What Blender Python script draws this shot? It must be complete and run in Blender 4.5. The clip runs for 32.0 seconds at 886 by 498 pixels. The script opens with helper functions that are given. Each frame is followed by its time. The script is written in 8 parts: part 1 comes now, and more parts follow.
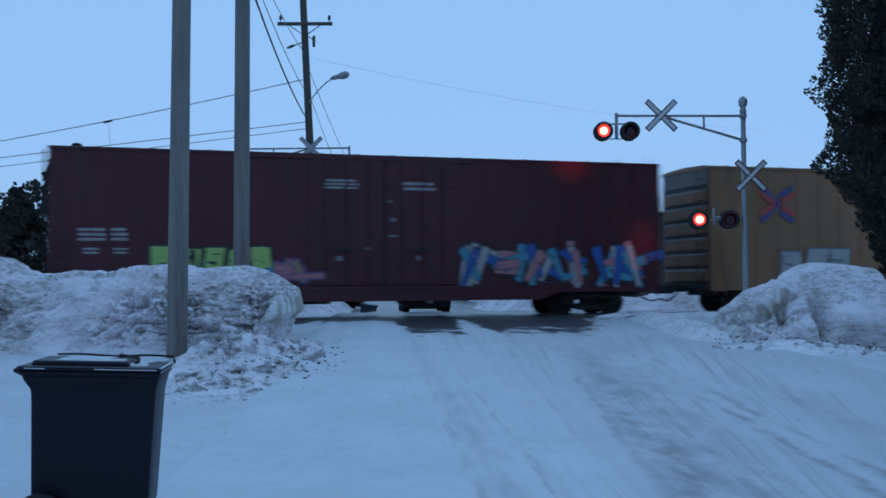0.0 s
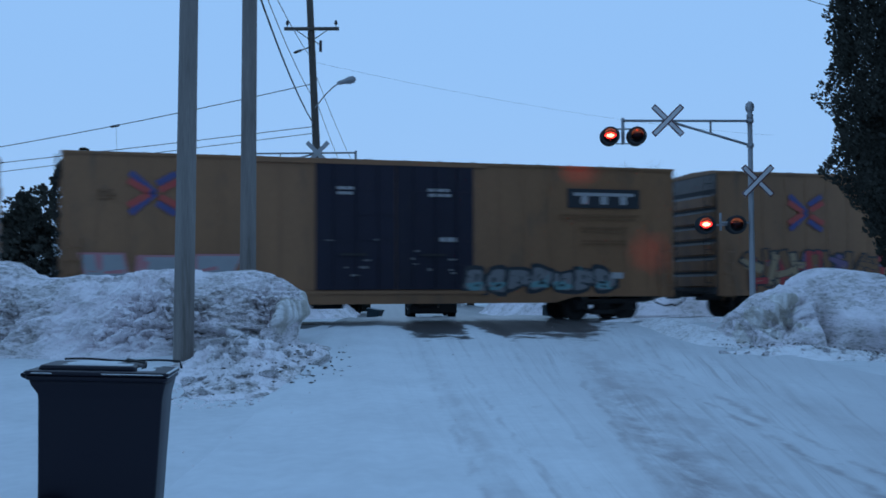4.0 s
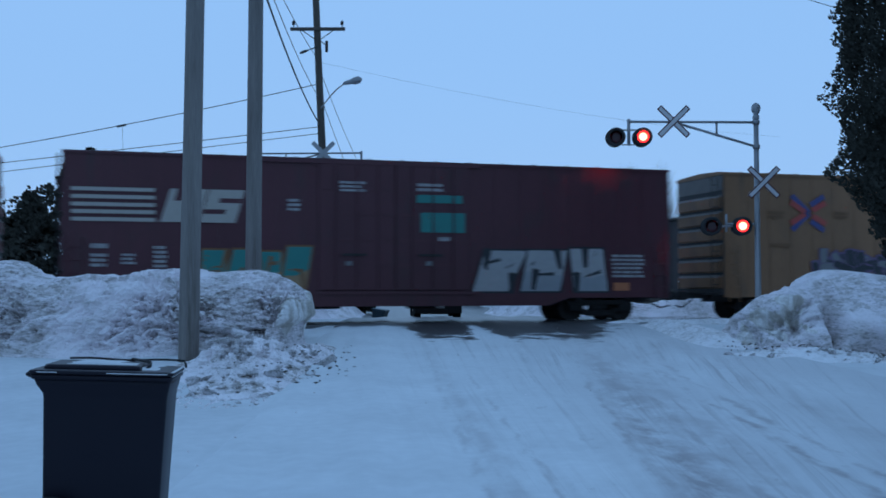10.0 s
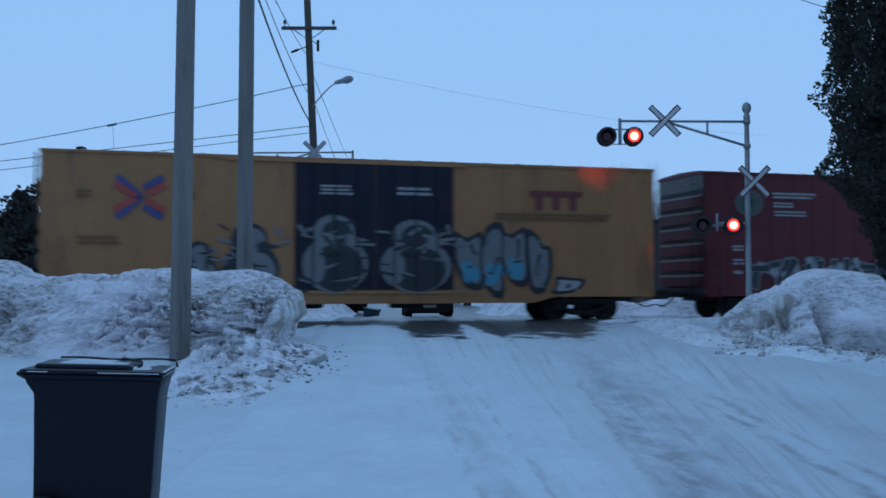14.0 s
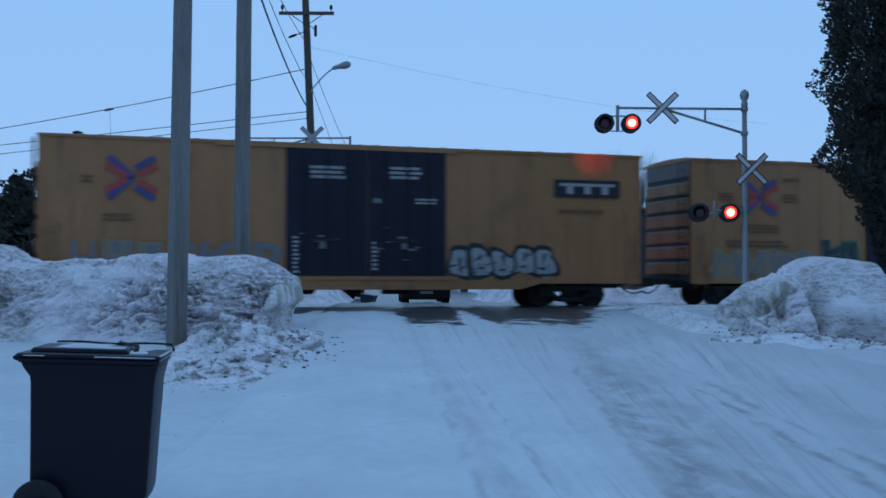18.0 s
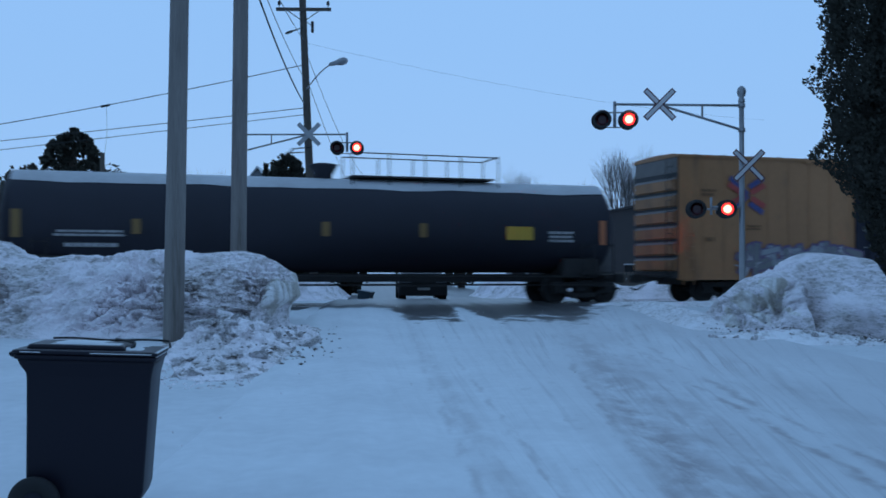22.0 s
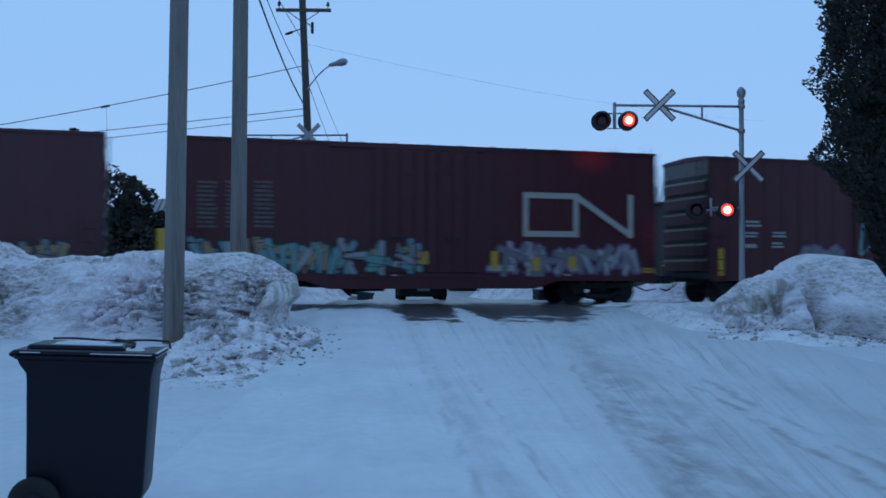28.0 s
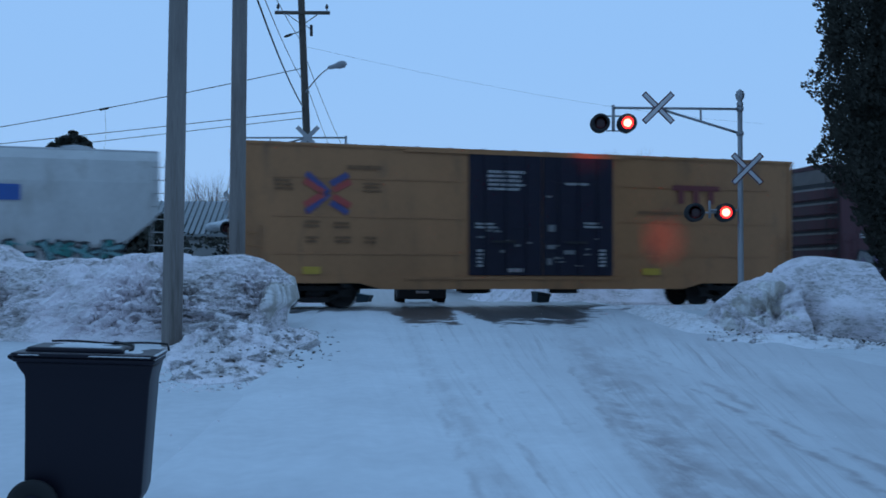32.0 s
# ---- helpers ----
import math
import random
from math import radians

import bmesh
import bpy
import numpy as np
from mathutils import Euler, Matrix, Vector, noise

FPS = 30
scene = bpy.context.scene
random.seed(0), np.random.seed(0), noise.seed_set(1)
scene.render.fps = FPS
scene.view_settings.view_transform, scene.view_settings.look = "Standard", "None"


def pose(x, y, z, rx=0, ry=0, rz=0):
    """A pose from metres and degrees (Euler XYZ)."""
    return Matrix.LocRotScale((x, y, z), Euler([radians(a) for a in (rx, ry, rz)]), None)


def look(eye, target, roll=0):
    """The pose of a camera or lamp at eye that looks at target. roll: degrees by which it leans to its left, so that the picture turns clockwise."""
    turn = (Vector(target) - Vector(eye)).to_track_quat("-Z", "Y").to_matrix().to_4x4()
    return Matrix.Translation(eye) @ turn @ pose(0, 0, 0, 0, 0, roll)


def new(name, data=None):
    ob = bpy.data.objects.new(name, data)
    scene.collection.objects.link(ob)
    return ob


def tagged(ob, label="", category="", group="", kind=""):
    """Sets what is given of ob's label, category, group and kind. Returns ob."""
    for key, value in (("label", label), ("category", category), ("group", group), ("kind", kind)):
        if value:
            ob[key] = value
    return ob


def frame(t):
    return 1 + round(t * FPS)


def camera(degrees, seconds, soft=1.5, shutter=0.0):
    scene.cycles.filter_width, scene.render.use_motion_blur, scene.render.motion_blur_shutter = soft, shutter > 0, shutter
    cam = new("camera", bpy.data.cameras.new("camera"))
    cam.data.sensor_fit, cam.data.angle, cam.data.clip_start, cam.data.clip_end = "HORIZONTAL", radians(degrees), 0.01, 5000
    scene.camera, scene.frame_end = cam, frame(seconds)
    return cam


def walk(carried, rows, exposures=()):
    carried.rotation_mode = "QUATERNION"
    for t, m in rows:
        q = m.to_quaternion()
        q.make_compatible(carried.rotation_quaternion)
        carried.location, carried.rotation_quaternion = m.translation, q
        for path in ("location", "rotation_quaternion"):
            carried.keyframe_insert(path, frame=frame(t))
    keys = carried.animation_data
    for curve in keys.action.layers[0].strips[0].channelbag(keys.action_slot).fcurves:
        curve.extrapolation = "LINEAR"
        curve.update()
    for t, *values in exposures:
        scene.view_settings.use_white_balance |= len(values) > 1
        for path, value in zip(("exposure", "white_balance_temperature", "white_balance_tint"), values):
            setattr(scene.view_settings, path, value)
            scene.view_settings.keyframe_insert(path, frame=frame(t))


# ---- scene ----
cam = camera(45.7, 32.0, soft=1.7, shutter=0.5)
walk(cam, [
    (0.0, look((-0.002, 0.004, 1.449), (0.145, 13.688, 1.920), -0.34)),
    (0.5, look((0.000, -0.001, 1.450), (0.143, 13.681, 1.925), -0.41)),
    (1.0, look((0.000, 0.004, 1.451), (0.130, 13.685, 1.951), -0.47)),
    (1.5, look((0.004, -0.003, 1.450), (0.149, 13.677, 1.977), -0.56)),
    (2.0, look((0.002, 0.004, 1.448), (0.164, 13.684, 1.968), -0.63)),
    (2.5, look((0.003, -0.003, 1.451), (0.142, 13.677, 1.978), -0.56)),
    (3.0, look((0.001, 0.003, 1.450), (0.118, 13.681, 1.997), -0.47)),
    (3.5, look((-0.003, 0.005, 1.453), (0.090, 13.685, 1.992), -0.35)),
    (5.5, look((-0.005, 0.004, 1.452), (-0.000, 13.685, 1.979), -0.10)),
    (6.0, look((0.000, -0.007, 1.453), (-0.004, 13.674, 1.993), -0.07)),
    (6.5, look((0.001, -0.001, 1.451), (-0.012, 13.679, 1.984), -0.07)),
    (7.0, look((-0.000, 0.004, 1.451), (-0.025, 13.685, 1.995), -0.06)),
    (7.5, look((0.000, -0.005, 1.453), (-0.031, 13.673, 2.026), 0.15)),
    (8.0, look((-0.002, -0.005, 1.453), (-0.020, 13.673, 2.012), 0.26)),
    (8.5, look((-0.006, -0.003, 1.452), (-0.010, 13.677, 2.008), 0.12)),
    (9.0, look((0.002, -0.007, 1.452), (0.002, 13.673, 1.995), 0.02)),
    (9.5, look((-0.002, 0.003, 1.452), (-0.004, 13.684, 1.984), -0.03)),
    (10.0, look((-0.001, 0.004, 1.453), (-0.005, 13.684, 1.992), -0.06)),
    (10.5, look((-0.003, 0.003, 1.448), (0.005, 13.684, 1.972), -0.11)),
    (11.0, look((0.000, 0.008, 1.447), (0.046, 13.688, 1.978), -0.18)),
    (11.5, look((0.003, -0.007, 1.454), (0.063, 13.673, 2.005), -0.14)),
    (12.0, look((-0.001, 0.007, 1.451), (0.066, 13.689, 1.972), -0.16)),
    (12.5, look((-0.006, 0.010, 1.444), (0.084, 13.690, 1.967), -0.19)),
    (13.0, look((-0.001, 0.004, 1.447), (0.091, 13.684, 1.990), -0.19)),
    (13.5, look((-0.002, 0.004, 1.448), (0.102, 13.684, 1.985), -0.17)),
    (14.0, look((0.000, -0.001, 1.451), (0.106, 13.678, 1.981), -0.11)),
    (14.5, look((0.006, -0.007, 1.452), (0.108, 13.674, 1.973), -0.14)),
    (16.5, look((0.002, -0.001, 1.450), (0.125, 13.685, 1.876), 0.02)),
    (17.0, look((0.001, 0.005, 1.447), (0.127, 13.693, 1.846), 0.09)),
    (17.5, look((-0.002, 0.004, 1.446), (0.131, 13.693, 1.821), 0.12)),
    (18.0, look((0.004, -0.007, 1.447), (0.147, 13.684, 1.800), 0.12)),
    (18.5, look((0.006, -0.001, 1.446), (0.169, 13.690, 1.774), 0.16)),
    (19.0, look((0.001, 0.003, 1.445), (0.177, 13.693, 1.774), 0.15)),
    (19.5, look((0.005, 0.001, 1.445), (0.185, 13.693, 1.759), 0.03)),
    (20.0, look((0.007, -0.005, 1.447), (0.165, 13.686, 1.760), 0.05)),
    (20.5, look((0.010, -0.003, 1.444), (0.154, 13.690, 1.734), -0.06)),
    (21.0, look((0.005, 0.008, 1.443), (0.156, 13.701, 1.744), -0.05)),
    (21.5, look((0.005, 0.004, 1.443), (0.174, 13.695, 1.769), 0.05)),
    (22.0, look((0.004, 0.003, 1.446), (0.185, 13.695, 1.753), 0.11)),
    (22.5, look((0.005, 0.005, 1.445), (0.204, 13.696, 1.779), 0.08)),
    (23.0, look((0.000, 0.010, 1.443), (0.196, 13.699, 1.773), 0.13)),
    (23.5, look((0.003, -0.003, 1.443), (0.261, 13.684, 1.804), 0.04)),
    (24.0, look((0.000, -0.014, 1.450), (0.286, 13.670, 1.844), 0.10)),
    (24.5, look((0.003, -0.007, 1.445), (0.269, 13.678, 1.820), 0.20)),
    (25.0, look((0.003, 0.000, 1.440), (0.252, 13.689, 1.766), 0.26)),
    (25.5, look((0.004, 0.003, 1.444), (0.242, 13.693, 1.728), 0.27)),
    (27.5, look((0.004, 0.008, 1.443), (0.174, 13.703, 1.699), 0.15)),
    (28.0, look((0.002, 0.003, 1.444), (0.187, 13.693, 1.763), 0.14)),
    (28.5, look((0.004, -0.005, 1.444), (0.199, 13.682, 1.801), 0.04)),
    (29.0, look((-0.002, 0.003, 1.445), (0.190, 13.690, 1.802), 0.02)),
    (29.5, look((0.005, 0.000, 1.445), (0.192, 13.688, 1.834), 0.06)),
    (30.0, look((0.001, -0.004, 1.446), (0.207, 13.682, 1.856), 0.02)),
    (30.5, look((0.002, 0.001, 1.446), (0.192, 13.686, 1.858), 0.11)),
    (31.0, look((0.001, 0.003, 1.441), (0.206, 13.690, 1.814), 0.18)),
    (31.5, look((0.001, 0.005, 1.441), (0.195, 13.693, 1.813), 0.18)),
    (32.0, look((0.005, -0.003, 1.445), (0.203, 13.686, 1.795), 0.14)),
])

# ---- world, sun, exposure ----
world = bpy.data.worlds.new("overcast_dusk")
scene.world = world
world.use_nodes = True
wt = world.node_tree
wt.nodes.clear()
w_out = wt.nodes.new("ShaderNodeOutputWorld")
w_bg = wt.nodes.new("ShaderNodeBackground")
w_add = wt.nodes.new("ShaderNodeAddShader")
w_bg2 = wt.nodes.new("ShaderNodeBackground")
w_sky = wt.nodes.new("ShaderNodeTexSky")
w_sky.sky_type, w_sky.sun_disc = "NISHITA", False
w_sky.sun_elevation, w_sky.sun_rotation = radians(-3), radians(0)
w_bg2.inputs["Strength"].default_value = 0.10
wt.links.new(w_sky.outputs[0], w_bg2.inputs["Color"])
w_co = wt.nodes.new("ShaderNodeTexCoord")
w_sep = wt.nodes.new("ShaderNodeSeparateXYZ")
wt.links.new(w_co.outputs["Generated"], w_sep.inputs[0])
# dusk behind thin cloud: the glow lies beyond the track, the sky overhead and behind the street is dimmer
w_dir = wt.nodes.new("ShaderNodeVectorMath")
w_dir.operation = "DOT_PRODUCT"
w_dir.inputs[1].default_value = (0.0, 1.0, 0.0)
wt.links.new(w_co.outputs["Generated"], w_dir.inputs[0])
w_ramp = wt.nodes.new("ShaderNodeValToRGB")
wt.links.new(w_dir.outputs["Value"], w_ramp.inputs["Fac"])
w_map = wt.nodes.new("ShaderNodeMapRange")
w_map.inputs["From Min"].default_value, w_map.inputs["From Max"].default_value = -1.0, 1.0
wt.links.new(w_dir.outputs["Value"], w_map.inputs["Value"])
wt.links.new(w_map.outputs[0], w_ramp.inputs["Fac"])
ramp = w_ramp.color_ramp
ramp.interpolation = "EASE"
ramp.elements[0].position, ramp.elements[0].color = 0.10, (0.205, 0.392, 0.685, 1)
ramp.elements[1].position, ramp.elements[1].color = 0.90, (0.270, 0.514, 0.905, 1)
mid_el = ramp.elements.new(0.50)
mid_el.color = (0.205, 0.398, 0.715, 1)
# paler towards the horizon
w_hz = wt.nodes.new("ShaderNodeMapRange")
w_hz.inputs["From Min"].default_value, w_hz.inputs["From Max"].default_value = 0.0, 0.22
w_hz.inputs["To Min"].default_value, w_hz.inputs["To Max"].default_value = 0.32, 0.0
wt.links.new(w_sep.outputs["Z"], w_hz.inputs["Value"])
w_mix = wt.nodes.new("ShaderNodeMixRGB")
w_mix.blend_type = "MULTIPLY"
w_mix.inputs[2].default_value = (1.12, 1.03, 0.96, 1)
wt.links.new(w_hz.outputs[0], w_mix.inputs[0])
wt.links.new(w_ramp.outputs["Color"], w_mix.inputs[1])
wt.links.new(w_mix.outputs[0], w_bg.inputs["Color"])
w_bg.inputs["Strength"].default_value = 1.0
wt.links.new(w_bg.outputs[0], w_add.inputs[0])
wt.links.new(w_bg2.outputs[0], w_add.inputs[1])
wt.links.new(w_add.outputs[0], w_out.inputs["Surface"])

sun = new("sun", bpy.data.lights.new("sun", "SUN"))
sun.data.energy, sun.data.angle, sun.data.color = 0.12, radians(50), (0.45, 0.72, 1.0)
sun.matrix_world = look((0, 60, 22), (0, 0, 0))

# ---- plan ----
DEEP = 1.37                                  # metres to one unit of the plan's depth
PLAN_TURN = math.atan(0.21272)               # the track's turn on the plan
PLAN_C, PLAN_S = math.cos(PLAN_TURN), math.sin(PLAN_TURN)
PLAN_MID = 25.37 * PLAN_C                    # the centre line's distance on the plan
TH = math.atan(0.21272 * DEEP)               # the track's true turn against the x axis
CT, ST = math.cos(TH), math.sin(TH)
LONG = PLAN_C / CT                           # lengths along the track against those on the plan
SIDE = 24.108 * DEEP                         # where the cars' near side crosses x = 0
RAIL = 0.423                                 # height of the rail head
HALF = 1.6                                   # half a car's width
ORG = Vector((-HALF * ST, SIDE + HALF * CT, 0.0))


def on_track(s, d, z=0.0):
    """World place: s metres along the track, d metres beyond its centre line."""
    return Vector((ORG.x + s * CT - d * ST, ORG.y + s * ST + d * CT, z))


def track_d(x, y):
    """Distance beyond the track's centre line, on the plan."""
    return -x * PLAN_S + y * PLAN_C - PLAN_MID


def smooth(a, b, v):
    t = min(1, max(0, (v - a) / (b - a)))
    return t * t * (3 - 2 * t)


def ground_z(x, y):
    d = track_d(x, y)
    h = 0.40 * smooth(-15, -2.2, d) * (1 - smooth(2.2, 15, d))
    return h + 0.05 * noise.noise((x * 0.15, y * 0.15, 3)) * (1 - smooth(-6, -3, d))


def train_s(t):
    """How far the train has come at t seconds."""
    return LONG * (10.238 * (t - 16) - 0.01425 * (t - 16) ** 2 / 2)


# ---- mesh helpers ----
def part(name, bm, material, parent=None, label="", smooth_faces=False):
    me = bpy.data.meshes.new(name)
    bm.normal_update()
    bm.to_mesh(me)
    bm.free()
    for m in material if isinstance(material, (list, tuple)) else [material]:
        me.materials.append(m)
    if smooth_faces:
        me.polygons.foreach_set("use_smooth", [True] * len(me.polygons))
    ob = new(name, me)
    if parent:
        ob.parent = parent
    if label:
        ob["label"] = label
    return ob


def shared(name, data, parent, m=None, label=""):
    ob = new(name, data)
    ob.parent = parent
    if m is not None:
        ob.matrix_basis = m
    if label:
        ob["label"] = label
    return ob


def thing(name, m, label, category, group=""):
    """A top-level Empty; m is its pose on the plan."""
    ob = new(name)
    ob.empty_display_size = 0.2
    ob.matrix_basis = m
    ob.location.y *= DEEP
    return tagged(ob, label, category, group)


def box(bm, x0, x1, y0, y1, z0, z1, mi=0, m=None, bev=0.0):
    vs = [bm.verts.new((x, y, z)) for x in (x0, x1) for y in (y0, y1) for z in (z0, z1)]
    fs = [bm.faces.new([vs[i] for i in q]) for q in
          ((0, 1, 3, 2), (4, 6, 7, 5), (0, 4, 5, 1), (2, 3, 7, 6), (0, 2, 6, 4), (1, 5, 7, 3))]
    for f in fs:
        f.material_index = mi
    if bev:
        es = list({e for f in fs for e in f.edges})
        r = bmesh.ops.bevel(bm, geom=es, offset=bev, segments=1, affect="EDGES")
        for f in r["faces"]:
            f.material_index = mi
        vs = list({v for f in r["faces"] for v in f.verts} | {v for v in vs if v.is_valid})
    if m is not None:
        bmesh.ops.transform(bm, matrix=m, verts=vs)
    return vs


def tube(bm, a, b, r0, r1=None, n=10, mi=0, caps=True):
    a, b = Vector(a), Vector(b)
    r1 = r0 if r1 is None else r1
    q = (b - a).to_track_quat("Z", "Y")
    ring = []
    for p, r in ((a, r0), (b, r1)):
        ring.append([bm.verts.new(p + q @ Vector((r * math.cos(6.2832 * k / n), r * math.sin(6.2832 * k / n), 0))) for k in range(n)])
    for k in range(n):
        f = bm.faces.new((ring[0][k], ring[0][(k + 1) % n], ring[1][(k + 1) % n], ring[1][k]))
        f.material_index, f.smooth = mi, True
    if caps:
        for rr in (ring[0][::-1], ring[1]):
            bm.faces.new(rr).material_index = mi
    return ring


def pipe(bm, pts, r, n=8, mi=0):
    for a, b in zip(pts, pts[1:]):
        tube(bm, a, b, r, n=n, mi=mi)


def lathe(bm, prof, m=None, n=20, mi=0, cap=True):
    """Turns a profile of (radius, height) about z."""
    rings = []
    for r, z in prof:
        rings.append([bm.verts.new((r * math.cos(6.2832 * k / n), r * math.sin(6.2832 * k / n), z)) for k in range(n)])
    for a, b in zip(rings, rings[1:]):
        for k in range(n):
            f = bm.faces.new((a[k], a[(k + 1) % n], b[(k + 1) % n], b[k]))
            f.smooth, f.material_index = True, mi
    if cap:
        bm.faces.new(rings[0][::-1]).material_index = mi
        bm.faces.new(rings[-1]).material_index = mi
    if m is not None:
        bmesh.ops.transform(bm, matrix=m, verts=[v for r in rings for v in r])
    return rings


# ---- materials ----
def mat(name, base, rough=0.6, metal=0.0, alt=None, scale=3.0, amount=0.5, fine=40.0, bump=0.15, stretch=(1, 1, 1),
        dirt=None, dirt_scale=1.2, dirt_lo=0.5, dirt_hi=0.75, spec=0.5, rand=0.0, coat=0.0, coords="Object"):
    m = bpy.data.materials.new(name)
    m.use_nodes = True
    nt = m.node_tree
    bs = nt.nodes["Principled BSDF"]
    bs.inputs["Roughness"].default_value = rough
    bs.inputs["Metallic"].default_value = metal
    bs.inputs["Specular IOR Level"].default_value = spec
    bs.inputs["Coat Weight"].default_value = coat
    co = nt.nodes.new("ShaderNodeTexCoord")
    mp = nt.nodes.new("ShaderNodeMapping")
    mp.inputs["Scale"].default_value = stretch
    nt.links.new(co.outputs[coords], mp.inputs[0])
    n1 = nt.nodes.new("ShaderNodeTexNoise")
    n1.inputs["Scale"].default_value, n1.inputs["Detail"].default_value = scale, 5
    n2 = nt.nodes.new("ShaderNodeTexNoise")
    n2.inputs["Scale"].default_value, n2.inputs["Detail"].default_value = fine, 4
    for n in (n1, n2):
        nt.links.new(mp.outputs[0], n.inputs["Vector"])
    av = nt.nodes.new("ShaderNodeMath")
    av.operation = "MULTIPLY_ADD"
    nt.links.new(n2.outputs["Fac"], av.inputs[0])
    av.inputs[1].default_value = 0.4
    mr = nt.nodes.new("ShaderNodeMath")
    mr.operation = "MULTIPLY"
    nt.links.new(n1.outputs["Fac"], mr.inputs[0])
    mr.inputs[1].default_value = 0.6
    nt.links.new(mr.outputs[0], av.inputs[2])
    rg = nt.nodes.new("ShaderNodeMapRange")
    rg.inputs["From Min"].default_value, rg.inputs["From Max"].default_value = 0.32, 0.68
    rg.inputs["To Max"].default_value = amount
    nt.links.new(av.outputs[0], rg.inputs["Value"])
    mx = nt.nodes.new("ShaderNodeMixRGB")
    mx.inputs[1].default_value = (*base, 1)
    mx.inputs[2].default_value = (*(alt or [c * 0.6 for c in base]), 1)
    nt.links.new(rg.outputs[0], mx.inputs[0])
    col = mx.outputs[0]
    if dirt:
        n3 = nt.nodes.new("ShaderNodeTexNoise")
        n3.inputs["Scale"].default_value, n3.inputs["Detail"].default_value = dirt_scale, 8
        n3.inputs["Roughness"].default_value = 0.65
        nt.links.new(mp.outputs[0], n3.inputs["Vector"])
        r3 = nt.nodes.new("ShaderNodeMapRange")
        r3.inputs["From Min"].default_value, r3.inputs["From Max"].default_value = dirt_lo, dirt_hi
        nt.links.new(n3.outputs["Fac"], r3.inputs["Value"])
        m3 = nt.nodes.new("ShaderNodeMixRGB")
        m3.inputs[2].default_value = (*dirt, 1)
        nt.links.new(r3.outputs[0], m3.inputs[0])
        nt.links.new(col, m3.inputs[1])
        col = m3.outputs[0]
    if rand:
        oi = nt.nodes.new("ShaderNodeObjectInfo")
        hv = nt.nodes.new("ShaderNodeHueSaturation")
        rr = nt.nodes.new("ShaderNodeMapRange")
        rr.inputs["To Min"].default_value, rr.inputs["To Max"].default_value = 1 - rand, 1 + rand
        nt.links.new(oi.outputs["Random"], rr.inputs["Value"])
        nt.links.new(rr.outputs[0], hv.inputs["Value"])
        nt.links.new(col, hv.inputs["Color"])
        col = hv.outputs[0]
    nt.links.new(col, bs.inputs["Base Color"])
    if bump:
        bp = nt.nodes.new("ShaderNodeBump")
        bp.inputs["Strength"].default_value, bp.inputs["Distance"].default_value = bump, 0.02
        nt.links.new(av.outputs[0], bp.inputs["Height"])
        nt.links.new(bp.outputs[0], bs.inputs["Normal"])
    return m


def glow(name, col, strength):
    m = bpy.data.materials.new(name)
    m.use_nodes = True
    bs = m.node_tree.nodes["Principled BSDF"]
    bs.inputs["Base Color"].default_value = (*col, 1)
    bs.inputs["Emission Color"].default_value = (*col, 1)
    bs.inputs["Emission Strength"].default_value = strength
    return m


SNOW = mat("snow", (0.72, 0.74, 0.755), 0.75, alt=(0.54, 0.56, 0.57), scale=0.7, amount=0.8, fine=6, bump=1.0, spec=0.3)


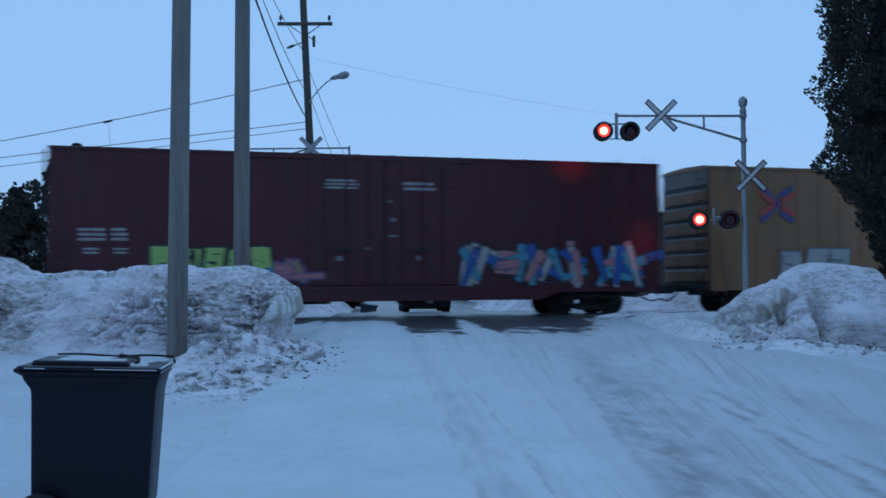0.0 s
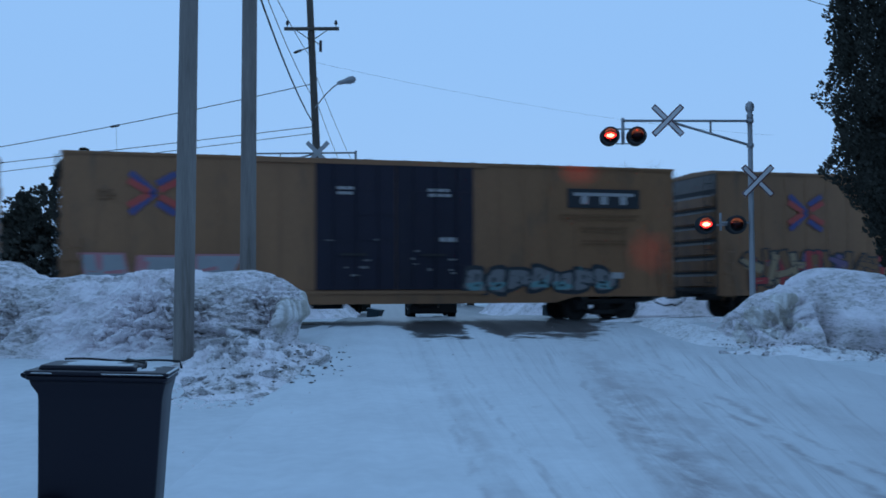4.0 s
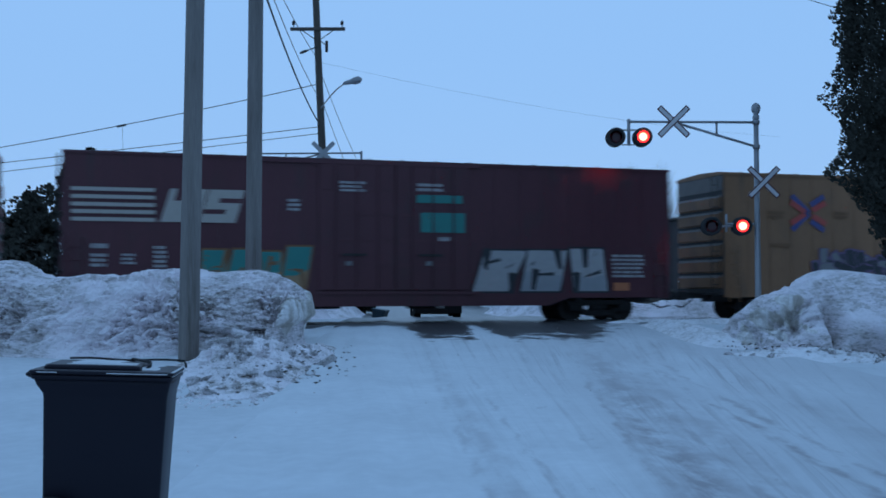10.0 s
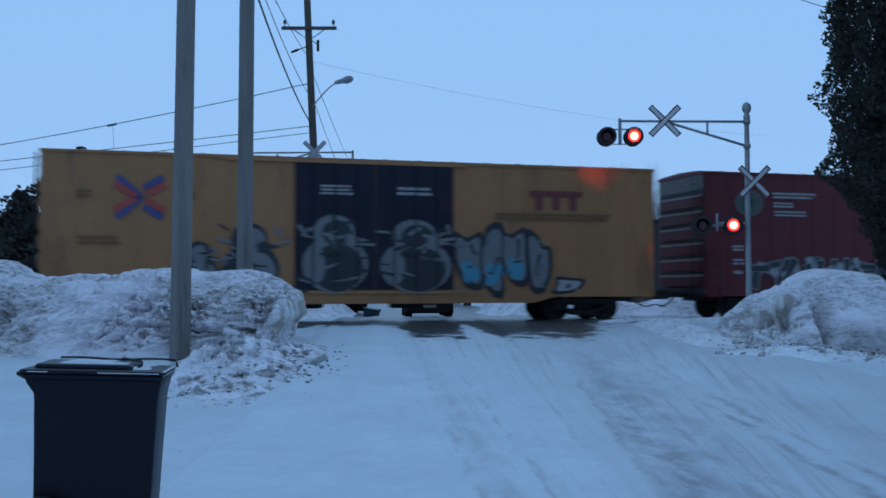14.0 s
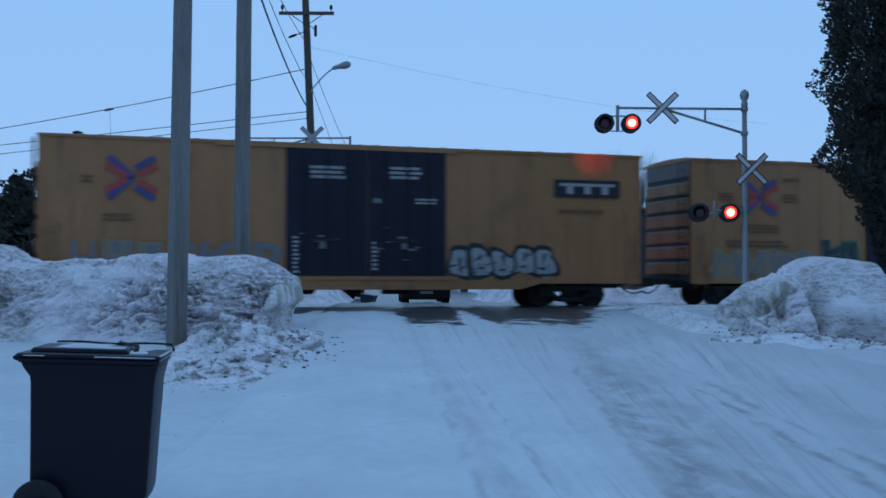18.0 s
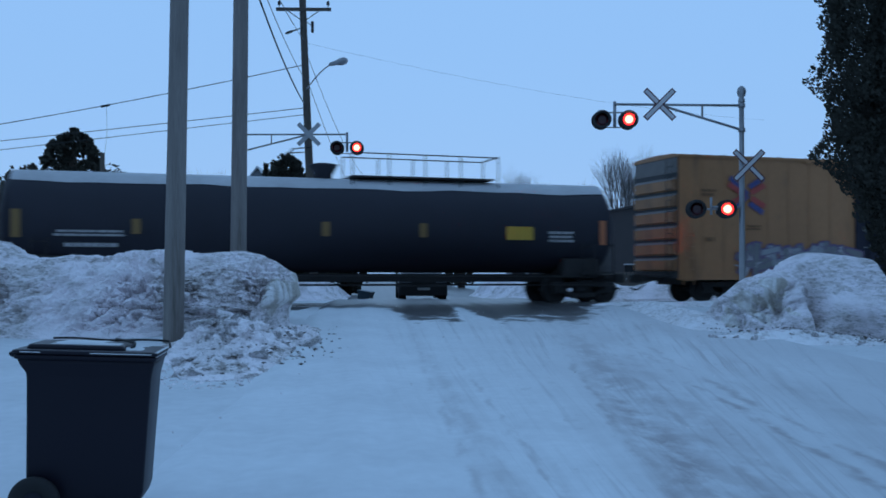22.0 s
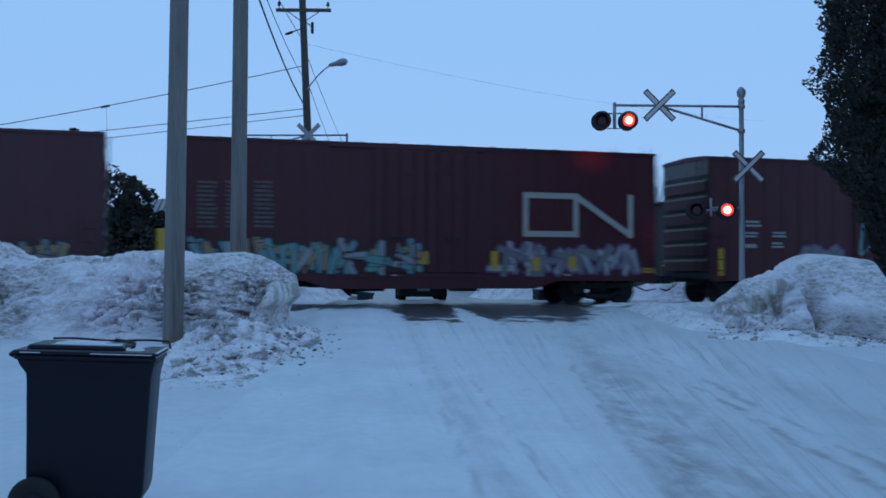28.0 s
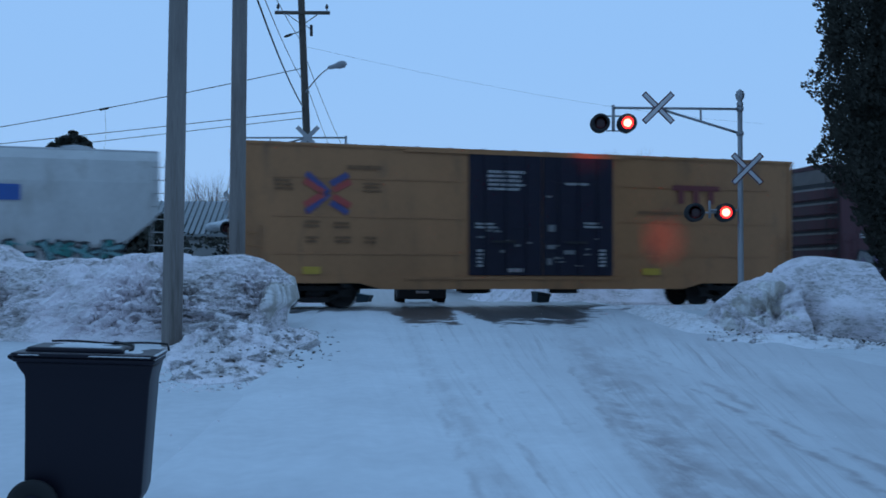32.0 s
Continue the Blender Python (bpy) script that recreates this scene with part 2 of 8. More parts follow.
def bank_material(name, grit, tint=(0.93, 0.93, 0.93), soil=(0.36, 0.32, 0.28), stain=0.0, slanted=0.0, spots=()):
    """Ploughed snow: clean snow, a greyish crust in broad patches, flat flakes of grit with ledge shadows put into
    their colour, and tan meltwater stains.
    """
    m = mat(name, tint, 0.8, alt=[0.86 * c for c in tint], scale=1.3, amount=0.7, fine=9, bump=0.0, spec=0.25)
    nt = m.node_tree
    bs = nt.nodes["Principled BSDF"]
    col = bs.inputs["Base Color"].links[0].from_socket
    co = nt.nodes.new("ShaderNodeTexCoord")

    def ns(scale, stretch, detail, rough=0.6):
        mp = nt.nodes.new("ShaderNodeMapping")
        mp.inputs["Scale"].default_value = stretch
        nt.links.new(co.outputs["Object"], mp.inputs[0])
        n = nt.nodes.new("ShaderNodeTexNoise")
        n.inputs["Scale"].default_value, n.inputs["Detail"].default_value, n.inputs["Roughness"].default_value = scale, detail, rough
        nt.links.new(mp.outputs[0], n.inputs["Vector"])
        return n.outputs["Fac"]

    def ramp(v, lo, hi, top):
        r = nt.nodes.new("ShaderNodeMapRange")
        r.inputs["From Min"].default_value, r.inputs["From Max"].default_value, r.inputs["To Max"].default_value = lo, hi, top
        nt.links.new(v, r.inputs["Value"])
        return r.outputs[0]

    def mul(a, b):
        x = nt.nodes.new("ShaderNodeMath")
        x.operation = "MULTIPLY"
        nt.links.new(a, x.inputs[0])
        nt.links.new(b, x.inputs[1])
        return x.outputs[0]

    where = ramp(ns(0.8, (1, 1, 1.2), 3), 0.40, 0.56, 1.0)
    for place, reach, k in spots:
        ds = nt.nodes.new("ShaderNodeVectorMath")
        ds.operation = "DISTANCE"
        nt.links.new(co.outputs["Object"], ds.inputs[0])
        ds.inputs[1].default_value = place
        x = nt.nodes.new("ShaderNodeMath")
        x.operation, x.use_clamp = "MULTIPLY_ADD", True
        nt.links.new(ramp(ds.outputs["Value"], reach, reach * 0.4, 1.0), x.inputs[0])
        x.inputs[1].default_value = k
        nt.links.new(where, x.inputs[2])
        where = x.outputs[0]
    layers = [(mul(ramp(ns(1.5, (1.0, 1.0, 1.3), 6, 0.6), 0.40, 0.60, grit * 0.7), where), (0.50, 0.465, 0.425)),
              (mul(ramp(ns(5.0, (1.0, 1.0, 2.8), 4, 0.6), 0.505, 0.57, grit), where), soil),
              # darkest flecks: grit, and painted thin shadows under the crust's ledges
              (mul(ramp(ns(11.0, (1.0, 1.0, 2.6), 3, 0.55), 0.565, 0.61, grit), where), (0.10, 0.09, 0.08))]
    if slanted:
        mp = nt.nodes.new("ShaderNodeMapping")
        mp.inputs["Rotation"].default_value = (0, 0.64, 0)
        mp.inputs["Scale"].default_value = (1, 1, 5)
        nt.links.new(co.outputs["Object"], mp.inputs[0])
        n = nt.nodes.new("ShaderNodeTexNoise")
        n.inputs["Scale"].default_value, n.inputs["Detail"].default_value, n.inputs["Roughness"].default_value = 1.5, 7, 0.66
        nt.links.new(mp.outputs[0], n.inputs["Vector"])
        layers.insert(1, (mul(ramp(n.outputs["Fac"], 0.48, 0.60, slanted), where), (0.34, 0.30, 0.255)))
    if stain:
        layers.append((ramp(ns(3.6, (1.0, 1.0, 0.16), 5, 0.62), 0.40, 0.58, stain), (0.33, 0.275, 0.205)))
    for fac, c in layers:
        x = nt.nodes.new("ShaderNodeMixRGB")
        nt.links.new(fac, x.inputs[0])
        nt.links.new(col, x.inputs[1])
        x.inputs[2].default_value = (*c, 1)
        col = x.outputs[0]
    nt.links.new(col, bs.inputs["Base Color"])
    bp = nt.nodes.new("ShaderNodeBump")
    bp.inputs["Strength"].default_value, bp.inputs["Distance"].default_value = 1.0, 0.06
    nt.links.new(ns(9, (1, 1, 2.2), 7), bp.inputs["Height"])
    nt.links.new(bp.outputs[0], bs.inputs["Normal"])
    return m


BANK = bank_material("dirty_snow", 0.52, (0.97, 0.90, 0.925), slanted=0.36, soil=(0.28, 0.238, 0.205),
                     spots=(((-8.2, 15.2, 0.5), 1.5, 0.9), ((-6.5, 15.3, 0.6), 1.4, -0.8), ((-5.7, 15.0, 0.35), 1.0, -0.9), ((-4.3, 15.7, 1.0), 1.7, 0.8)))
CUT_ICE = bank_material("stained_ice", 0.12, (0.95, 0.92, 0.905), stain=0.68)
SWEPT = bank_material("swept_snow", 0.34, (0.95, 0.935, 0.95))
# denser grit at the right end also puts the cedar's shade into the colour
CORNER_BANK = bank_material("streaked_snow", 0.42, (0.95, 0.885, 0.92), slanted=0.34, spots=(((7.1, 16.0, 0.7), 1.0, 0.6), ((10.2, 16.2, 0.8), 1.5, 0.9), ((9.0, 16.0, 1.3), 0.8, 0.5)))
# the dense grit also paints in the shade of crevices between clods
RUBBLE = bank_material("gritty_snow", 0.72, (0.97, 0.91, 0.93), soil=(0.26, 0.225, 0.195))
SOIL = mat("frozen_soil", (0.12, 0.10, 0.085), 0.9, alt=(0.14, 0.12, 0.10), scale=9, bump=0.3)
POLE_WOOD = mat("pole_wood", (0.257, 0.230, 0.211), 0.85, alt=(0.125, 0.108, 0.098), scale=6, amount=0.9, fine=60, stretch=(1, 1, 0.06), bump=0.5,
                dirt=(0.07, 0.06, 0.05), dirt_scale=3, dirt_lo=0.58, dirt_hi=0.7)
DARK_WOOD = mat("dark_pole_wood", (0.10, 0.085, 0.07), 0.85, alt=(0.05, 0.04, 0.035), scale=6, stretch=(1, 1, 0.06), bump=0.4)
WIRE = mat("wire", (0.02, 0.02, 0.02), 0.6, bump=0)
STEEL_GREY = mat("galvanised_steel", (0.34, 0.34, 0.35), 0.5, 0.3, alt=(0.22, 0.22, 0.23), scale=5, bump=0.1)
DARK_STEEL = mat("dark_steel", (0.022, 0.021, 0.022), 0.75, 0.1, alt=(0.040, 0.032, 0.026), scale=5, bump=0.3)
RAIL_STEEL = mat("rail_steel", (0.20, 0.17, 0.15), 0.4, 0.7, alt=(0.12, 0.08, 0.06), scale=5, bump=0.1)
BLACK = mat("black_paint", (0.018, 0.018, 0.020), 0.5, bump=0.05)
WHITE_SIGN = mat("white_sign", (0.62, 0.60, 0.60), 0.5, alt=(0.48, 0.46, 0.46), scale=4, bump=0.02)
RED_SIGN = mat("red_sign_border", (0.10, 0.015, 0.02), 0.5, bump=0.02)
SIGN_BACK = mat("sign_back", (0.42, 0.43, 0.44), 0.55, 0.2, bump=0.05)
LENS_OFF = mat("dark_red_lens", (0.05, 0.006, 0.008), 0.25, bump=0.0)
LENS_CORE = glow("lamp_core", (1.0, 0.38, 0.20), 6.0)
LENS_MID = glow("lamp_inner_red", (1.0, 0.10, 0.06), 4.2)
LENS_GLOW = glow("lamp_red", (1.0, 0.022, 0.024), 3.4)
LENS_BEAM = glow("lamp_beam", (1.0, 0.03, 0.02), 8600.0)
LOW_BEAM = glow("lower_lamp_beam", (1.0, 0.03, 0.02), 5600.0)
TIE_WOOD = mat("tie_wood", (0.09, 0.07, 0.055), 0.85, alt=(0.05, 0.04, 0.03), scale=4, bump=0.4, rand=0.2)
BIN_PLASTIC = mat("bin_plastic", (0.010, 0.009, 0.017), 0.45, spec=0.20, alt=(0.012, 0.012, 0.018), scale=3, fine=120, bump=0.05)
TYRE = mat("tyre_rubber", (0.014, 0.014, 0.015), 0.8, bump=0.1)


def road_material():
    """Packed snow with slush ruts that run along the road, and wet asphalt breaking through at the crossing."""
    m = mat("packed_snow_road", (0.745, 0.77, 0.785), 0.6, alt=(0.585, 0.605, 0.62), scale=0.8, amount=0.8, fine=7, bump=0.9, spec=0.35)
    nt = m.node_tree
    bs = nt.nodes["Principled BSDF"]
    base = bs.inputs["Base Color"].links[0].from_socket
    co = nt.nodes.new("ShaderNodeTexCoord")

    def streak(scale, stretch, lo, hi, amount, seed):
        mp = nt.nodes.new("ShaderNodeMapping")
        mp.inputs["Rotation"].default_value = (0, 0, 0.05)
        mp.inputs["Scale"].default_value = stretch
        mp.inputs["Location"].default_value = (seed, 0, seed * 2)
        nt.links.new(co.outputs["Object"], mp.inputs[0])
        n = nt.nodes.new("ShaderNodeTexNoise")
        n.inputs["Scale"].default_value, n.inputs["Detail"].default_value = scale, 7
        n.inputs["Roughness"].default_value = 0.62
        nt.links.new(mp.outputs[0], n.inputs["Vector"])
        r = nt.nodes.new("ShaderNodeMapRange")
        r.inputs["From Min"].default_value, r.inputs["From Max"].default_value = lo, hi
        r.inputs["To Max"].default_value = amount
        nt.links.new(n.outputs["Fac"], r.inputs["Value"])
        return r.outputs[0]

    def over(fac, below, col):
        x = nt.nodes.new("ShaderNodeMixRGB")
        nt.links.new(fac, x.inputs[0])
        nt.links.new(below, x.inputs[1])
        x.inputs[2].default_value = (*col, 1)
        return x.outputs[0]

    # wheels keep to a band of the street's width
    un = nt.nodes.new("ShaderNodeVectorMath")
    un.operation = "DOT_PRODUCT"
    un.inputs[1].default_value = (1.0, 0.07, 0)
    nt.links.new(co.outputs["Object"], un.inputs[0])

    def band(a, b, lo):
        r = nt.nodes.new("ShaderNodeMapRange")
        r.interpolation_type = "SMOOTHSTEP"
        r.inputs["From Min"].default_value, r.inputs["From Max"].default_value = 3.28 + a, 3.28 + b
        r.inputs["To Min"].default_value = lo
        nt.links.new(un.outputs["Value"], r.inputs["Value"])
        return r.outputs[0]

    def times(a, b):
        x = nt.nodes.new("ShaderNodeMath")
        x.operation = "MULTIPLY"
        nt.links.new(a, x.inputs[0])
        nt.links.new(b, x.inputs[1])
        return x.outputs[0]

    # the tracks of turning cars fan out towards the crossing: u counts across the fan
    sep = nt.nodes.new("ShaderNodeSeparateXYZ")
    nt.links.new(co.outputs["Object"], sep.inputs[0])

    def line(v, k, c):
        x = nt.nodes.new("ShaderNodeMath")
        x.operation = "MULTIPLY_ADD"
        nt.links.new(v, x.inputs[0])
        x.inputs[1].default_value, x.inputs[2].default_value = k, c
        return x.outputs[0]

    rise = nt.nodes.new("ShaderNodeMath")
    nt.links.new(sep.outputs["X"], rise.inputs[0])
    nt.links.new(line(sep.outputs["Y"], 0.066, -1.0), rise.inputs[1])
    wid = nt.nodes.new("ShaderNodeMath")
    wid.operation = "MAXIMUM"
    nt.links.new(line(sep.outputs["Y"], 0.181, 0.36), wid.inputs[0])
    wid.inputs[1].default_value = 0.8
    uu = nt.nodes.new("ShaderNodeMath")
    uu.operation = "DIVIDE"
    nt.links.new(rise.outputs[0], uu.inputs[0])
    nt.links.new(wid.outputs[0], uu.inputs[1])
    fan = nt.nodes.new("ShaderNodeCombineXYZ")
    nt.links.new(uu.outputs[0], fan.inputs["X"])
    nt.links.new(sep.outputs["Y"], fan.inputs["Y"])

    def track_marks(scale, along, lo, hi, amount, seed, detail=6):
        mp = nt.nodes.new("ShaderNodeMapping")
        mp.inputs["Scale"].default_value = (1.0, along, 1.0)
        mp.inputs["Location"].default_value = (seed, seed * 0.3, seed * 2)
        nt.links.new(fan.outputs[0], mp.inputs[0])
        n = nt.nodes.new("ShaderNodeTexNoise")
        n.inputs["Scale"].default_value, n.inputs["Detail"].default_value, n.inputs["Roughness"].default_value = scale, detail, 0.62
        nt.links.new(mp.outputs[0], n.inputs["Vector"])
        r = nt.nodes.new("ShaderNodeMapRange")
        r.inputs["From Min"].default_value, r.inputs["From Max"].default_value, r.inputs["To Max"].default_value = lo, hi, amount
        nt.links.new(n.outputs["Fac"], r.inputs["Value"])
        return r.outputs[0]

    def fan_band(a, b, lo):
        r = nt.nodes.new("ShaderNodeMapRange")
        r.interpolation_type = "SMOOTHSTEP"
        r.inputs["From Min"].default_value, r.inputs["From Max"].default_value, r.inputs["To Min"].default_value = a, b, lo
        nt.links.new(uu.outputs[0], r.inputs["Value"])
        return r.outputs[0]

    wheels = times(fan_band(-0.7, 0.9, 0.05), fan_band(3.2, 1.4, 0.3))
    broken = streak(0.7, (1.0, 0.5, 1), 0.34, 0.60, 1.0, 21.0)
    col = over(times(fan_band(0.2, 1.1, 0.0), streak(0.5, (1.0, 0.4, 1), 0.22, 0.55, 0.75, 41.0)), base, (0.555, 0.565, 0.58))
    col = over(times(track_marks(3.2, 0.02, 0.46, 0.68, 0.40, 3.0), wheels), col, (0.475, 0.475, 0.485))
    col = over(times(times(track_marks(9.0, 0.012, 0.52, 0.70, 0.50, 8.0), wheels), broken), col, (0.34, 0.34, 0.35))
    col = over(times(times(track_marks(24.0, 0.006, 0.53, 0.68, 0.55, 15.0, 4), wheels), broken), col, (0.30, 0.28, 0.285))
    # clumps thrown up by tyres
    col = over(times(streak(7.0, (1.0, 0.55, 1), 0.62, 0.74, 0.40, 14.0), wheels), col, (0.24, 0.225, 0.225))
    # single wheel ruts: where they cross y = 0, their slant and half width
    near_end = nt.nodes.new("ShaderNodeMapRange")
    near_end.inputs["From Min"].default_value, near_end.inputs["From Max"].default_value = 16.0, 8.0
    near_end.inputs["To Min"].default_value = 0.25
    nt.links.new(sep.outputs["Y"], near_end.inputs["Value"])
    for a, b, wide, amount in ((1.21, 0.115, 0.40, 1.0), (1.45, 0.115, 0.55, 0.4), (1.02, 0.10, 0.10, 0.7), (1.55, 0.118, 0.09, 0.6), (2.52, 0.0835, 0.11, 0.85), (2.80, 0.0835, 0.10, 0.75), (0.85, -0.066, 0.20, 0.35), (0.62, -0.060, 0.07, 0.4), (1.12, -0.055, 0.06, 0.4), (1.75, 0.12, 0.28, 0.4), (3.5, 0.10, 0.4, 0.25)):
        dt = nt.nodes.new("ShaderNodeVectorMath")
        dt.operation = "DOT_PRODUCT"
        dt.inputs[1].default_value = (1.0, -b, 0)
        nt.links.new(co.outputs["Object"], dt.inputs[0])
        off = nt.nodes.new("ShaderNodeMath")
        off.operation = "SUBTRACT"
        nt.links.new(dt.outputs["Value"], off.inputs[0])
        off.inputs[1].default_value = a + 0.15
        sway = nt.nodes.new("ShaderNodeMath")
        nt.links.new(off.outputs[0], sway.inputs[0])
        nt.links.new(streak(2.2, (1.0, 0.8, 1), 0.0, 1.0, 0.3, 50.0 + a), sway.inputs[1])
        mag = nt.nodes.new("ShaderNodeMath")
        mag.operation = "ABSOLUTE"
        nt.links.new(sway.outputs[0], mag.inputs[0])
        sm = nt.nodes.new("ShaderNodeMapRange")
        sm.interpolation_type = "SMOOTHSTEP"
        sm.inputs["From Min"].default_value, sm.inputs["From Max"].default_value = wide, 0.0
        nt.links.new(mag.outputs[0], sm.inputs["Value"])
        col = over(times(times(sm.outputs[0], near_end.outputs[0]), streak(3.2, (1.0, 0.5, 1), 0.40, 0.58, amount, 31.0 + a)), col, (0.33, 0.305, 0.315))
    # asphalt near the rails: the distance from the track's centre line, broken up by streaks
    dn = nt.nodes.new("ShaderNodeVectorMath")
    dn.operation = "DOT_PRODUCT"
    dn.inputs[1].default_value = (-PLAN_S, PLAN_C, 0)
    nt.links.new(co.outputs["Object"], dn.inputs[0])
    sh = nt.nodes.new("ShaderNodeMath")
    sh.operation = "SUBTRACT"
    nt.links.new(dn.outputs["Value"], sh.inputs[0])
    sh.inputs[1].default_value = PLAN_MID
    ab = nt.nodes.new("ShaderNodeMath")
    ab.operation = "ABSOLUTE"
    nt.links.new(sh.outputs[0], ab.inputs[0])
    near = nt.nodes.new("ShaderNodeMapRange")
    near.inputs["From Min"].default_value, near.inputs["From Max"].default_value = 9.6, 2.6
    near.inputs["To Min"].default_value, near.inputs["To Max"].default_value = -0.85, 0.80
    nt.links.new(ab.outputs[0], near.inputs["Value"])

    def more(a, b, how="ADD"):
        x = nt.nodes.new("ShaderNodeMath")
        x.operation = how
        nt.links.new(a, x.inputs[0])
        nt.links.new(b, x.inputs[1])
        return x.outputs[0]

    # two lanes are worn bare; between and beside them only the strip along the rail is
    lanes = more(times(band(-3.3, -2.2, 0.0), band(-0.7, -1.4, 0.0)), times(band(-1.1, -0.3, 0.0), band(4.2, 1.5, 0.0)), "MAXIMUM")
    field = more(more(near.outputs[0], streak(2.2, (0.6, 1.0, 1), 0.33, 0.67, 0.80, 5.0)), line(lanes, 1.30, -0.95))
    cl = nt.nodes.new("ShaderNodeMapRange")
    cl.inputs["From Min"].default_value, cl.inputs["From Max"].default_value = 0.40, 0.56
    nt.links.new(field, cl.inputs["Value"])
    strip = nt.nodes.new("ShaderNodeMapRange")
    strip.inputs["From Min"].default_value, strip.inputs["From Max"].default_value, strip.inputs["To Max"].default_value = -3.0, -2.4, 0.85
    nt.links.new(more(sh.outputs[0], streak(0.6, (1, 1, 1), 0.3, 0.7, 0.9, 9.0)), strip.inputs["Value"])
    wet = more(cl.outputs[0], strip.outputs[0], "MAXIMUM")
    col = over(wet, col, (0.06, 0.056, 0.056))
    nt.links.new(col, bs.inputs["Base Color"])
    rg = nt.nodes.new("ShaderNodeMapRange")
    rg.inputs["To Min"].default_value, rg.inputs["To Max"].default_value = 0.65, 0.38
    nt.links.new(wet, rg.inputs["Value"])
    nt.links.new(rg.outputs[0], bs.inputs["Roughness"])
    return m


ROAD_MAT = road_material()


# ---- ground ----
def sheet(name, xs, ys, fz, material, label, category):
    me = bpy.data.meshes.new(name)
    nx, ny = len(xs), len(ys)
    v = [(x, y, fz(x, y)) for y in ys for x in xs]
    f = [(j * nx + i, j * nx + i + 1, (j + 1) * nx + i + 1, (j + 1) * nx + i) for j in range(ny - 1) for i in range(nx - 1)]
    me.from_pydata(v, [], f)
    me.materials.append(material)
    me.polygons.foreach_set("use_smooth", [True] * len(f))
    ob = new(name, me)
    ob.scale.y = DEEP
    return tagged(ob, label, category, kind="structure")


def spread(a, b, step, far):
    core = [a + step * k for k in range(int((b - a) / step) + 1)]
    out = [b + (far - b) * (k / 9) ** 3 for k in range(1, 10)]
    inn = [a - (far + a) * (k / 9) ** 3 for k in range(9, 0, -1)]
    return inn + core + out


def ground_fn(x, y):
    d = track_d(x, y)
    z = ground_z(x, y)
    # the ballast bed lies a little lower beside the road
    if abs(d) < 3 and not in_road(x, y, 0.3):
        z -= 0.10
    elif in_road(x, y, -0.7):
        z -= 0.15
    return z + 0.03 * noise.noise((x * 0.7, y * 0.7, 0))


def road_x(y):
    return 1.6 - 0.07 * (y - 24)


def in_road(x, y, grow=0.0):
    return abs(x - road_x(y)) < 5.3 + grow


sheet("ground", spread(-30, 34, 0.5, 900), spread(-6, 60, 0.5, 1500), ground_fn, SNOW, "wide snow-covered ground on both sides of the track", "ground")


def road_fn(x, y):
    u = x - road_x(y)
    rut = sum(0.012 * math.sin(u * k + p) for k, p in ((3.1, 0), (5.3, 1.3), (11, 2.0)))
    edge = -0.10 * smooth(4.6, 5.3, abs(u))
    return ground_z(x, y) + 0.05 + edge + rut * 0.8 + 0.012 * noise.noise((x * 3, y * 0.8, 1))


def road():
    ys = [-60 + 3 * k for k in range(18)] + [-6 + 0.25 * k for k in range(160)] + [34 + 2 * k for k in range(1, 60)]
    us = [-5.3 + 0.1325 * k for k in range(81)]
    v, f = [], []
    for y in ys:
        for u in us:
            v.append((road_x(y) + u, y, road_fn(road_x(y) + u, y)))
    n = len(us)
    for j in range(len(ys) - 1):
        for i in range(n - 1):
            f.append((j * n + i, j * n + i + 1, (j + 1) * n + i + 1, (j + 1) * n + i))
    me = bpy.data.meshes.new("road")
    me.from_pydata(v, [], f)
    me.materials.append(ROAD_MAT)
    me.polygons.foreach_set("use_smooth", [True] * len(f))
    ob = new("road", me)
    ob.scale.y = DEEP
    return tagged(ob, "snow-packed street with slushy tyre ruts and wet asphalt at the crossing", "road", kind="structure")


road()


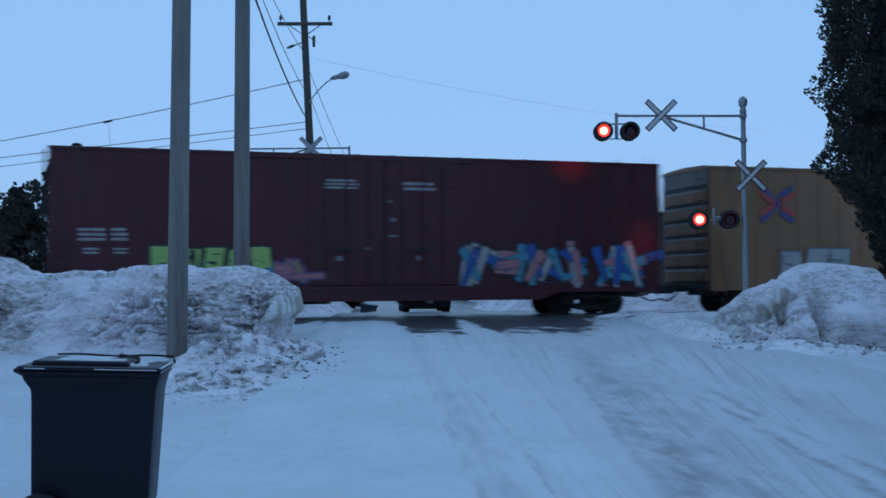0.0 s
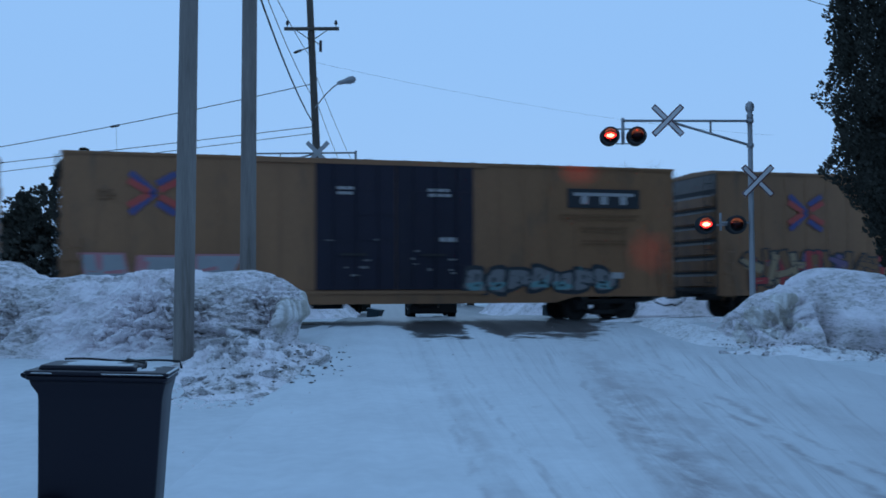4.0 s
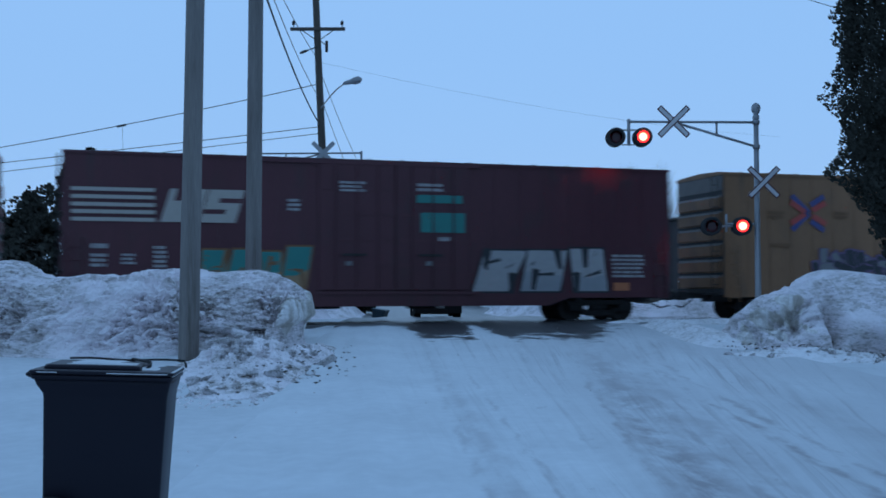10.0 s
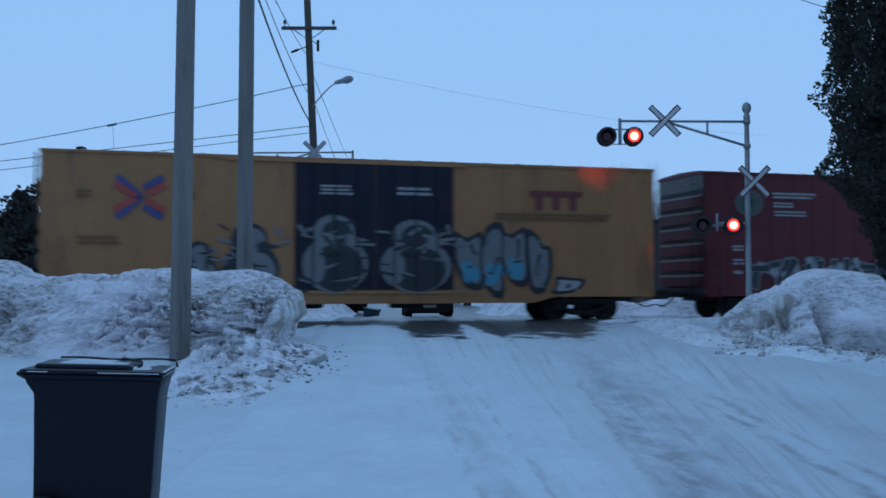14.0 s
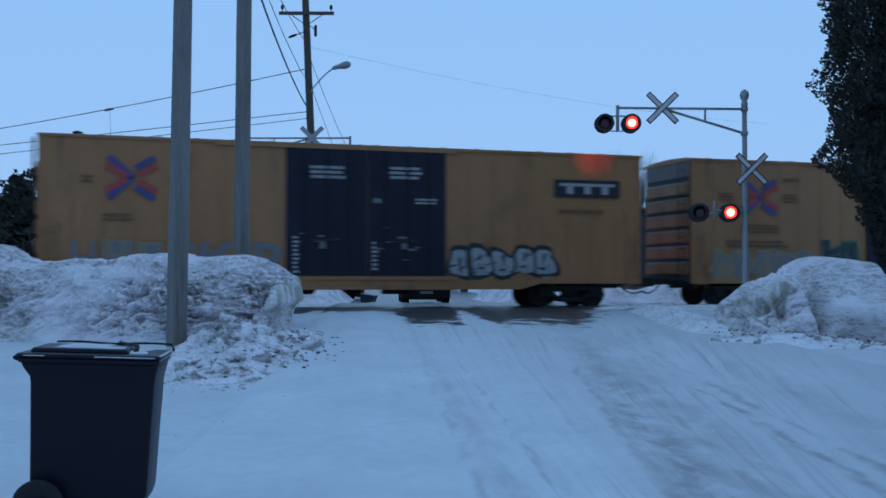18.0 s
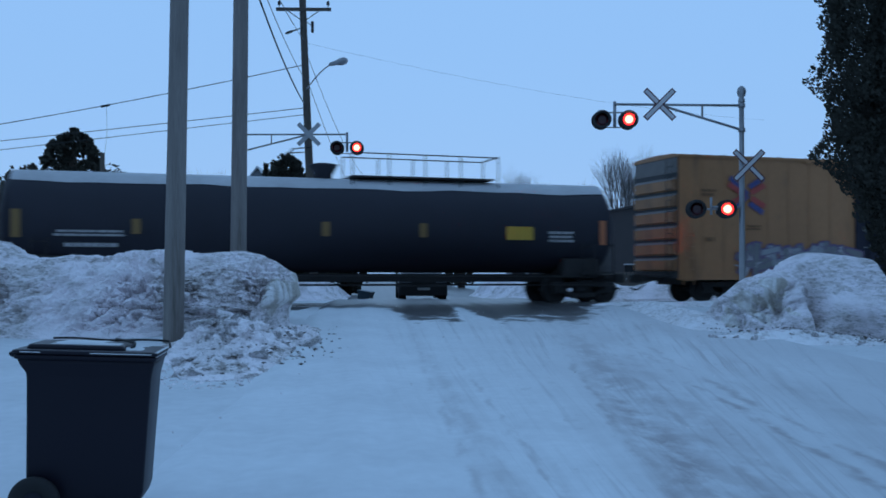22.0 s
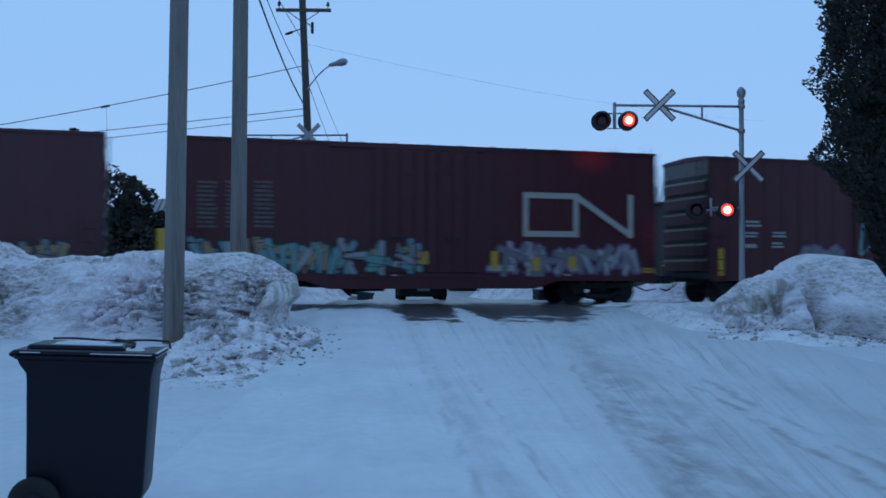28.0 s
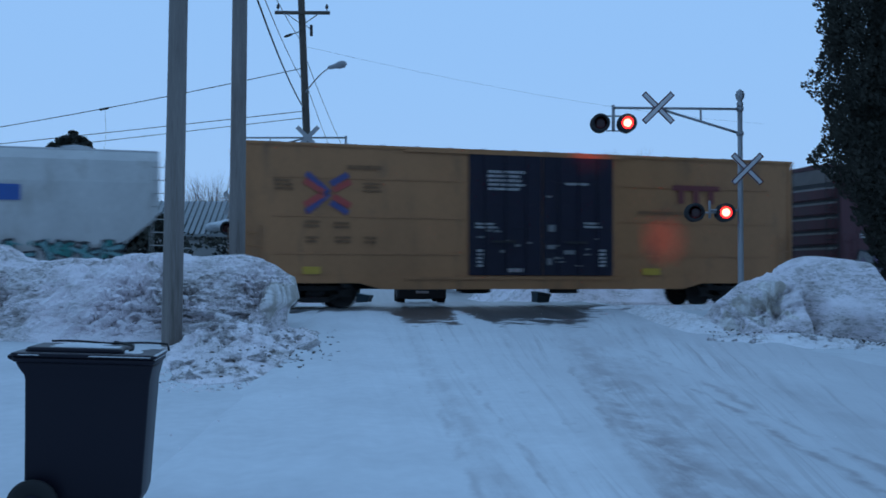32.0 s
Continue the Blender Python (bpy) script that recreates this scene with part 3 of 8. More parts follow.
# ---- track ----
def track():
    root = thing("railway_track", pose(0, 0, 0, 0, 0, math.degrees(TH)), "single railway track with steel rails across the street", "track")
    root["kind"] = "structure"
    root.location = on_track(0, 0, 0)
    prof = [(-0.07, 0.0), (0.07, 0.0), (0.07, 0.015), (0.012, 0.04), (0.012, 0.115), (0.036, 0.13), (0.036, 0.165), (-0.036, 0.165), (-0.036, 0.13), (-0.012, 0.115), (-0.012, 0.04), (-0.07, 0.015)]
    for side in (-0.754, 0.754):
        bm = bmesh.new()
        ends = []
        for x in (-160, 160):
            ends.append([bm.verts.new((x, side + p, RAIL - 0.165 + q)) for p, q in prof])
        for k in range(len(prof)):
            bm.faces.new((ends[0][k], ends[0][(k + 1) % 12], ends[1][(k + 1) % 12], ends[1][k]))
        part("rail", bm, RAIL_STEEL, root, "worn steel rail")
    bm = bmesh.new()
    box(bm, -0.11, 0.11, -1.3, 1.3, RAIL - 0.36, RAIL - 0.17, bev=0.012)
    t0 = part("tie", bm, TIE_WOOD, root)
    t0.matrix_basis = pose(-30, 0, 0)
    for k in range(1, 110):
        x = -30 + 0.55 * k
        if -6.2 < x < 7.4:
            continue
        shared("tie", t0.data, root, pose(x, random.uniform(-0.05, 0.05), 0, 0, 0, random.uniform(-1, 1)))
    bm = bmesh.new()
    for y0, y1 in ((-1.9, -0.84), (-0.66, 0.66), (0.84, 1.9)):
        for k in range(6):
            box(bm, -5.9 + 2.2 * k, -5.9 + 2.2 * k + 2.17, y0, y1, RAIL - 0.25, RAIL - 0.012, bev=0.01)
    part("crossing_panel", bm, mat("crossing_asphalt", (0.075, 0.07, 0.07), 0.45, alt=(0.3, 0.3, 0.3), scale=1.2, amount=0.5, fine=20, bump=0.3), root, "wet dark crossing panels between the rails")


track()


# ---- rolling stock ----
def paint(name, base, rough=0.45, dirt=(0.09, 0.07, 0.055), spec=0.38):
    return mat(name, base, rough, alt=[c * 0.62 for c in base], scale=0.9, amount=0.65, fine=16, stretch=(1, 1, 0.35), bump=0.06,
               dirt=dirt, dirt_scale=1.5, dirt_lo=0.55, dirt_hi=0.85, rand=0.04, spec=spec)


YELLOW = paint("yellow_car_paint", (0.44, 0.195, 0.078), dirt=(0.13, 0.075, 0.045))
DULL_YELLOW = paint("dull_yellow_car_paint", (0.29, 0.138, 0.063), dirt=(0.11, 0.07, 0.045))
MAROON = paint("maroon_car_paint", (0.088, 0.013, 0.021), dirt=(0.05, 0.03, 0.03))
BROWN = paint("brown_car_paint", (0.100, 0.028, 0.036), dirt=(0.05, 0.034, 0.032))
RED = paint("red_car_paint", (0.14, 0.008, 0.014), dirt=(0.08, 0.03, 0.03))
DOOR_BLACK = paint("dark_door_paint", (0.020, 0.018, 0.032), 0.55, dirt=(0.034, 0.031, 0.034), spec=0.24)
TANK_BLACK = mat("black_tank_paint", (0.024, 0.023, 0.033), 0.6, spec=0.3, alt=(0.018, 0.018, 0.023), scale=1.2, bump=0.05)
HOPPER_GREY = paint("grey_hopper_paint", (0.56, 0.55, 0.53), dirt=(0.25, 0.22, 0.19))
# end walls: the shade in the gaps between ribs is put into the colour
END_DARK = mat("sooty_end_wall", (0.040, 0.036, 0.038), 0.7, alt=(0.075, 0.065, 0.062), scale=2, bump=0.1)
ROOF_SNOW = mat("roof_frost", (0.55, 0.55, 0.56), 0.8, alt=(0.30, 0.28, 0.27), scale=1.0, fine=8, bump=0.4)
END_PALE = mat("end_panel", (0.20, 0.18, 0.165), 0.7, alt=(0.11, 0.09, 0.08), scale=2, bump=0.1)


def build_truck():
    """Side frames, bolster, springs; wheelsets hang under it."""
    truck = new("truck")
    for sy in (-1.0, 1.0):
        bm = bmesh.new()
        box(bm, -1.15, 1.15, sy - 0.09, sy + 0.09, 0.55, 0.72, bev=0.02)
        box(bm, -0.42, 0.42, sy - 0.10, sy + 0.10, 0.18, 0.36, bev=0.03)
        for sx in (-1, 1):
            box(bm, sx * 0.9 - 0.17, sx * 0.9 + 0.17, sy - 0.11, sy + 0.11, 0.33, 0.62, bev=0.03)
            tube(bm, (sx * 0.42, sy, 0.24), (sx * 0.86, sy, 0.5), 0.075, n=8)
            for k in range(3):
                tube(bm, (sx * 0.1 + 0.12 * (k - 1), sy, 0.34), (sx * 0.1 + 0.12 * (k - 1), sy, 0.58), 0.05, n=8)
        part("side_frame", bm, DARK_STEEL, truck)
    bm = bmesh.new()
    box(bm, -0.2, 0.2, -1.05, 1.05, 0.5, 0.78, bev=0.03)
    part("bolster", bm, DARK_STEEL, truck)
    return truck


def wheelset_mesh():
    bm = bmesh.new()
    for sy in (-1, 1):
        m = pose(0, sy * 0.72, 0, -90 * sy, 0, 0)
        lathe(bm, [(0.09, -0.07), (0.14, -0.05), (0.40, -0.03), (0.49, -0.03), (0.485, 0.0), (0.457, 0.015), (0.455, 0.10), (0.41, 0.10), (0.38, 0.06), (0.16, 0.045), (0.12, 0.10), (0.09, 0.10)], m, n=24)
    tube(bm, (0, -1.12, 0), (0, 1.12, 0), 0.085, n=10)
    for sy in (-1, 1):
        for k in range(3):
            a = 2.094 * k
            tube(bm, (0.05 * math.cos(a), sy * 1.10, 0.05 * math.sin(a)), (0.05 * math.cos(a), sy * 1.15, 0.05 * math.sin(a)), 0.018, n=6)
    me = bpy.data.meshes.new("wheelset")
    bm.normal_update()
    bm.to_mesh(me)
    bm.free()
    me.materials.append(DARK_STEEL)
    return me


WHEELSET = wheelset_mesh()
TRUCK = build_truck()
TRUCK_PARTS = [(o.name.split(".")[0], o.data) for o in TRUCK.children]
for o in list(TRUCK.children) + [TRUCK]:
    bpy.data.objects.remove(o)
CARS = []       # (thing, s of its middle at mid-clip)
WHEELS = []     # (wheelset, s of its truck at mid-clip)


def running_gear(car, length, s_mid, centre=None, sill=0.85):
    xt = centre or length / 2 - 2.1
    for sx in (-1, 1):
        bm = bmesh.new()
        lathe(bm, [(0.28, 0.78), (0.28, sill + 0.1)], n=14)
        tr = part("truck", bm, DARK_STEEL, car)
        tr.matrix_basis = pose(sx * xt, 0, 0)
        for nm, data in TRUCK_PARTS:
            shared(nm, data, tr)
        for wx in (-0.9, 0.9):
            w = shared("wheelset", WHEELSET, tr, pose(wx, 0, 0.457))
            WHEELS.append((w, s_mid + sx * xt, wx))
    # draw gear
    for sx in (-1, 1):
        bm = bmesh.new()
        x0, x1 = sx * (length / 2 - 0.3), sx * (length / 2 + 0.70)
        box(bm, min(x0, x1), max(x0, x1), -0.11, 0.11, 0.74, 0.96, bev=0.02)
        xk = sx * (length / 2 + 0.80)
        box(bm, xk - 0.2, xk + 0.2, -0.2, 0.16, 0.68, 1.0, bev=0.05)
        part("coupler", bm, DARK_STEEL, car)
        bm = bmesh.new()
        pts = [(sx * (length / 2 + 0.1), 0.35, 0.8), (sx * (length / 2 + 0.35), 0.32, 0.55), (sx * (length / 2 + 0.65), 0.25, 0.42), (sx * (length / 2 + 0.95), 0.1, 0.5)]
        pipe(bm, pts, 0.028, 6)
        part("brake_hose", bm, TYRE, car)


def ladder(car, x, y, z0, z1, along_x, material):
    bm = bmesh.new()
    w = 0.21
    dx, dy = (w, 0) if along_x else (0, w)
    for s in (-1, 1):
        tube(bm, (x + s * dx, y + s * dy, z0), (x + s * dx, y + s * dy, z1), 0.018, n=6)
    k = z0 + 0.15
    while k < z1:
        tube(bm, (x - dx, y - dy, k), (x + dx, y + dy, k), 0.014, n=6)
        k += 0.38
    part("ladder", bm, material, car)


MESHES = {}


def bar(name, parent, x0, x1, y0, y1, z0, z1, material, bev=0.0, label=""):
    """A straight piece as a part of its own; pieces of one size share their mesh."""
    key = (name, round(x1 - x0, 3), round(y1 - y0, 3), round(z1 - z0, 3), material.name, bev)
    if key not in MESHES:
        bm = bmesh.new()
        w, d, h = (x1 - x0) / 2, (y1 - y0) / 2, (z1 - z0) / 2
        box(bm, -w, w, -d, d, -h, h, bev=bev)
        me = bpy.data.meshes.new(name)
        bm.normal_update()
        bm.to_mesh(me)
        bm.free()
        me.materials.append(material)
        MESHES[key] = me
    return shared(name, MESHES[key], parent, pose((x0 + x1) / 2, (y0 + y1) / 2, (z0 + z1) / 2), label)


def end_rib_mesh(body):
    key = ("end_rib", body.name)
    if key not in MESHES:
        bm = bmesh.new()
        vs = [(0, 0), (0.07, 0.05), (0.07, 0.38), (0, 0.47)]
        l = [bm.verts.new((x, -HALF + 0.14, q)) for x, q in vs]
        r = [bm.verts.new((x, HALF - 0.14, q)) for x, q in vs]
        for k in range(3):
            bm.faces.new((l[k], r[k], r[k + 1], l[k + 1])).material_index = 1 if k == 2 else 0
        bm.faces.new(l), bm.faces.new(r[::-1])
        bmesh.ops.recalc_face_normals(bm, faces=bm.faces)
        me = bpy.data.meshes.new("end_rib")
        bm.to_mesh(me)
        bm.free()
        me.materials.append(body)
        me.materials.append(END_PALE)
        MESHES[key] = me
    return MESHES[key]


def boxcar(label, length, s_mid, body, group="", doors=None, door_paint=None, seams="ribs", eave=5.08, sill=0.86, skirt=0.26):
    car = thing("boxcar", pose(0, 0, RAIL), label, "boxcar", group)
    h = length / 2
    doors = [LONG * x for x in doors]
    bm = bmesh.new()
    box(bm, -h, h, -HALF + 0.02, HALF - 0.02, sill, eave - 0.06)
    part("body", bm, body, car)
    # roof with shallow pitch
    bm = bmesh.new()
    prof = [(-HALF - 0.03, eave - 0.10), (-HALF - 0.03, eave - 0.015), (-HALF + 0.3, eave + 0.03), (0, eave + 0.08), (HALF - 0.3, eave + 0.03), (HALF + 0.03, eave - 0.015), (HALF + 0.03, eave - 0.10)]
    rows = [[bm.verts.new((x, p, q)) for p, q in prof] for x in (-h - 0.04, h + 0.04)]
    a, b = rows
    for k in range(6):
        bm.faces.new((a[k], b[k], b[k + 1], a[k + 1])).material_index = 1 if k in (0, 5) else 0
    bm.faces.new(rows[0]).material_index = 1
    bm.faces.new(rows[-1][::-1]).material_index = 1
    bmesh.ops.recalc_face_normals(bm, faces=bm.faces)
    roof = part("roof", bm, [ROOF_SNOW, body], car, "frosted roof")
    n = int(length / 1.1)
    for k in range(1, n):
        x = -h + length * k / n
        bar("roof_rib", roof, x - 0.05, x + 0.05, -HALF + 0.7, HALF - 0.7, eave + 0.02, eave + 0.105, ROOF_SNOW)
    # sills and underframe
    for sy in (-1, 1):
        y0, y1 = sorted((sy * (HALF - 0.06), sy * (HALF + 0.02)))
        bm = bmesh.new()
        vs = [(-h, sill + 0.14), (-h, sill - 0.07), (-h + 3.6, sill - 0.07), (-h + 4.3, sill - skirt), (h - 4.3, sill - skirt), (h - 3.6, sill - 0.07), (h, sill - 0.07), (h, sill + 0.14)]
        a = [bm.verts.new((x, y0, z)) for x, z in vs]
        b = [bm.verts.new((x, y1, z)) for x, z in vs]
        bm.faces.new(a), bm.faces.new(b[::-1])
        for k in range(8):
            bm.faces.new((a[k], b[k], b[(k + 1) % 8], a[(k + 1) % 8]))
        bmesh.ops.recalc_face_normals(bm, faces=bm.faces)
        part("side_sill", bm, body, car)
    bar("centre_sill", car, -h + 0.2, h - 0.2, -0.33, 0.33, 0.62, sill + 0.02, DARK_STEEL)
    for k in range(5):
        x = -h + length * (k + 1) / 6
        bar("cross_bearer", car, x - 0.1, x + 0.1, -1.5, 1.5, 0.66, sill + 0.02, DARK_STEEL)
    bar("brake_valve", car, 0.8, 1.7, -0.9, -0.4, 0.45, 0.85, DARK_STEEL, 0.03)
    bm = bmesh.new()
    lathe(bm, [(0.05, -0.55), (0.15, -0.5), (0.17, -0.4), (0.17, 0.4), (0.15, 0.5), (0.05, 0.55)], pose(-1.9, -0.7, 0.62, 0, 90, 0), n=14)
    part("air_reservoir", bm, DARK_STEEL, car)
    bm = bmesh.new()
    tube(bm, (-h + 3.4, -0.5, 0.62), (h - 3.4, -0.5, 0.62), 0.025, n=6)
    part("brake_rod", bm, DARK_STEEL, car)
    # side posts, or sheets with raised seams
    d0, d1 = doors
    for sy in (-1, 1):
        if seams == "ribs":
            y0, y1 = sorted((sy * (HALF - 0.02), sy * (HALF - 0.006)))
            step = (length - 0.16) / 22
            for k in range(23):
                x = -h + 0.08 + step * k
                if not d0 - 0.1 < x < d1 + 0.1:
                    bar("side_post", car, x - 0.045, x + 0.045, y0, y1, sill + 0.15, eave - 0.10, body)
        else:
            y0, y1 = sorted((sy * (HALF - 0.02), sy * (HALF + 0.008)))
            for za in (0.20, 0.47, 0.75):
                z = sill + (eave - sill) * za
                for xa, xb in ((-h + 0.9, d0 - 0.25), (d1 + 0.25, h - 0.9)):
                    bar("seam", car, xa, xb, y0, y1, z - 0.025, z + 0.025, body)
            for x in (-h + 0.06, h - 0.06):
                bar("corner_post", car, x - 0.06, x + 0.06, y0, y1, sill + 0.15, eave - 0.10, body)
    # double plug doors
    mid = (d0 + d1) / 2
    ya, yb = -HALF - 0.05, -HALF + 0.02
    z0, z1 = sill + 0.18, eave - 0.16
    for xa, xb in ((d0, mid - 0.02), (mid + 0.02, d1)):
        bm = bmesh.new()
        box(bm, xa, xb, ya, yb, z0, z1, bev=0.015)
        dr = part("door", bm, door_paint or body, car)
        for j in range(1, 5):
            z = z0 + (z1 - z0) * j / 5
            bar("door_rib", dr, xa + 0.06, xb - 0.06, ya - 0.014, ya + 0.005, z - 0.035, z + 0.035, door_paint or body)
        for fx in (0.22, 0.5, 0.78):
            x = xa + (xb - xa) * fx
            bar("lock_bar", dr, x - 0.02, x + 0.02, ya - 0.06, ya - 0.02, z0 + 0.05, z1 - 0.05, door_paint or body, 0.008)
        bar("door_handle", dr, xa + (xb - xa) * 0.3, xa + (xb - xa) * 0.62, ya - 0.09, ya - 0.06, z0 + 1.05, z0 + 1.12, DARK_STEEL)
    for z in (sill + 0.09, eave - 0.13):
        bar("door_rail", car, d0 - (d1 - d0) * 0.42, d1 + (d1 - d0) * 0.08, -HALF - 0.07, -HALF + 0.01, z - 0.045, z + 0.045, body)
    # corrugated ends, ladders, platforms
    rib = end_rib_mesh(body)
    for sx in (-1, 1):
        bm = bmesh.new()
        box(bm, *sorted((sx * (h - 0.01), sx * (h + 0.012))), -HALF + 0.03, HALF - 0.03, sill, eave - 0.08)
        ends = part("end_wall", bm, END_DARK, car, "corrugated end wall, coloured dark for the shade between its ribs")
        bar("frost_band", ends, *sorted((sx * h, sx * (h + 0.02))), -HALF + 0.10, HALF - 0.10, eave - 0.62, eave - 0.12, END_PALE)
        for k in range(6):
            shared("end_rib", rib, ends, pose(sx * (h + 0.01), 0, sill + 0.22 + 0.55 * k, 0, 0, 0 if sx > 0 else 180))
        ladder(car, sx * (h + 0.16), -HALF + 0.35, 0.7, eave - 0.1, False, DARK_STEEL)
        ladder(car, sx * (h - 0.34), -HALF - 0.07, 0.62, sill + 1.7, True, body)
        bar("end_platform", car, *sorted((sx * (h + 0.02), sx * (h + 0.40))), -1.1, 1.1, sill + 0.02, sill + 0.08, DARK_STEEL)
    running_gear(car, length, s_mid, centre=length / 2 - (2.32 if length > 18.35 else 1.75), sill=sill)
    CARS.append((car, s_mid))
    return car


PALE = mat("pale_lettering", (0.40, 0.385, 0.38), 0.6, alt=(0.26, 0.25, 0.24), scale=6, bump=0.02)
BUFF_WHITE = mat("buff_white_paint", (0.42, 0.385, 0.34), 0.6, alt=(0.32, 0.29, 0.25), scale=6, bump=0.02)
SILVER = mat("silver_spray", (0.31, 0.32, 0.33), 0.5, alt=(0.20, 0.21, 0.22), scale=3, bump=0.02)
GREY = mat("grey_spray", (0.20, 0.195, 0.195), 0.6, alt=(0.13, 0.125, 0.125), scale=3, bump=0.02)
DIM = mat("dim_lettering", (0.13, 0.10, 0.10), 0.6, alt=(0.09, 0.07, 0.07), scale=3, bump=0.02)
OLIVE = mat("faded_green_emblem", (0.055, 0.085, 0.065), 0.6, alt=(0.09, 0.08, 0.07), scale=4, bump=0.02)
BUFF = mat("buff_spray", (0.33, 0.22, 0.12), 0.6, alt=(0.22, 0.15, 0.09), scale=2, bump=0.02)
CYAN = mat("cyan_spray", (0.06, 0.29, 0.38), 0.55, alt=(0.07, 0.2, 0.3), scale=3, bump=0.02)
G_BLUE = mat("blue_spray", (0.02, 0.10, 0.36), 0.55, alt=(0.03, 0.07, 0.22), scale=3, bump=0.02)
LIME = mat("lime_spray", (0.36, 0.52, 0.14), 0.55, alt=(0.26, 0.42, 0.12), scale=3, bump=0.02)
G_GREEN = mat("green_spray", (0.05, 0.17, 0.08), 0.55, alt=(0.09, 0.22, 0.12), scale=3, bump=0.02)
SEA = mat("sea_green_spray", (0.14, 0.30, 0.30), 0.55, alt=(0.09, 0.2, 0.22), scale=3, bump=0.02)
TEAL = mat("teal_spray", (0.02, 0.22, 0.19), 0.55, alt=(0.02, 0.15, 0.14), scale=3, bump=0.02)
PINK = mat("pink_spray", (0.46, 0.19, 0.20), 0.55, alt=(0.36, 0.13, 0.15), scale=3, bump=0.02)
MAUVE = mat("mauve_spray", (0.15, 0.09, 0.17), 0.55, alt=(0.10, 0.06, 0.13), scale=3, bump=0.02)
ORANGE = mat("orange_spray", (0.50, 0.16, 0.06), 0.55, alt=(0.34, 0.10, 0.05), scale=3, bump=0.02)
G_RED = mat("red_spray", (0.40, 0.03, 0.03), 0.55, alt=(0.3, 0.03, 0.03), scale=3, bump=0.02)
G_DARK = mat("black_spray", (0.018, 0.018, 0.022), 0.5, alt=(0.03, 0.03, 0.035), scale=3, bump=0.02)
G_BROWN = mat("faded_brown_lettering", (0.17, 0.075, 0.03), 0.6, alt=(0.26, 0.12, 0.04), scale=4, bump=0.02)
DECAL_YELLOW = mat("yellow_decal", (0.55, 0.33, 0.03), 0.45, alt=(0.38, 0.22, 0.025), scale=4, bump=0.02)
DULL_DECAL = mat("dull_amber_decal", (0.22, 0.12, 0.03), 0.5, alt=(0.15, 0.085, 0.025), scale=4, bump=0.02)
EMBLEM_RED = mat("faded_red_emblem", (0.46, 0.05, 0.05), 0.6, alt=(0.36, 0.11, 0.05), scale=4, bump=0.02)
DULL_RED = mat("dull_red_emblem", (0.19, 0.03, 0.035), 0.6, alt=(0.15, 0.05, 0.03), scale=4, bump=0.02)
EMBLEM_BLUE = mat("blue_emblem", (0.05, 0.06, 0.20), 0.6, alt=(0.13, 0.10, 0.16), scale=4, bump=0.02)
NEAR = -HALF - 0.026      # clear of the posts on the near side
DOORFACE = -HALF - 0.068  # clear of the doors


def face_y(x):
    return DOORFACE if -2.5 * LONG < x < 2.7 * LONG else NEAR


def along(r):
    """A painted mark's middle and size, its lengths set along the true track."""
    return r[0] * LONG, r[1], r[2] * LONG, r[3]


def patch(car, name, r, material, y=None):
    x, z, w, h = along(r)
    y = face_y(x) if y is None else y
    bar(name, car, x - w / 2, x + w / 2, y - 0.006, y, z - h / 2, z + h / 2, material)


def lettering(car, rects, material, y=None):
    """Small lettering too fine to read: rows of short bars."""
    rnd = random.Random(int(1000 * abs(rects[0][0])) + len(rects))
    bm = bmesh.new()
    for x, z, w, h in map(along, rects):
        yy = face_y(x) if y is None else y
        n = max(1, round(h / 0.13))
        for k in range(n):
            zc = z + h / 2 - h * (k + 0.5) / n
            hh = 0.30 * h / n if n > 1 else 0.36 * h
            xa, end = x - w / 2 + rnd.uniform(0, 0.05) * w, x + w / 2 - rnd.uniform(0, 0.14) * w
            while xa < end - 0.02:
                xb = min(end, xa + rnd.uniform(0.07, 0.22))
                box(bm, xa, xb, yy - 0.005, yy, zc - hh, zc + hh)
                xa = xb + rnd.uniform(0.02, 0.05)
    ob = part("lettering", bm, material, car)
    ob["kind"] = "stuff"


def capsule(bm, a, b, r, y, mi):
    """A flat round-ended stroke on the car's side."""
    d = Vector((b[0] - a[0], b[1] - a[1]))
    ang = math.atan2(d.y, d.x)
    pts = []
    for c, a0 in ((b, ang - 1.5708), (a, ang + 1.5708)):
        pts += [(c[0] + r * math.cos(a0 + 3.1416 * k / 5), c[1] + r * math.sin(a0 + 3.1416 * k / 5)) for k in range(6)]
    f = bm.faces.new([bm.verts.new((p, y, q)) for p, q in pts])
    f.material_index = mi


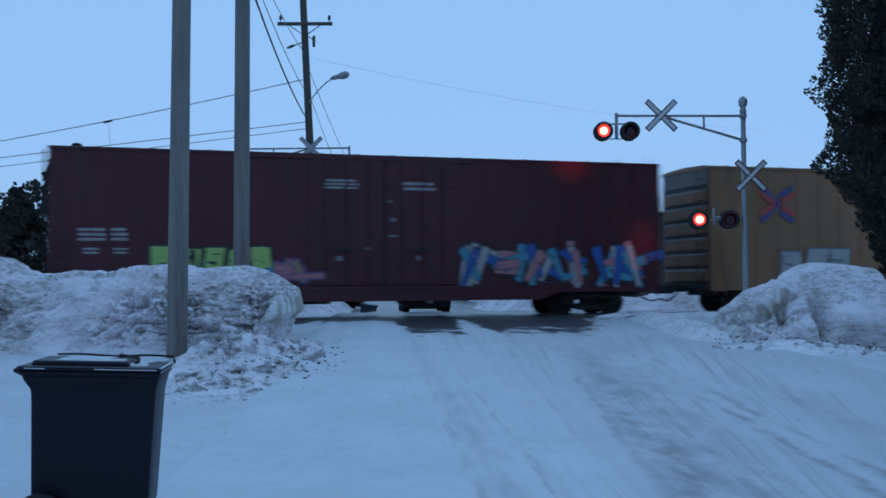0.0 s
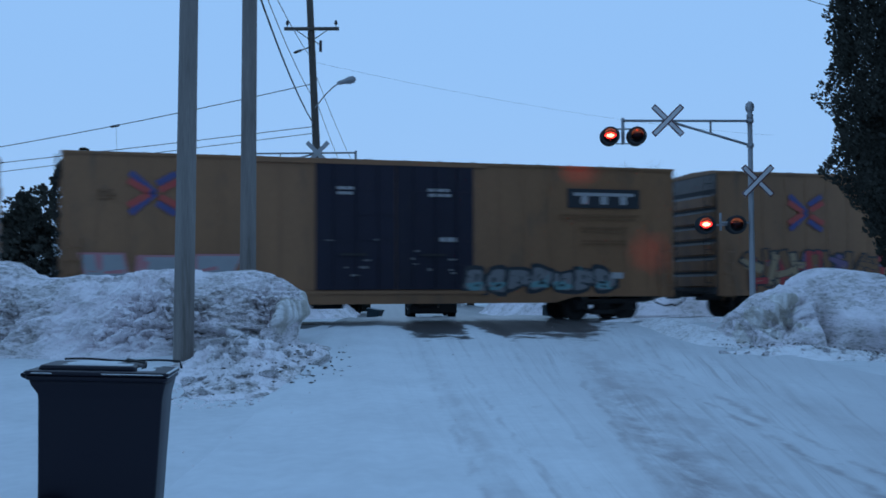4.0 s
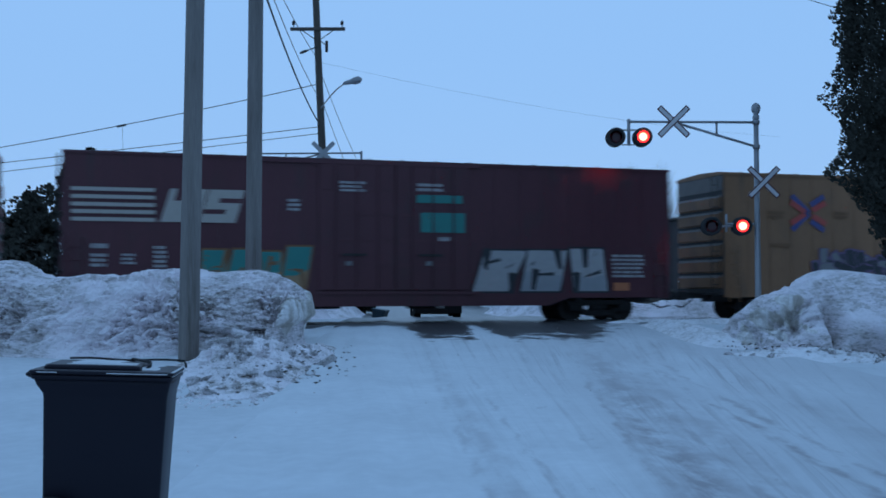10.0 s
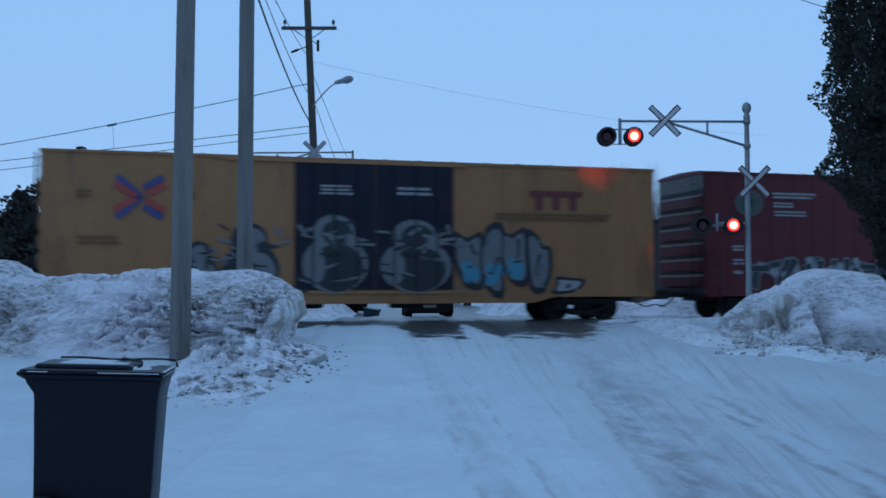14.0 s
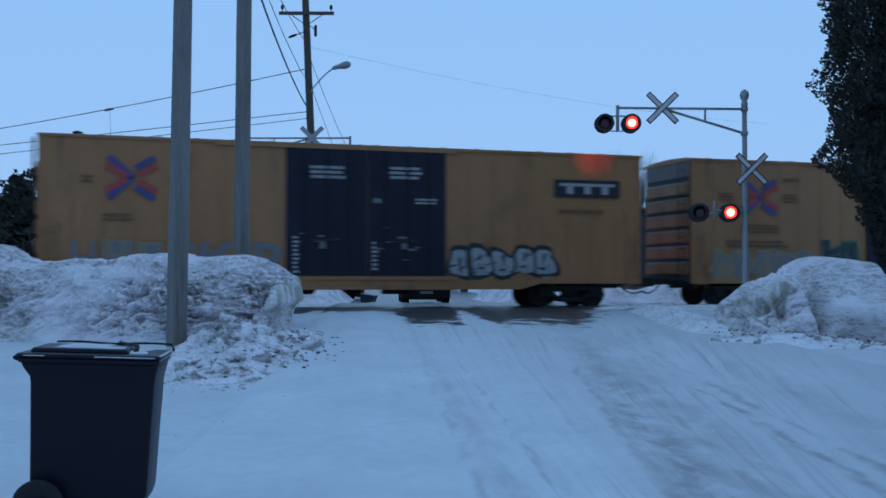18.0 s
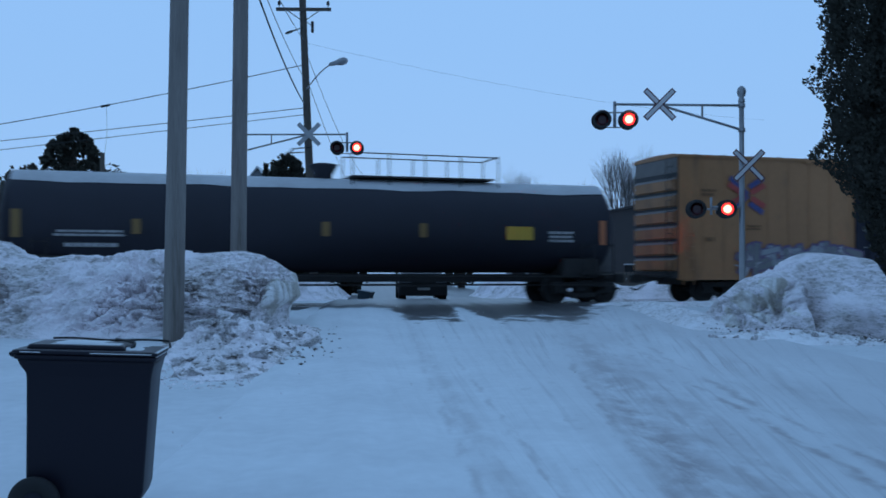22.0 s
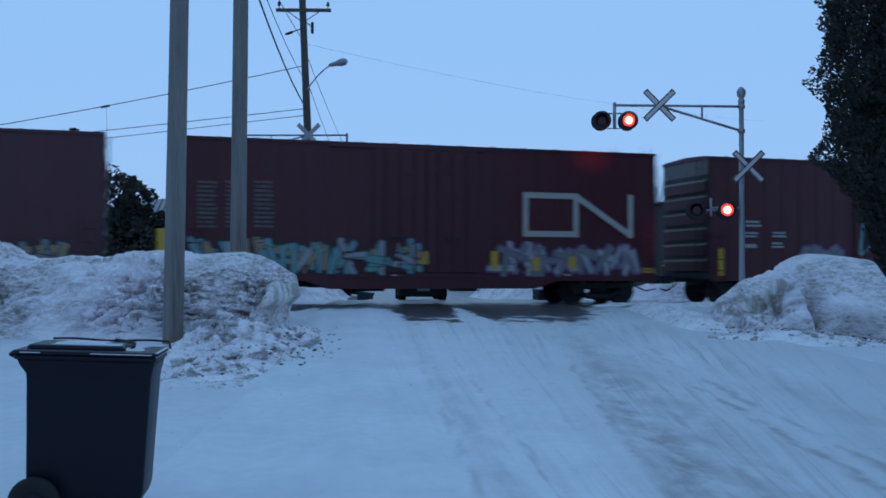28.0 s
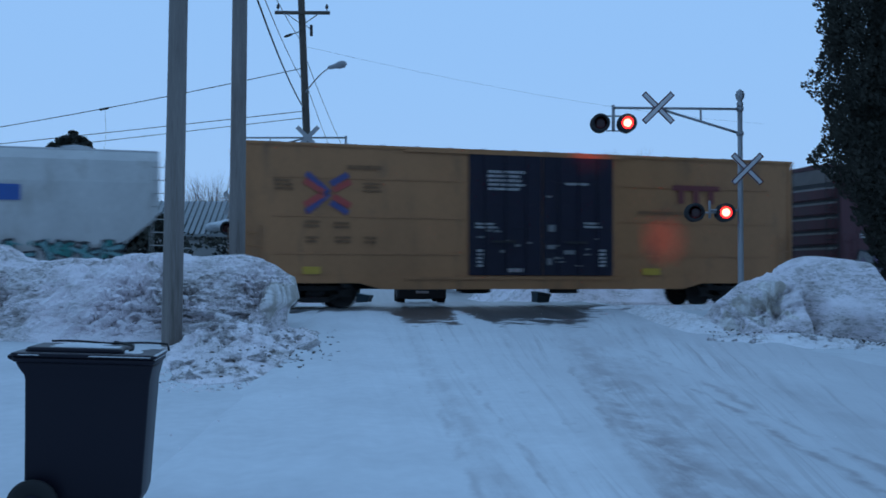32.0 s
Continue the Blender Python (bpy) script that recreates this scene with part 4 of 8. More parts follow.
def graffiti(car, r, n, cols, seed, y=None, low=0.45, style="wild"):
    """Sprayed shapes that cannot be read. wild: crossing angular strokes with an outline; block: leaning slabs with slits and a second
    colour at the foot; bubble: swollen overlapping blobs. cols: fill, outline, further fills."""
    x, z, w, h = along(r)
    rnd = random.Random(seed)
    bm = bmesh.new()
    layer = [0.0]

    def flat(pts, mi):
        layer[0] += 0.00005
        yy = (face_y(sum(p for p, q in pts) / len(pts)) if y is None else y) - layer[0]
        bm.faces.new([bm.verts.new((p, yy, q)) for p, q in pts]).material_index = mi

    def blob(cx, cz, rx, rz, ph, power=0.6, m=20):
        pts = []
        for k in range(m):
            a = 6.2832 * k / m
            c, sn = math.cos(a), math.sin(a)
            q = 1 + 0.15 * math.sin(2 * a + ph) + 0.17 * math.sin(3 * a + ph * 2.3) + 0.07 * math.sin(4 * a + ph * 4.1)
            pts.append((cx + rx * q * math.copysign(abs(c) ** power, c), cz + rz * q * math.copysign(abs(sn) ** power, sn)))
        return pts

    def slab(cx, cz, ln, t0, t1, a, grow=0.0):
        """A stroke that swells from t0 to t1, with slanted ends."""
        ux, uz = math.cos(a), math.sin(a)
        lo, hi = -ln / 2 - grow, ln / 2 + grow
        pts = [(lo, -t0 - grow), (hi - 0.3 * t1, -t1 - grow), (hi, t1 * 0.4), (hi - 0.4 * t1, t1 + grow), (lo + 0.4 * t0, t0 + grow), (lo - 0.2 * t0, 0)]
        return [(cx + p * ux - q * uz, min(z + h * 0.55, max(z - h * 0.5, cz + p * uz + q * ux))) for p, q in pts]

    fills = [0] + list(range(2, len(cols)))
    if style == "bubble":
        n = round(n * 1.2)
        cell = w / n
        blocks = []
        for k in range(n):
            hh = h * rnd.uniform(0.37, 0.45)
            blocks.append((x - w / 2 + cell * (k + 0.5), z - h / 2 + hh * 1.12 + rnd.uniform(0, 0.1) * h, cell * rnd.uniform(0.46, 0.60), hh, rnd.uniform(0, 6.28)))
        for cx, cz, rx, rz, ph in blocks:
            flat(blob(cx, cz, rx + 0.07, rz + 0.07, ph), 1)
        for k in rnd.sample(range(n), n):
            cx, cz, rx, rz, ph = blocks[k]
            flat(blob(cx, cz, rx + 0.025, rz + 0.025, ph), 1)
            flat(blob(cx, cz, rx * 0.86, rz * 0.86, ph), 0)
            if rnd.random() < low * 1.6:
                flat(blob(cx, cz - rz * 0.48, rx * 0.70, rz * 0.34, ph + 1), 2)
            flat(slab(cx + rnd.uniform(-0.3, 0.3) * rx, cz + rnd.uniform(-0.2, 0.4) * rz, rz * rnd.uniform(0.4, 0.9), 0.02, 0.06, 1.57 + rnd.uniform(-0.5, 0.5)), 1)
            flat(slab(cx + rnd.uniform(-0.3, 0.3) * rx, cz - rnd.uniform(0.2, 0.5) * rz, rx * rnd.uniform(0.3, 0.7), 0.02, 0.05, rnd.uniform(-0.3, 0.3)), 1)
    elif style == "block":
        cell = w / n
        for k in range(n):
            cx, lean = x - w / 2 + cell * (k + 0.5), rnd.uniform(-0.12, 0.20) * cell
            a, b, top = cell * rnd.uniform(0.36, 0.46), cell * rnd.uniform(0.36, 0.46), z + h * rnd.uniform(0.36, 0.5)
            foot = z - h * rnd.uniform(0.40, 0.5)
            g = 0.06
            flat([(cx - a - lean - g, foot - g), (cx + a - lean + g, foot - g), (cx + b + lean + g, top + g), (cx - b + lean - g, top + g)], 1)
            flat([(cx - a - lean, foot), (cx + a - lean, foot), (cx + b + lean, top), (cx - b + lean, top)], 0)
            if rnd.random() < low * 1.6:
                zm, zn = foot + (top - foot) * rnd.uniform(0.34, 0.5), foot + (top - foot) * rnd.uniform(0.34, 0.5)
                flat([(cx - a - lean, foot), (cx + a - lean, foot), (cx + a, zm), (cx, 0.5 * (zm + zn) - 0.1), (cx - a, zn)], 2)
            for q in range(rnd.choice((1, 2, 2))):
                up = rnd.random() < 0.5
                sx = cx + rnd.uniform(-0.4, 0.4) * cell
                flat(slab(sx, (top if up else foot) + (-0.28 if up else 0.28) * h * rnd.uniform(0.6, 1.1), h * 0.45, cell * 0.045, cell * 0.085, 1.57 + rnd.uniform(-0.25, 0.25)), 1)
            flat(slab(cx + rnd.uniform(-0.15, 0.15) * cell, z + rnd.uniform(-0.1, 0.2) * h, cell * 0.4, 0.03, 0.06, rnd.uniform(-0.3, 0.3)), 1)
    else:
        cell = w / n
        strokes = []
        for k in range(n):
            cx = x - w / 2 + cell * (k + 0.5)
            for q in range(rnd.choice((6, 7, 8))):
                a = rnd.choice((1.57, 1.57, 1.1, 2.0, 0.15, -0.25)) + rnd.uniform(-0.2, 0.2)
                up = abs(math.sin(a))
                ln = (h * rnd.uniform(0.65, 0.98)) * up + cell * rnd.uniform(0.6, 0.95) * (1 - up)
                strokes.append((cx + rnd.uniform(-0.42, 0.42) * cell, z + rnd.uniform(-0.30, 0.30) * h * (1 - 0.7 * up), ln, h * rnd.uniform(0.045, 0.08), h * rnd.uniform(0.07, 0.12), a, rnd.choice(fills + [0])))
        for q in strokes:
            flat(slab(*q[:6], grow=0.06), 1)
        rnd.shuffle(strokes)
        for k in range(0, len(strokes), 3):
            for q in strokes[k:k + 3]:
                flat(slab(*q[:6], grow=0.022), 1)
            for q in strokes[k:k + 3]:
                flat(slab(*q[:6]), q[6])
    for k in range(n * 5):
        px, pz = x + rnd.uniform(-0.5, 0.48) * w, z + rnd.uniform(-0.5, 0.32) * h
        a, l = rnd.choice((0.2, 1.2, 1.57, 2.6)) + rnd.uniform(-0.3, 0.3), rnd.uniform(0.05, 0.3)
        layer[0] += 0.00005
        capsule(bm, (px, pz), (px + l * math.cos(a), pz + l * math.sin(a) * 0.7), rnd.uniform(0.010, 0.028), (face_y(px) if y is None else y) - layer[0], rnd.choice([1, 1] + fills))
    ob = part("graffiti", bm, list(cols), car, "sprayed graffiti")
    ob["kind"] = "stuff"


def stroke_mark(name, car, lines, r, material, y):
    bm = bmesh.new()
    for k, (a, b) in enumerate(lines):
        d = (Vector((b[0], 0, b[1])) - Vector((a[0], 0, a[1])))
        n = Vector((-d.z, 0, d.x)).normalized() * r
        vs = [Vector((a[0], y - 0.0006 * k, a[1])) + n, Vector((a[0], y - 0.0006 * k, a[1])) - n, Vector((b[0], y - 0.0006 * k, b[1])) - n, Vector((b[0], y - 0.0006 * k, b[1])) + n]
        bm.faces.new([bm.verts.new(v) for v in vs])
    return part(name, bm, material, car)


def cross_emblem(car, r):
    """A broad saltire: blue on its upper and lower edges, red inside its two sides."""
    x, z, w, h = along(r)
    w, h = 1.42, 1.25
    t, y = h * 0.075, NEAR - 0.002
    for sz in (1, -1):
        stroke_mark("emblem_band", car, [((x - w * 0.46, z + sz * h * 0.48), (x + w * 0.03, z))], t, EMBLEM_BLUE, y)
        stroke_mark("emblem_band", car, [((x + w * 0.07, z + sz * h * 0.22), (x + w * 0.45, z + sz * h * 0.48))], t, EMBLEM_BLUE, y)
        stroke_mark("emblem_band", car, [((x - w * 0.5, z + sz * h * 0.30), (x - w * 0.09, z + sz * h * 0.02))], t, EMBLEM_RED, y - 0.004)
        stroke_mark("emblem_band", car, [((x + w * 0.12, z + sz * h * 0.07), (x + w * 0.5, z + sz * h * 0.30))], t, EMBLEM_RED, y - 0.004)


def block_emblem(car, r, boxed):
    """A plain block mark of two bands, faded red, or pale on a black plate."""
    x, z, w, h = along(r)
    y = NEAR
    if boxed:
        bar("emblem_plate", car, x - w / 2, x + w / 2, y - 0.006, y, z - h / 2, z + h / 2, G_DARK)
        y, w, h, ink = y - 0.007, w * 0.84, h * 0.60, PALE
    else:
        ink = DULL_RED
    bar("emblem_block", car, x - w / 2, x + w / 2, y - 0.006, y, z + h * 0.22, z + h / 2, ink)
    for k in (-0.32, 0.0, 0.32):
        bar("emblem_block", car, x + k * w - w * 0.06, x + k * w + w * 0.06, y - 0.006, y, z - h / 2, z + h * 0.20, ink)


def slant_block(car, name, r, lean, notches):
    """A pale slanted block with dark notches in it."""
    x, z, w, h = along(r)

    def quad(cx, cz, ww, hh, y):
        bm = bmesh.new()
        pts = [(cx + sx * ww / 2 + lean * (cz - z + sz * hh / 2), cz + sz * hh / 2) for sx, sz in ((-1, -1), (1, -1), (1, 1), (-1, 1))]
        bm.faces.new([bm.verts.new((p, y, q)) for p, q in pts])
        return bm

    plate = part(name, quad(x, z, w, h, NEAR - 0.004), BUFF_WHITE, car)
    for fx, fz, fw, fh in notches:
        part("notch", quad(x + fx * w, z + fz * h, fw * w, fh * h, NEAR - 0.008), BROWN, plate)


def round_emblem(car, r):
    x, z, w, h = along(r)
    for rad, material, y in ((0.5, DIM, NEAR), (0.42, OLIVE, NEAR - 0.004), (0.17, G_DARK, NEAR - 0.008)):
        bm = bmesh.new()
        bm.faces.new([bm.verts.new((x + w * rad * math.cos(0.2618 * k), y, z + h * rad * math.sin(0.2618 * k))) for k in range(24)])
        part("emblem_disc", bm, material, car)


def line_emblem(car, r):
    """A broad pale line that bends as a bracket and a zigzag."""
    x, z, w, h = along(r)
    t = 0.095
    x0, x1, z0, z1 = x - w / 2, x + w / 2, z - h / 2 + t, z + h / 2 - t
    xb = x0 + w * 0.50
    stroke_mark("emblem_line", car, [((xb, z1), (x0 + t, z1)), ((x0 + t * 1.2, z1 + t), (x0 + t * 1.2, z0 - t)), ((x0 + t, z0), (xb, z0)), ((xb - t, z0 - t), (xb - t, z1 + t))], t, BUFF_WHITE, NEAR - 0.002)
    stroke_mark("emblem_line", car, [((xb - t, z1), (x1 - t * 1.2, z0)), ((x1 - t, z0 - t), (x1 - t, z1 + t))], t, BUFF_WHITE, NEAR - 0.008)


def bird_shape(car, r, main, belly):
    """A sprayed bird-like figure in two plain colours."""
    x, z, w, h = along(r)
    y = face_y(x) - 0.004
    bm = bmesh.new()
    def oval(cx, cz, rx, rz, yy, mi):
        bm.faces.new([bm.verts.new((cx + rx * math.cos(0.3142 * k), yy, cz + rz * math.sin(0.3142 * k))) for k in range(20)]).material_index = mi
    oval(x, z - h * 0.14, w * 0.48, h * 0.36, y, 0)
    oval(x - w * 0.02, z + h * 0.26, w * 0.30, h * 0.22, y - 0.001, 0)
    oval(x + w * 0.03, z - h * 0.18, w * 0.38, h * 0.30, y - 0.002, 1)
    oval(x + w * 0.02, z + h * 0.25, w * 0.22, h * 0.16, y - 0.003, 1)
    bm.faces.new([bm.verts.new(v) for v in ((x + w * 0.15, y - 0.004, z + h * 0.25), (x + w * 0.5, y - 0.004, z + h * 0.16), (x + w * 0.15, y - 0.004, z + h * 0.12))]).material_index = 0
    oval(x - w * 0.25, z - h * 0.15, w * 0.10, h * 0.22, y - 0.005, 0)
    rnd = random.Random(int(x * 100))
    for k in range(26):
        px, pz = x + rnd.uniform(-0.5, 0.5) * w, z + rnd.uniform(-0.48, 0.4) * h
        a = rnd.uniform(0, 3.14)
        capsule(bm, (px, pz), (px + 0.2 * w * math.cos(a), pz + 0.1 * h * math.sin(a)), rnd.uniform(0.02, 0.06), y - 0.006 - 0.0002 * k, k % 2)
    ob = part("graffiti", bm, [main, belly], car, "sprayed bird-like figure")
    ob["kind"] = "stuff"


def tag_word(car, word, r):
    """A word sprayed in block capitals."""
    x, z, w, h = along(r)
    cu = bpy.data.curves.new("tag_word", "FONT")
    cu.body, cu.size, cu.offset = word, 1.0, 0.03
    tmp = new("tag_word", cu)
    me = bpy.data.meshes.new_from_object(tmp.evaluated_get(bpy.context.evaluated_depsgraph_get()))
    bpy.data.objects.remove(tmp)
    xs, ys = [v.co.x for v in me.vertices], [v.co.y for v in me.vertices]
    sx, sy = w / (max(xs) - min(xs)), h / (max(ys) - min(ys))
    for v in me.vertices:
        v.co = Vector((x - w / 2 + (v.co.x - min(xs)) * sx, NEAR - 0.008, z - h / 2 + (v.co.y - min(ys)) * sy))
    me.materials.clear()
    me.materials.append(GREY)
    ob = new("graffiti_word", me)
    ob.parent = car
    ob["label"] = "pale sprayed block letters"


def tank_car(s_mid, length):
    car = thing("tank_car", pose(0, 0, RAIL), "black tank car with frosted top and yellow decals", "tank car")
    r, zc, hl = 1.50, 2.52, length / 2 + 0.20
    bm = bmesh.new()
    prof = [(0.25, -hl)] + [(r * math.sin(a), -hl + 0.5 - 0.5 * math.cos(a)) for a in (0.35, 0.65, 0.95, 1.15, 1.35, 1.5708)]
    prof = prof + [(r, hl - 0.5)] + [(q, -z) for q, z in prof[::-1][1:]]
    lathe(bm, prof, pose(0, 0, zc, 0, 90, 0), n=40)
    part("tank", bm, TANK_BLACK, car)
    bm = bmesh.new()
    n = 24
    rows = []
    for k in range(n + 1):
        x = -hl + 0.38 + (2 * hl - 0.76) * k / n
        w = 0.74 + 0.10 * noise.noise((x * 0.6, 2, 0))
        rows.append([bm.verts.new((x, (r + 0.015) * math.sin(w * a), zc + (r + 0.015) * math.cos(w * a))) for a in [q / 10 - 1 for q in range(21)]])
    for a, b in zip(rows, rows[1:]):
        for j in range(20):
            bm.faces.new((a[j], b[j], b[j + 1], a[j + 1])).smooth = True
    part("frost_layer", bm, ROOF_SNOW, car, "frost along the tank's top")
    bm = bmesh.new()
    lathe(bm, [(0.30, 0), (0.30, 0.2), (0.46, 0.5), (0.46, 0.56), (0.2, 0.6)], pose(-0.1, 0, zc + r - 0.1), n=24)
    part("dome", bm, TANK_BLACK, car)
    bm = bmesh.new()
    for y in (-0.75, 0.75):
        z = zc + r + 0.80
        tube(bm, (0.7, y, z), (5.6, y, z - 0.02), 0.022, n=6)
        tube(bm, (-1.2, y * 0.8, z + 0.05), (-0.6, y, z + 0.12), 0.022, n=6)
        for x in (0.7, 1.9, 3.1, 4.3, 5.6):
            tube(bm, (x, y, z), (x, y * 1.05, zc + r - 0.25), 0.022, n=6)
    for x in (-1.2, 5.6):
        tube(bm, (x, -0.75, zc + r + 0.80), (x, 0.75, zc + r + 0.80), 0.025, n=6)
    part("top_railing", bm, DARK_STEEL, car)
    bm = bmesh.new()
    box(bm, 0.7, 5.5, -0.7, 0.7, zc + r + 0.04, zc + r + 0.09)
    part("walkway", bm, DARK_STEEL, car)
    bm = bmesh.new()
    box(bm, -length / 2, length / 2, -0.3, 0.3, 0.72, 0.98)
    for sx in (-1, 1):
        xx = sorted((sx * (hl - 2.0), sx * (hl - 0.7)))
        box(bm, *xx, -1.25, 1.25, 0.85, 1.5, bev=0.05)
        box(bm, *sorted((sx * (length / 2 - 1.2), sx * length / 2)), -1.45, 1.45, 0.98, 1.06)
        for y in (-1.4, 1.4):
            tube(bm, (sx * length / 2 - sx * 0.05, y, 1.0), (sx * length / 2 - sx * 0.05, y, 1.95), 0.03, n=6)
        tube(bm, (sx * (length / 2 - 0.05), -1.4, 1.95), (sx * (length / 2 - 0.05), 1.4, 1.95), 0.03, n=6)
    for y in (-1.3, 1.3):
        tube(bm, (-hl + 1, y, 0.9), (hl - 1, y, 0.9), 0.03, n=6)
        tube(bm, (-hl + 1, y, 0.62), (hl - 1, y, 0.62), 0.02, n=6)
    part("underframe", bm, DARK_STEEL, car)
    for sx in (-1, 1):
        ladder(car, sx * (hl - 1.2), -1.48, 0.6, 2.0, True, DARK_STEEL)
    for x in (-5.74, -2.89, -0.27, 2.78):
        patch(car, "decal", (x, 2.35, 0.24, 0.44), DULL_DECAL, -r - 0.004)
    patch(car, "decal", (-8.95, 2.40, 0.25, 0.80), DULL_DECAL, -r - 0.004)
    patch(car, "decal", (8.85, 2.35, 0.22, 0.80), ORANGE, -r - 0.004)
    patch(car, "warning_sign", (5.97, 2.30, 0.90, 0.43), DECAL_YELLOW, -r - 0.008)
    lettering(car, [(-6.92, 2.14, 2.1, 0.22), (-6.92, 1.80, 1.5, 0.16)], PALE, -r - 0.002)
    lettering(car, [(7.4, 2.2, 0.9, 0.4)], PALE, -r - 0.002)
    running_gear(car, length, s_mid, centre=length / 2 - 1.0, sill=0.9)
    CARS.append((car, s_mid))
    return car


def hopper_car(s_mid, length):
    car = thing("covered_hopper", pose(0, 0, RAIL), "pale grey covered hopper car with rounded side and graffiti", "hopper car")
    h = length / 2
    bm = bmesh.new()
    prof = [(-1.35, 1.0), (-1.58, 1.9), (-1.62, 2.8), (-1.58, 3.7), (-1.40, 4.35), (-1.0, 4.65), (1.0, 4.65), (1.40, 4.35), (1.58, 3.7), (1.62, 2.8), (1.58, 1.9), (1.35, 1.0)]
    xs = [(-h + 1.6, -h + 0.5), (h - 1.6, h - 0.5)]
    rows = []
    for lo, hi in ((-h + 2.6, -h + 0.5), (h - 2.6, h - 0.5)):
        rows.append([bm.verts.new((lo + (hi - lo) * min(1, max(0, (z - 1.0) / 1.8)), y, z)) for y, z in prof])
    for k in range(12):
        bm.faces.new((rows[0][k], rows[0][(k + 1) % 12], rows[1][(k + 1) % 12], rows[1][k]))
    bm.faces.new(rows[0][::-1]), bm.faces.new(rows[1])
    bmesh.ops.recalc_face_normals(bm, faces=bm.faces)
    part("body", bm, HOPPER_GREY, car)
    bm = bmesh.new()
    box(bm, -h + 0.5, h - 0.5, -0.75, 0.75, 4.66, 4.74, bev=0.02)
    part("roof_walk", bm, ROOF_SNOW, car)
    for k in range(5):
        bm = bmesh.new()
        lathe(bm, [(0.42, 4.7), (0.42, 4.86), (0.1, 4.92)], pose(-h + length * (k + 1) / 6, 0, 0), n=16)
        part("hatch", bm, ROOF_SNOW, car)
    bm = bmesh.new()
    for sx in (-1, 1):
        for y in (-1.45, 1.45):
            tube(bm, (sx * (h - 0.15), y, 0.95), (sx * (h - 0.15), y, 4.6), 0.05, n=6)
            tube(bm, (sx * (h - 0.2), y, 1.05), (sx * (h - 2.2), y, 1.05), 0.07, n=6)
        box(bm, *sorted((sx * (h - 2.2), sx * h)), -1.5, 1.5, 0.92, 1.02)
    for k in range(3):
        x = -h + length * (k + 1) / 4
        box(bm, x - 0.9, x + 0.9, -0.6, 0.6, 0.45, 1.0, bev=0.1)
    part("frame", bm, DARK_STEEL, car)
    for sx in (-1, 1):
        ladder(car, sx * (h - 0.5), -1.64, 0.6, 4.5, True, HOPPER_GREY)
    patch(car, "blue_mark", (3.6, 3.35, 1.3, 0.45), G_BLUE, -1.645)
    graffiti(car, (4.6, 1.72, 4.6, 0.6), 4, (SEA, G_DARK, TEAL), 181, -1.64, style="wild")
    running_gear(car, length, s_mid, sill=0.92)
    CARS.append((car, s_mid))
    return car


TRAIN = "cars of the passing freight train"
YLAB = "weathered yellow high-cube boxcar with dark double doors and graffiti"
CAR_ENDS = [(0, 175.36, 194.2), (1, 154.55, 173.45), (2, 133.65, 152.54), (3, 112.93, 131.99), (4, 92.15, 110.97), (5, 71.49, 90.24), (6, 50.6, 69.41),
            (7, 29.92, 48.63), (8, 9.09, 28.0), (9, -11.45, 7.2), (10, -31.84, -13.31), (11, -52.52, -33.83), (12, -73.43, -54.77), (13, -94.55, -75.56),
            (14, -112.0, -96.52), (15, -129.2, -114.06), (16, -146.91, -131.4), (17, -167.64, -148.9), (18, -186.4, -169.5)]
CAR = {}
for k, s0, s1 in CAR_ENDS:
    s_mid, length = LONG * (s0 + s1) / 2, LONG * (s1 - s0)
    if k in (0, 2, 3, 4, 5, 8, 9, 10, 11, 17):
        CAR[k] = boxcar(YLAB, length, s_mid, DULL_YELLOW if k < 8 else YELLOW, TRAIN, (-2.38, 2.56), DOOR_BLACK, "sheets" if k == 17 else "ribs")
    elif k == 12:
        CAR[k] = tagged(tank_car(s_mid, length), group=TRAIN)
    elif k == 18:
        CAR[k] = tagged(hopper_car(s_mid, length), group=TRAIN)
    else:
        body = {1: MAROON, 6: BROWN, 7: RED, 13: MAROON, 14: MAROON, 15: MAROON, 16: BROWN}[k]
        lab = {1: "dark maroon boxcar with blue and green graffiti", 6: "dark brown boxcar with white striped mark and graffiti",
               7: "bright red boxcar with round green emblem and silver graffiti", 13: "dark red boxcar with white lettering panels",
               14: "dark red boxcar with white number panels", 15: "dark red boxcar with large white line emblem and pale graffiti",
               16: "dark brown-red boxcar with faded pale graffiti"}[k]
        CAR[k] = boxcar(lab, length, s_mid, body, TRAIN, (-2.2, 2.5) if length > 17.3 else (-1.95, 1.38), None, skirt=0.20 if k == 7 else 0.32)
# what is painted on each car
cross_emblem(CAR[0], (-6.8, 3.79, 1.37, 1.23))
graffiti(CAR[0], (-5.33, 1.58, 2.94, 1.33), 3, (PALE, GREY, PALE), 40, style="block")
lettering(CAR[1], [(-8.32, 2.54, 0.76, 0.42), (-7.57, 2.55, 0.47, 0.42), (-8.33, 2.07, 0.44, 0.22), (-7.52, 2.07, 0.4, 0.22)], PALE)
lettering(CAR[1], [(-1.22, 4.14, 1.06, 0.33), (1.25, 4.12, 1.13, 0.32)], PALE)
patch(CAR[1], "door_mark", (0.3, 3.63, 0.17, 0.06), GREY)
patch(CAR[1], "door_mark", (0.39, 3.07, 0.18, 0.12), GREY)
patch(CAR[1], "door_mark", (0.4, 2.56, 0.30, 0.07), GREY)
patch(CAR[1], "door_mark", (-1.28, 1.86, 0.20, 0.15), GREY)
patch(CAR[1], "door_mark", (1.19, 1.88, 0.16, 0.14), GREY)
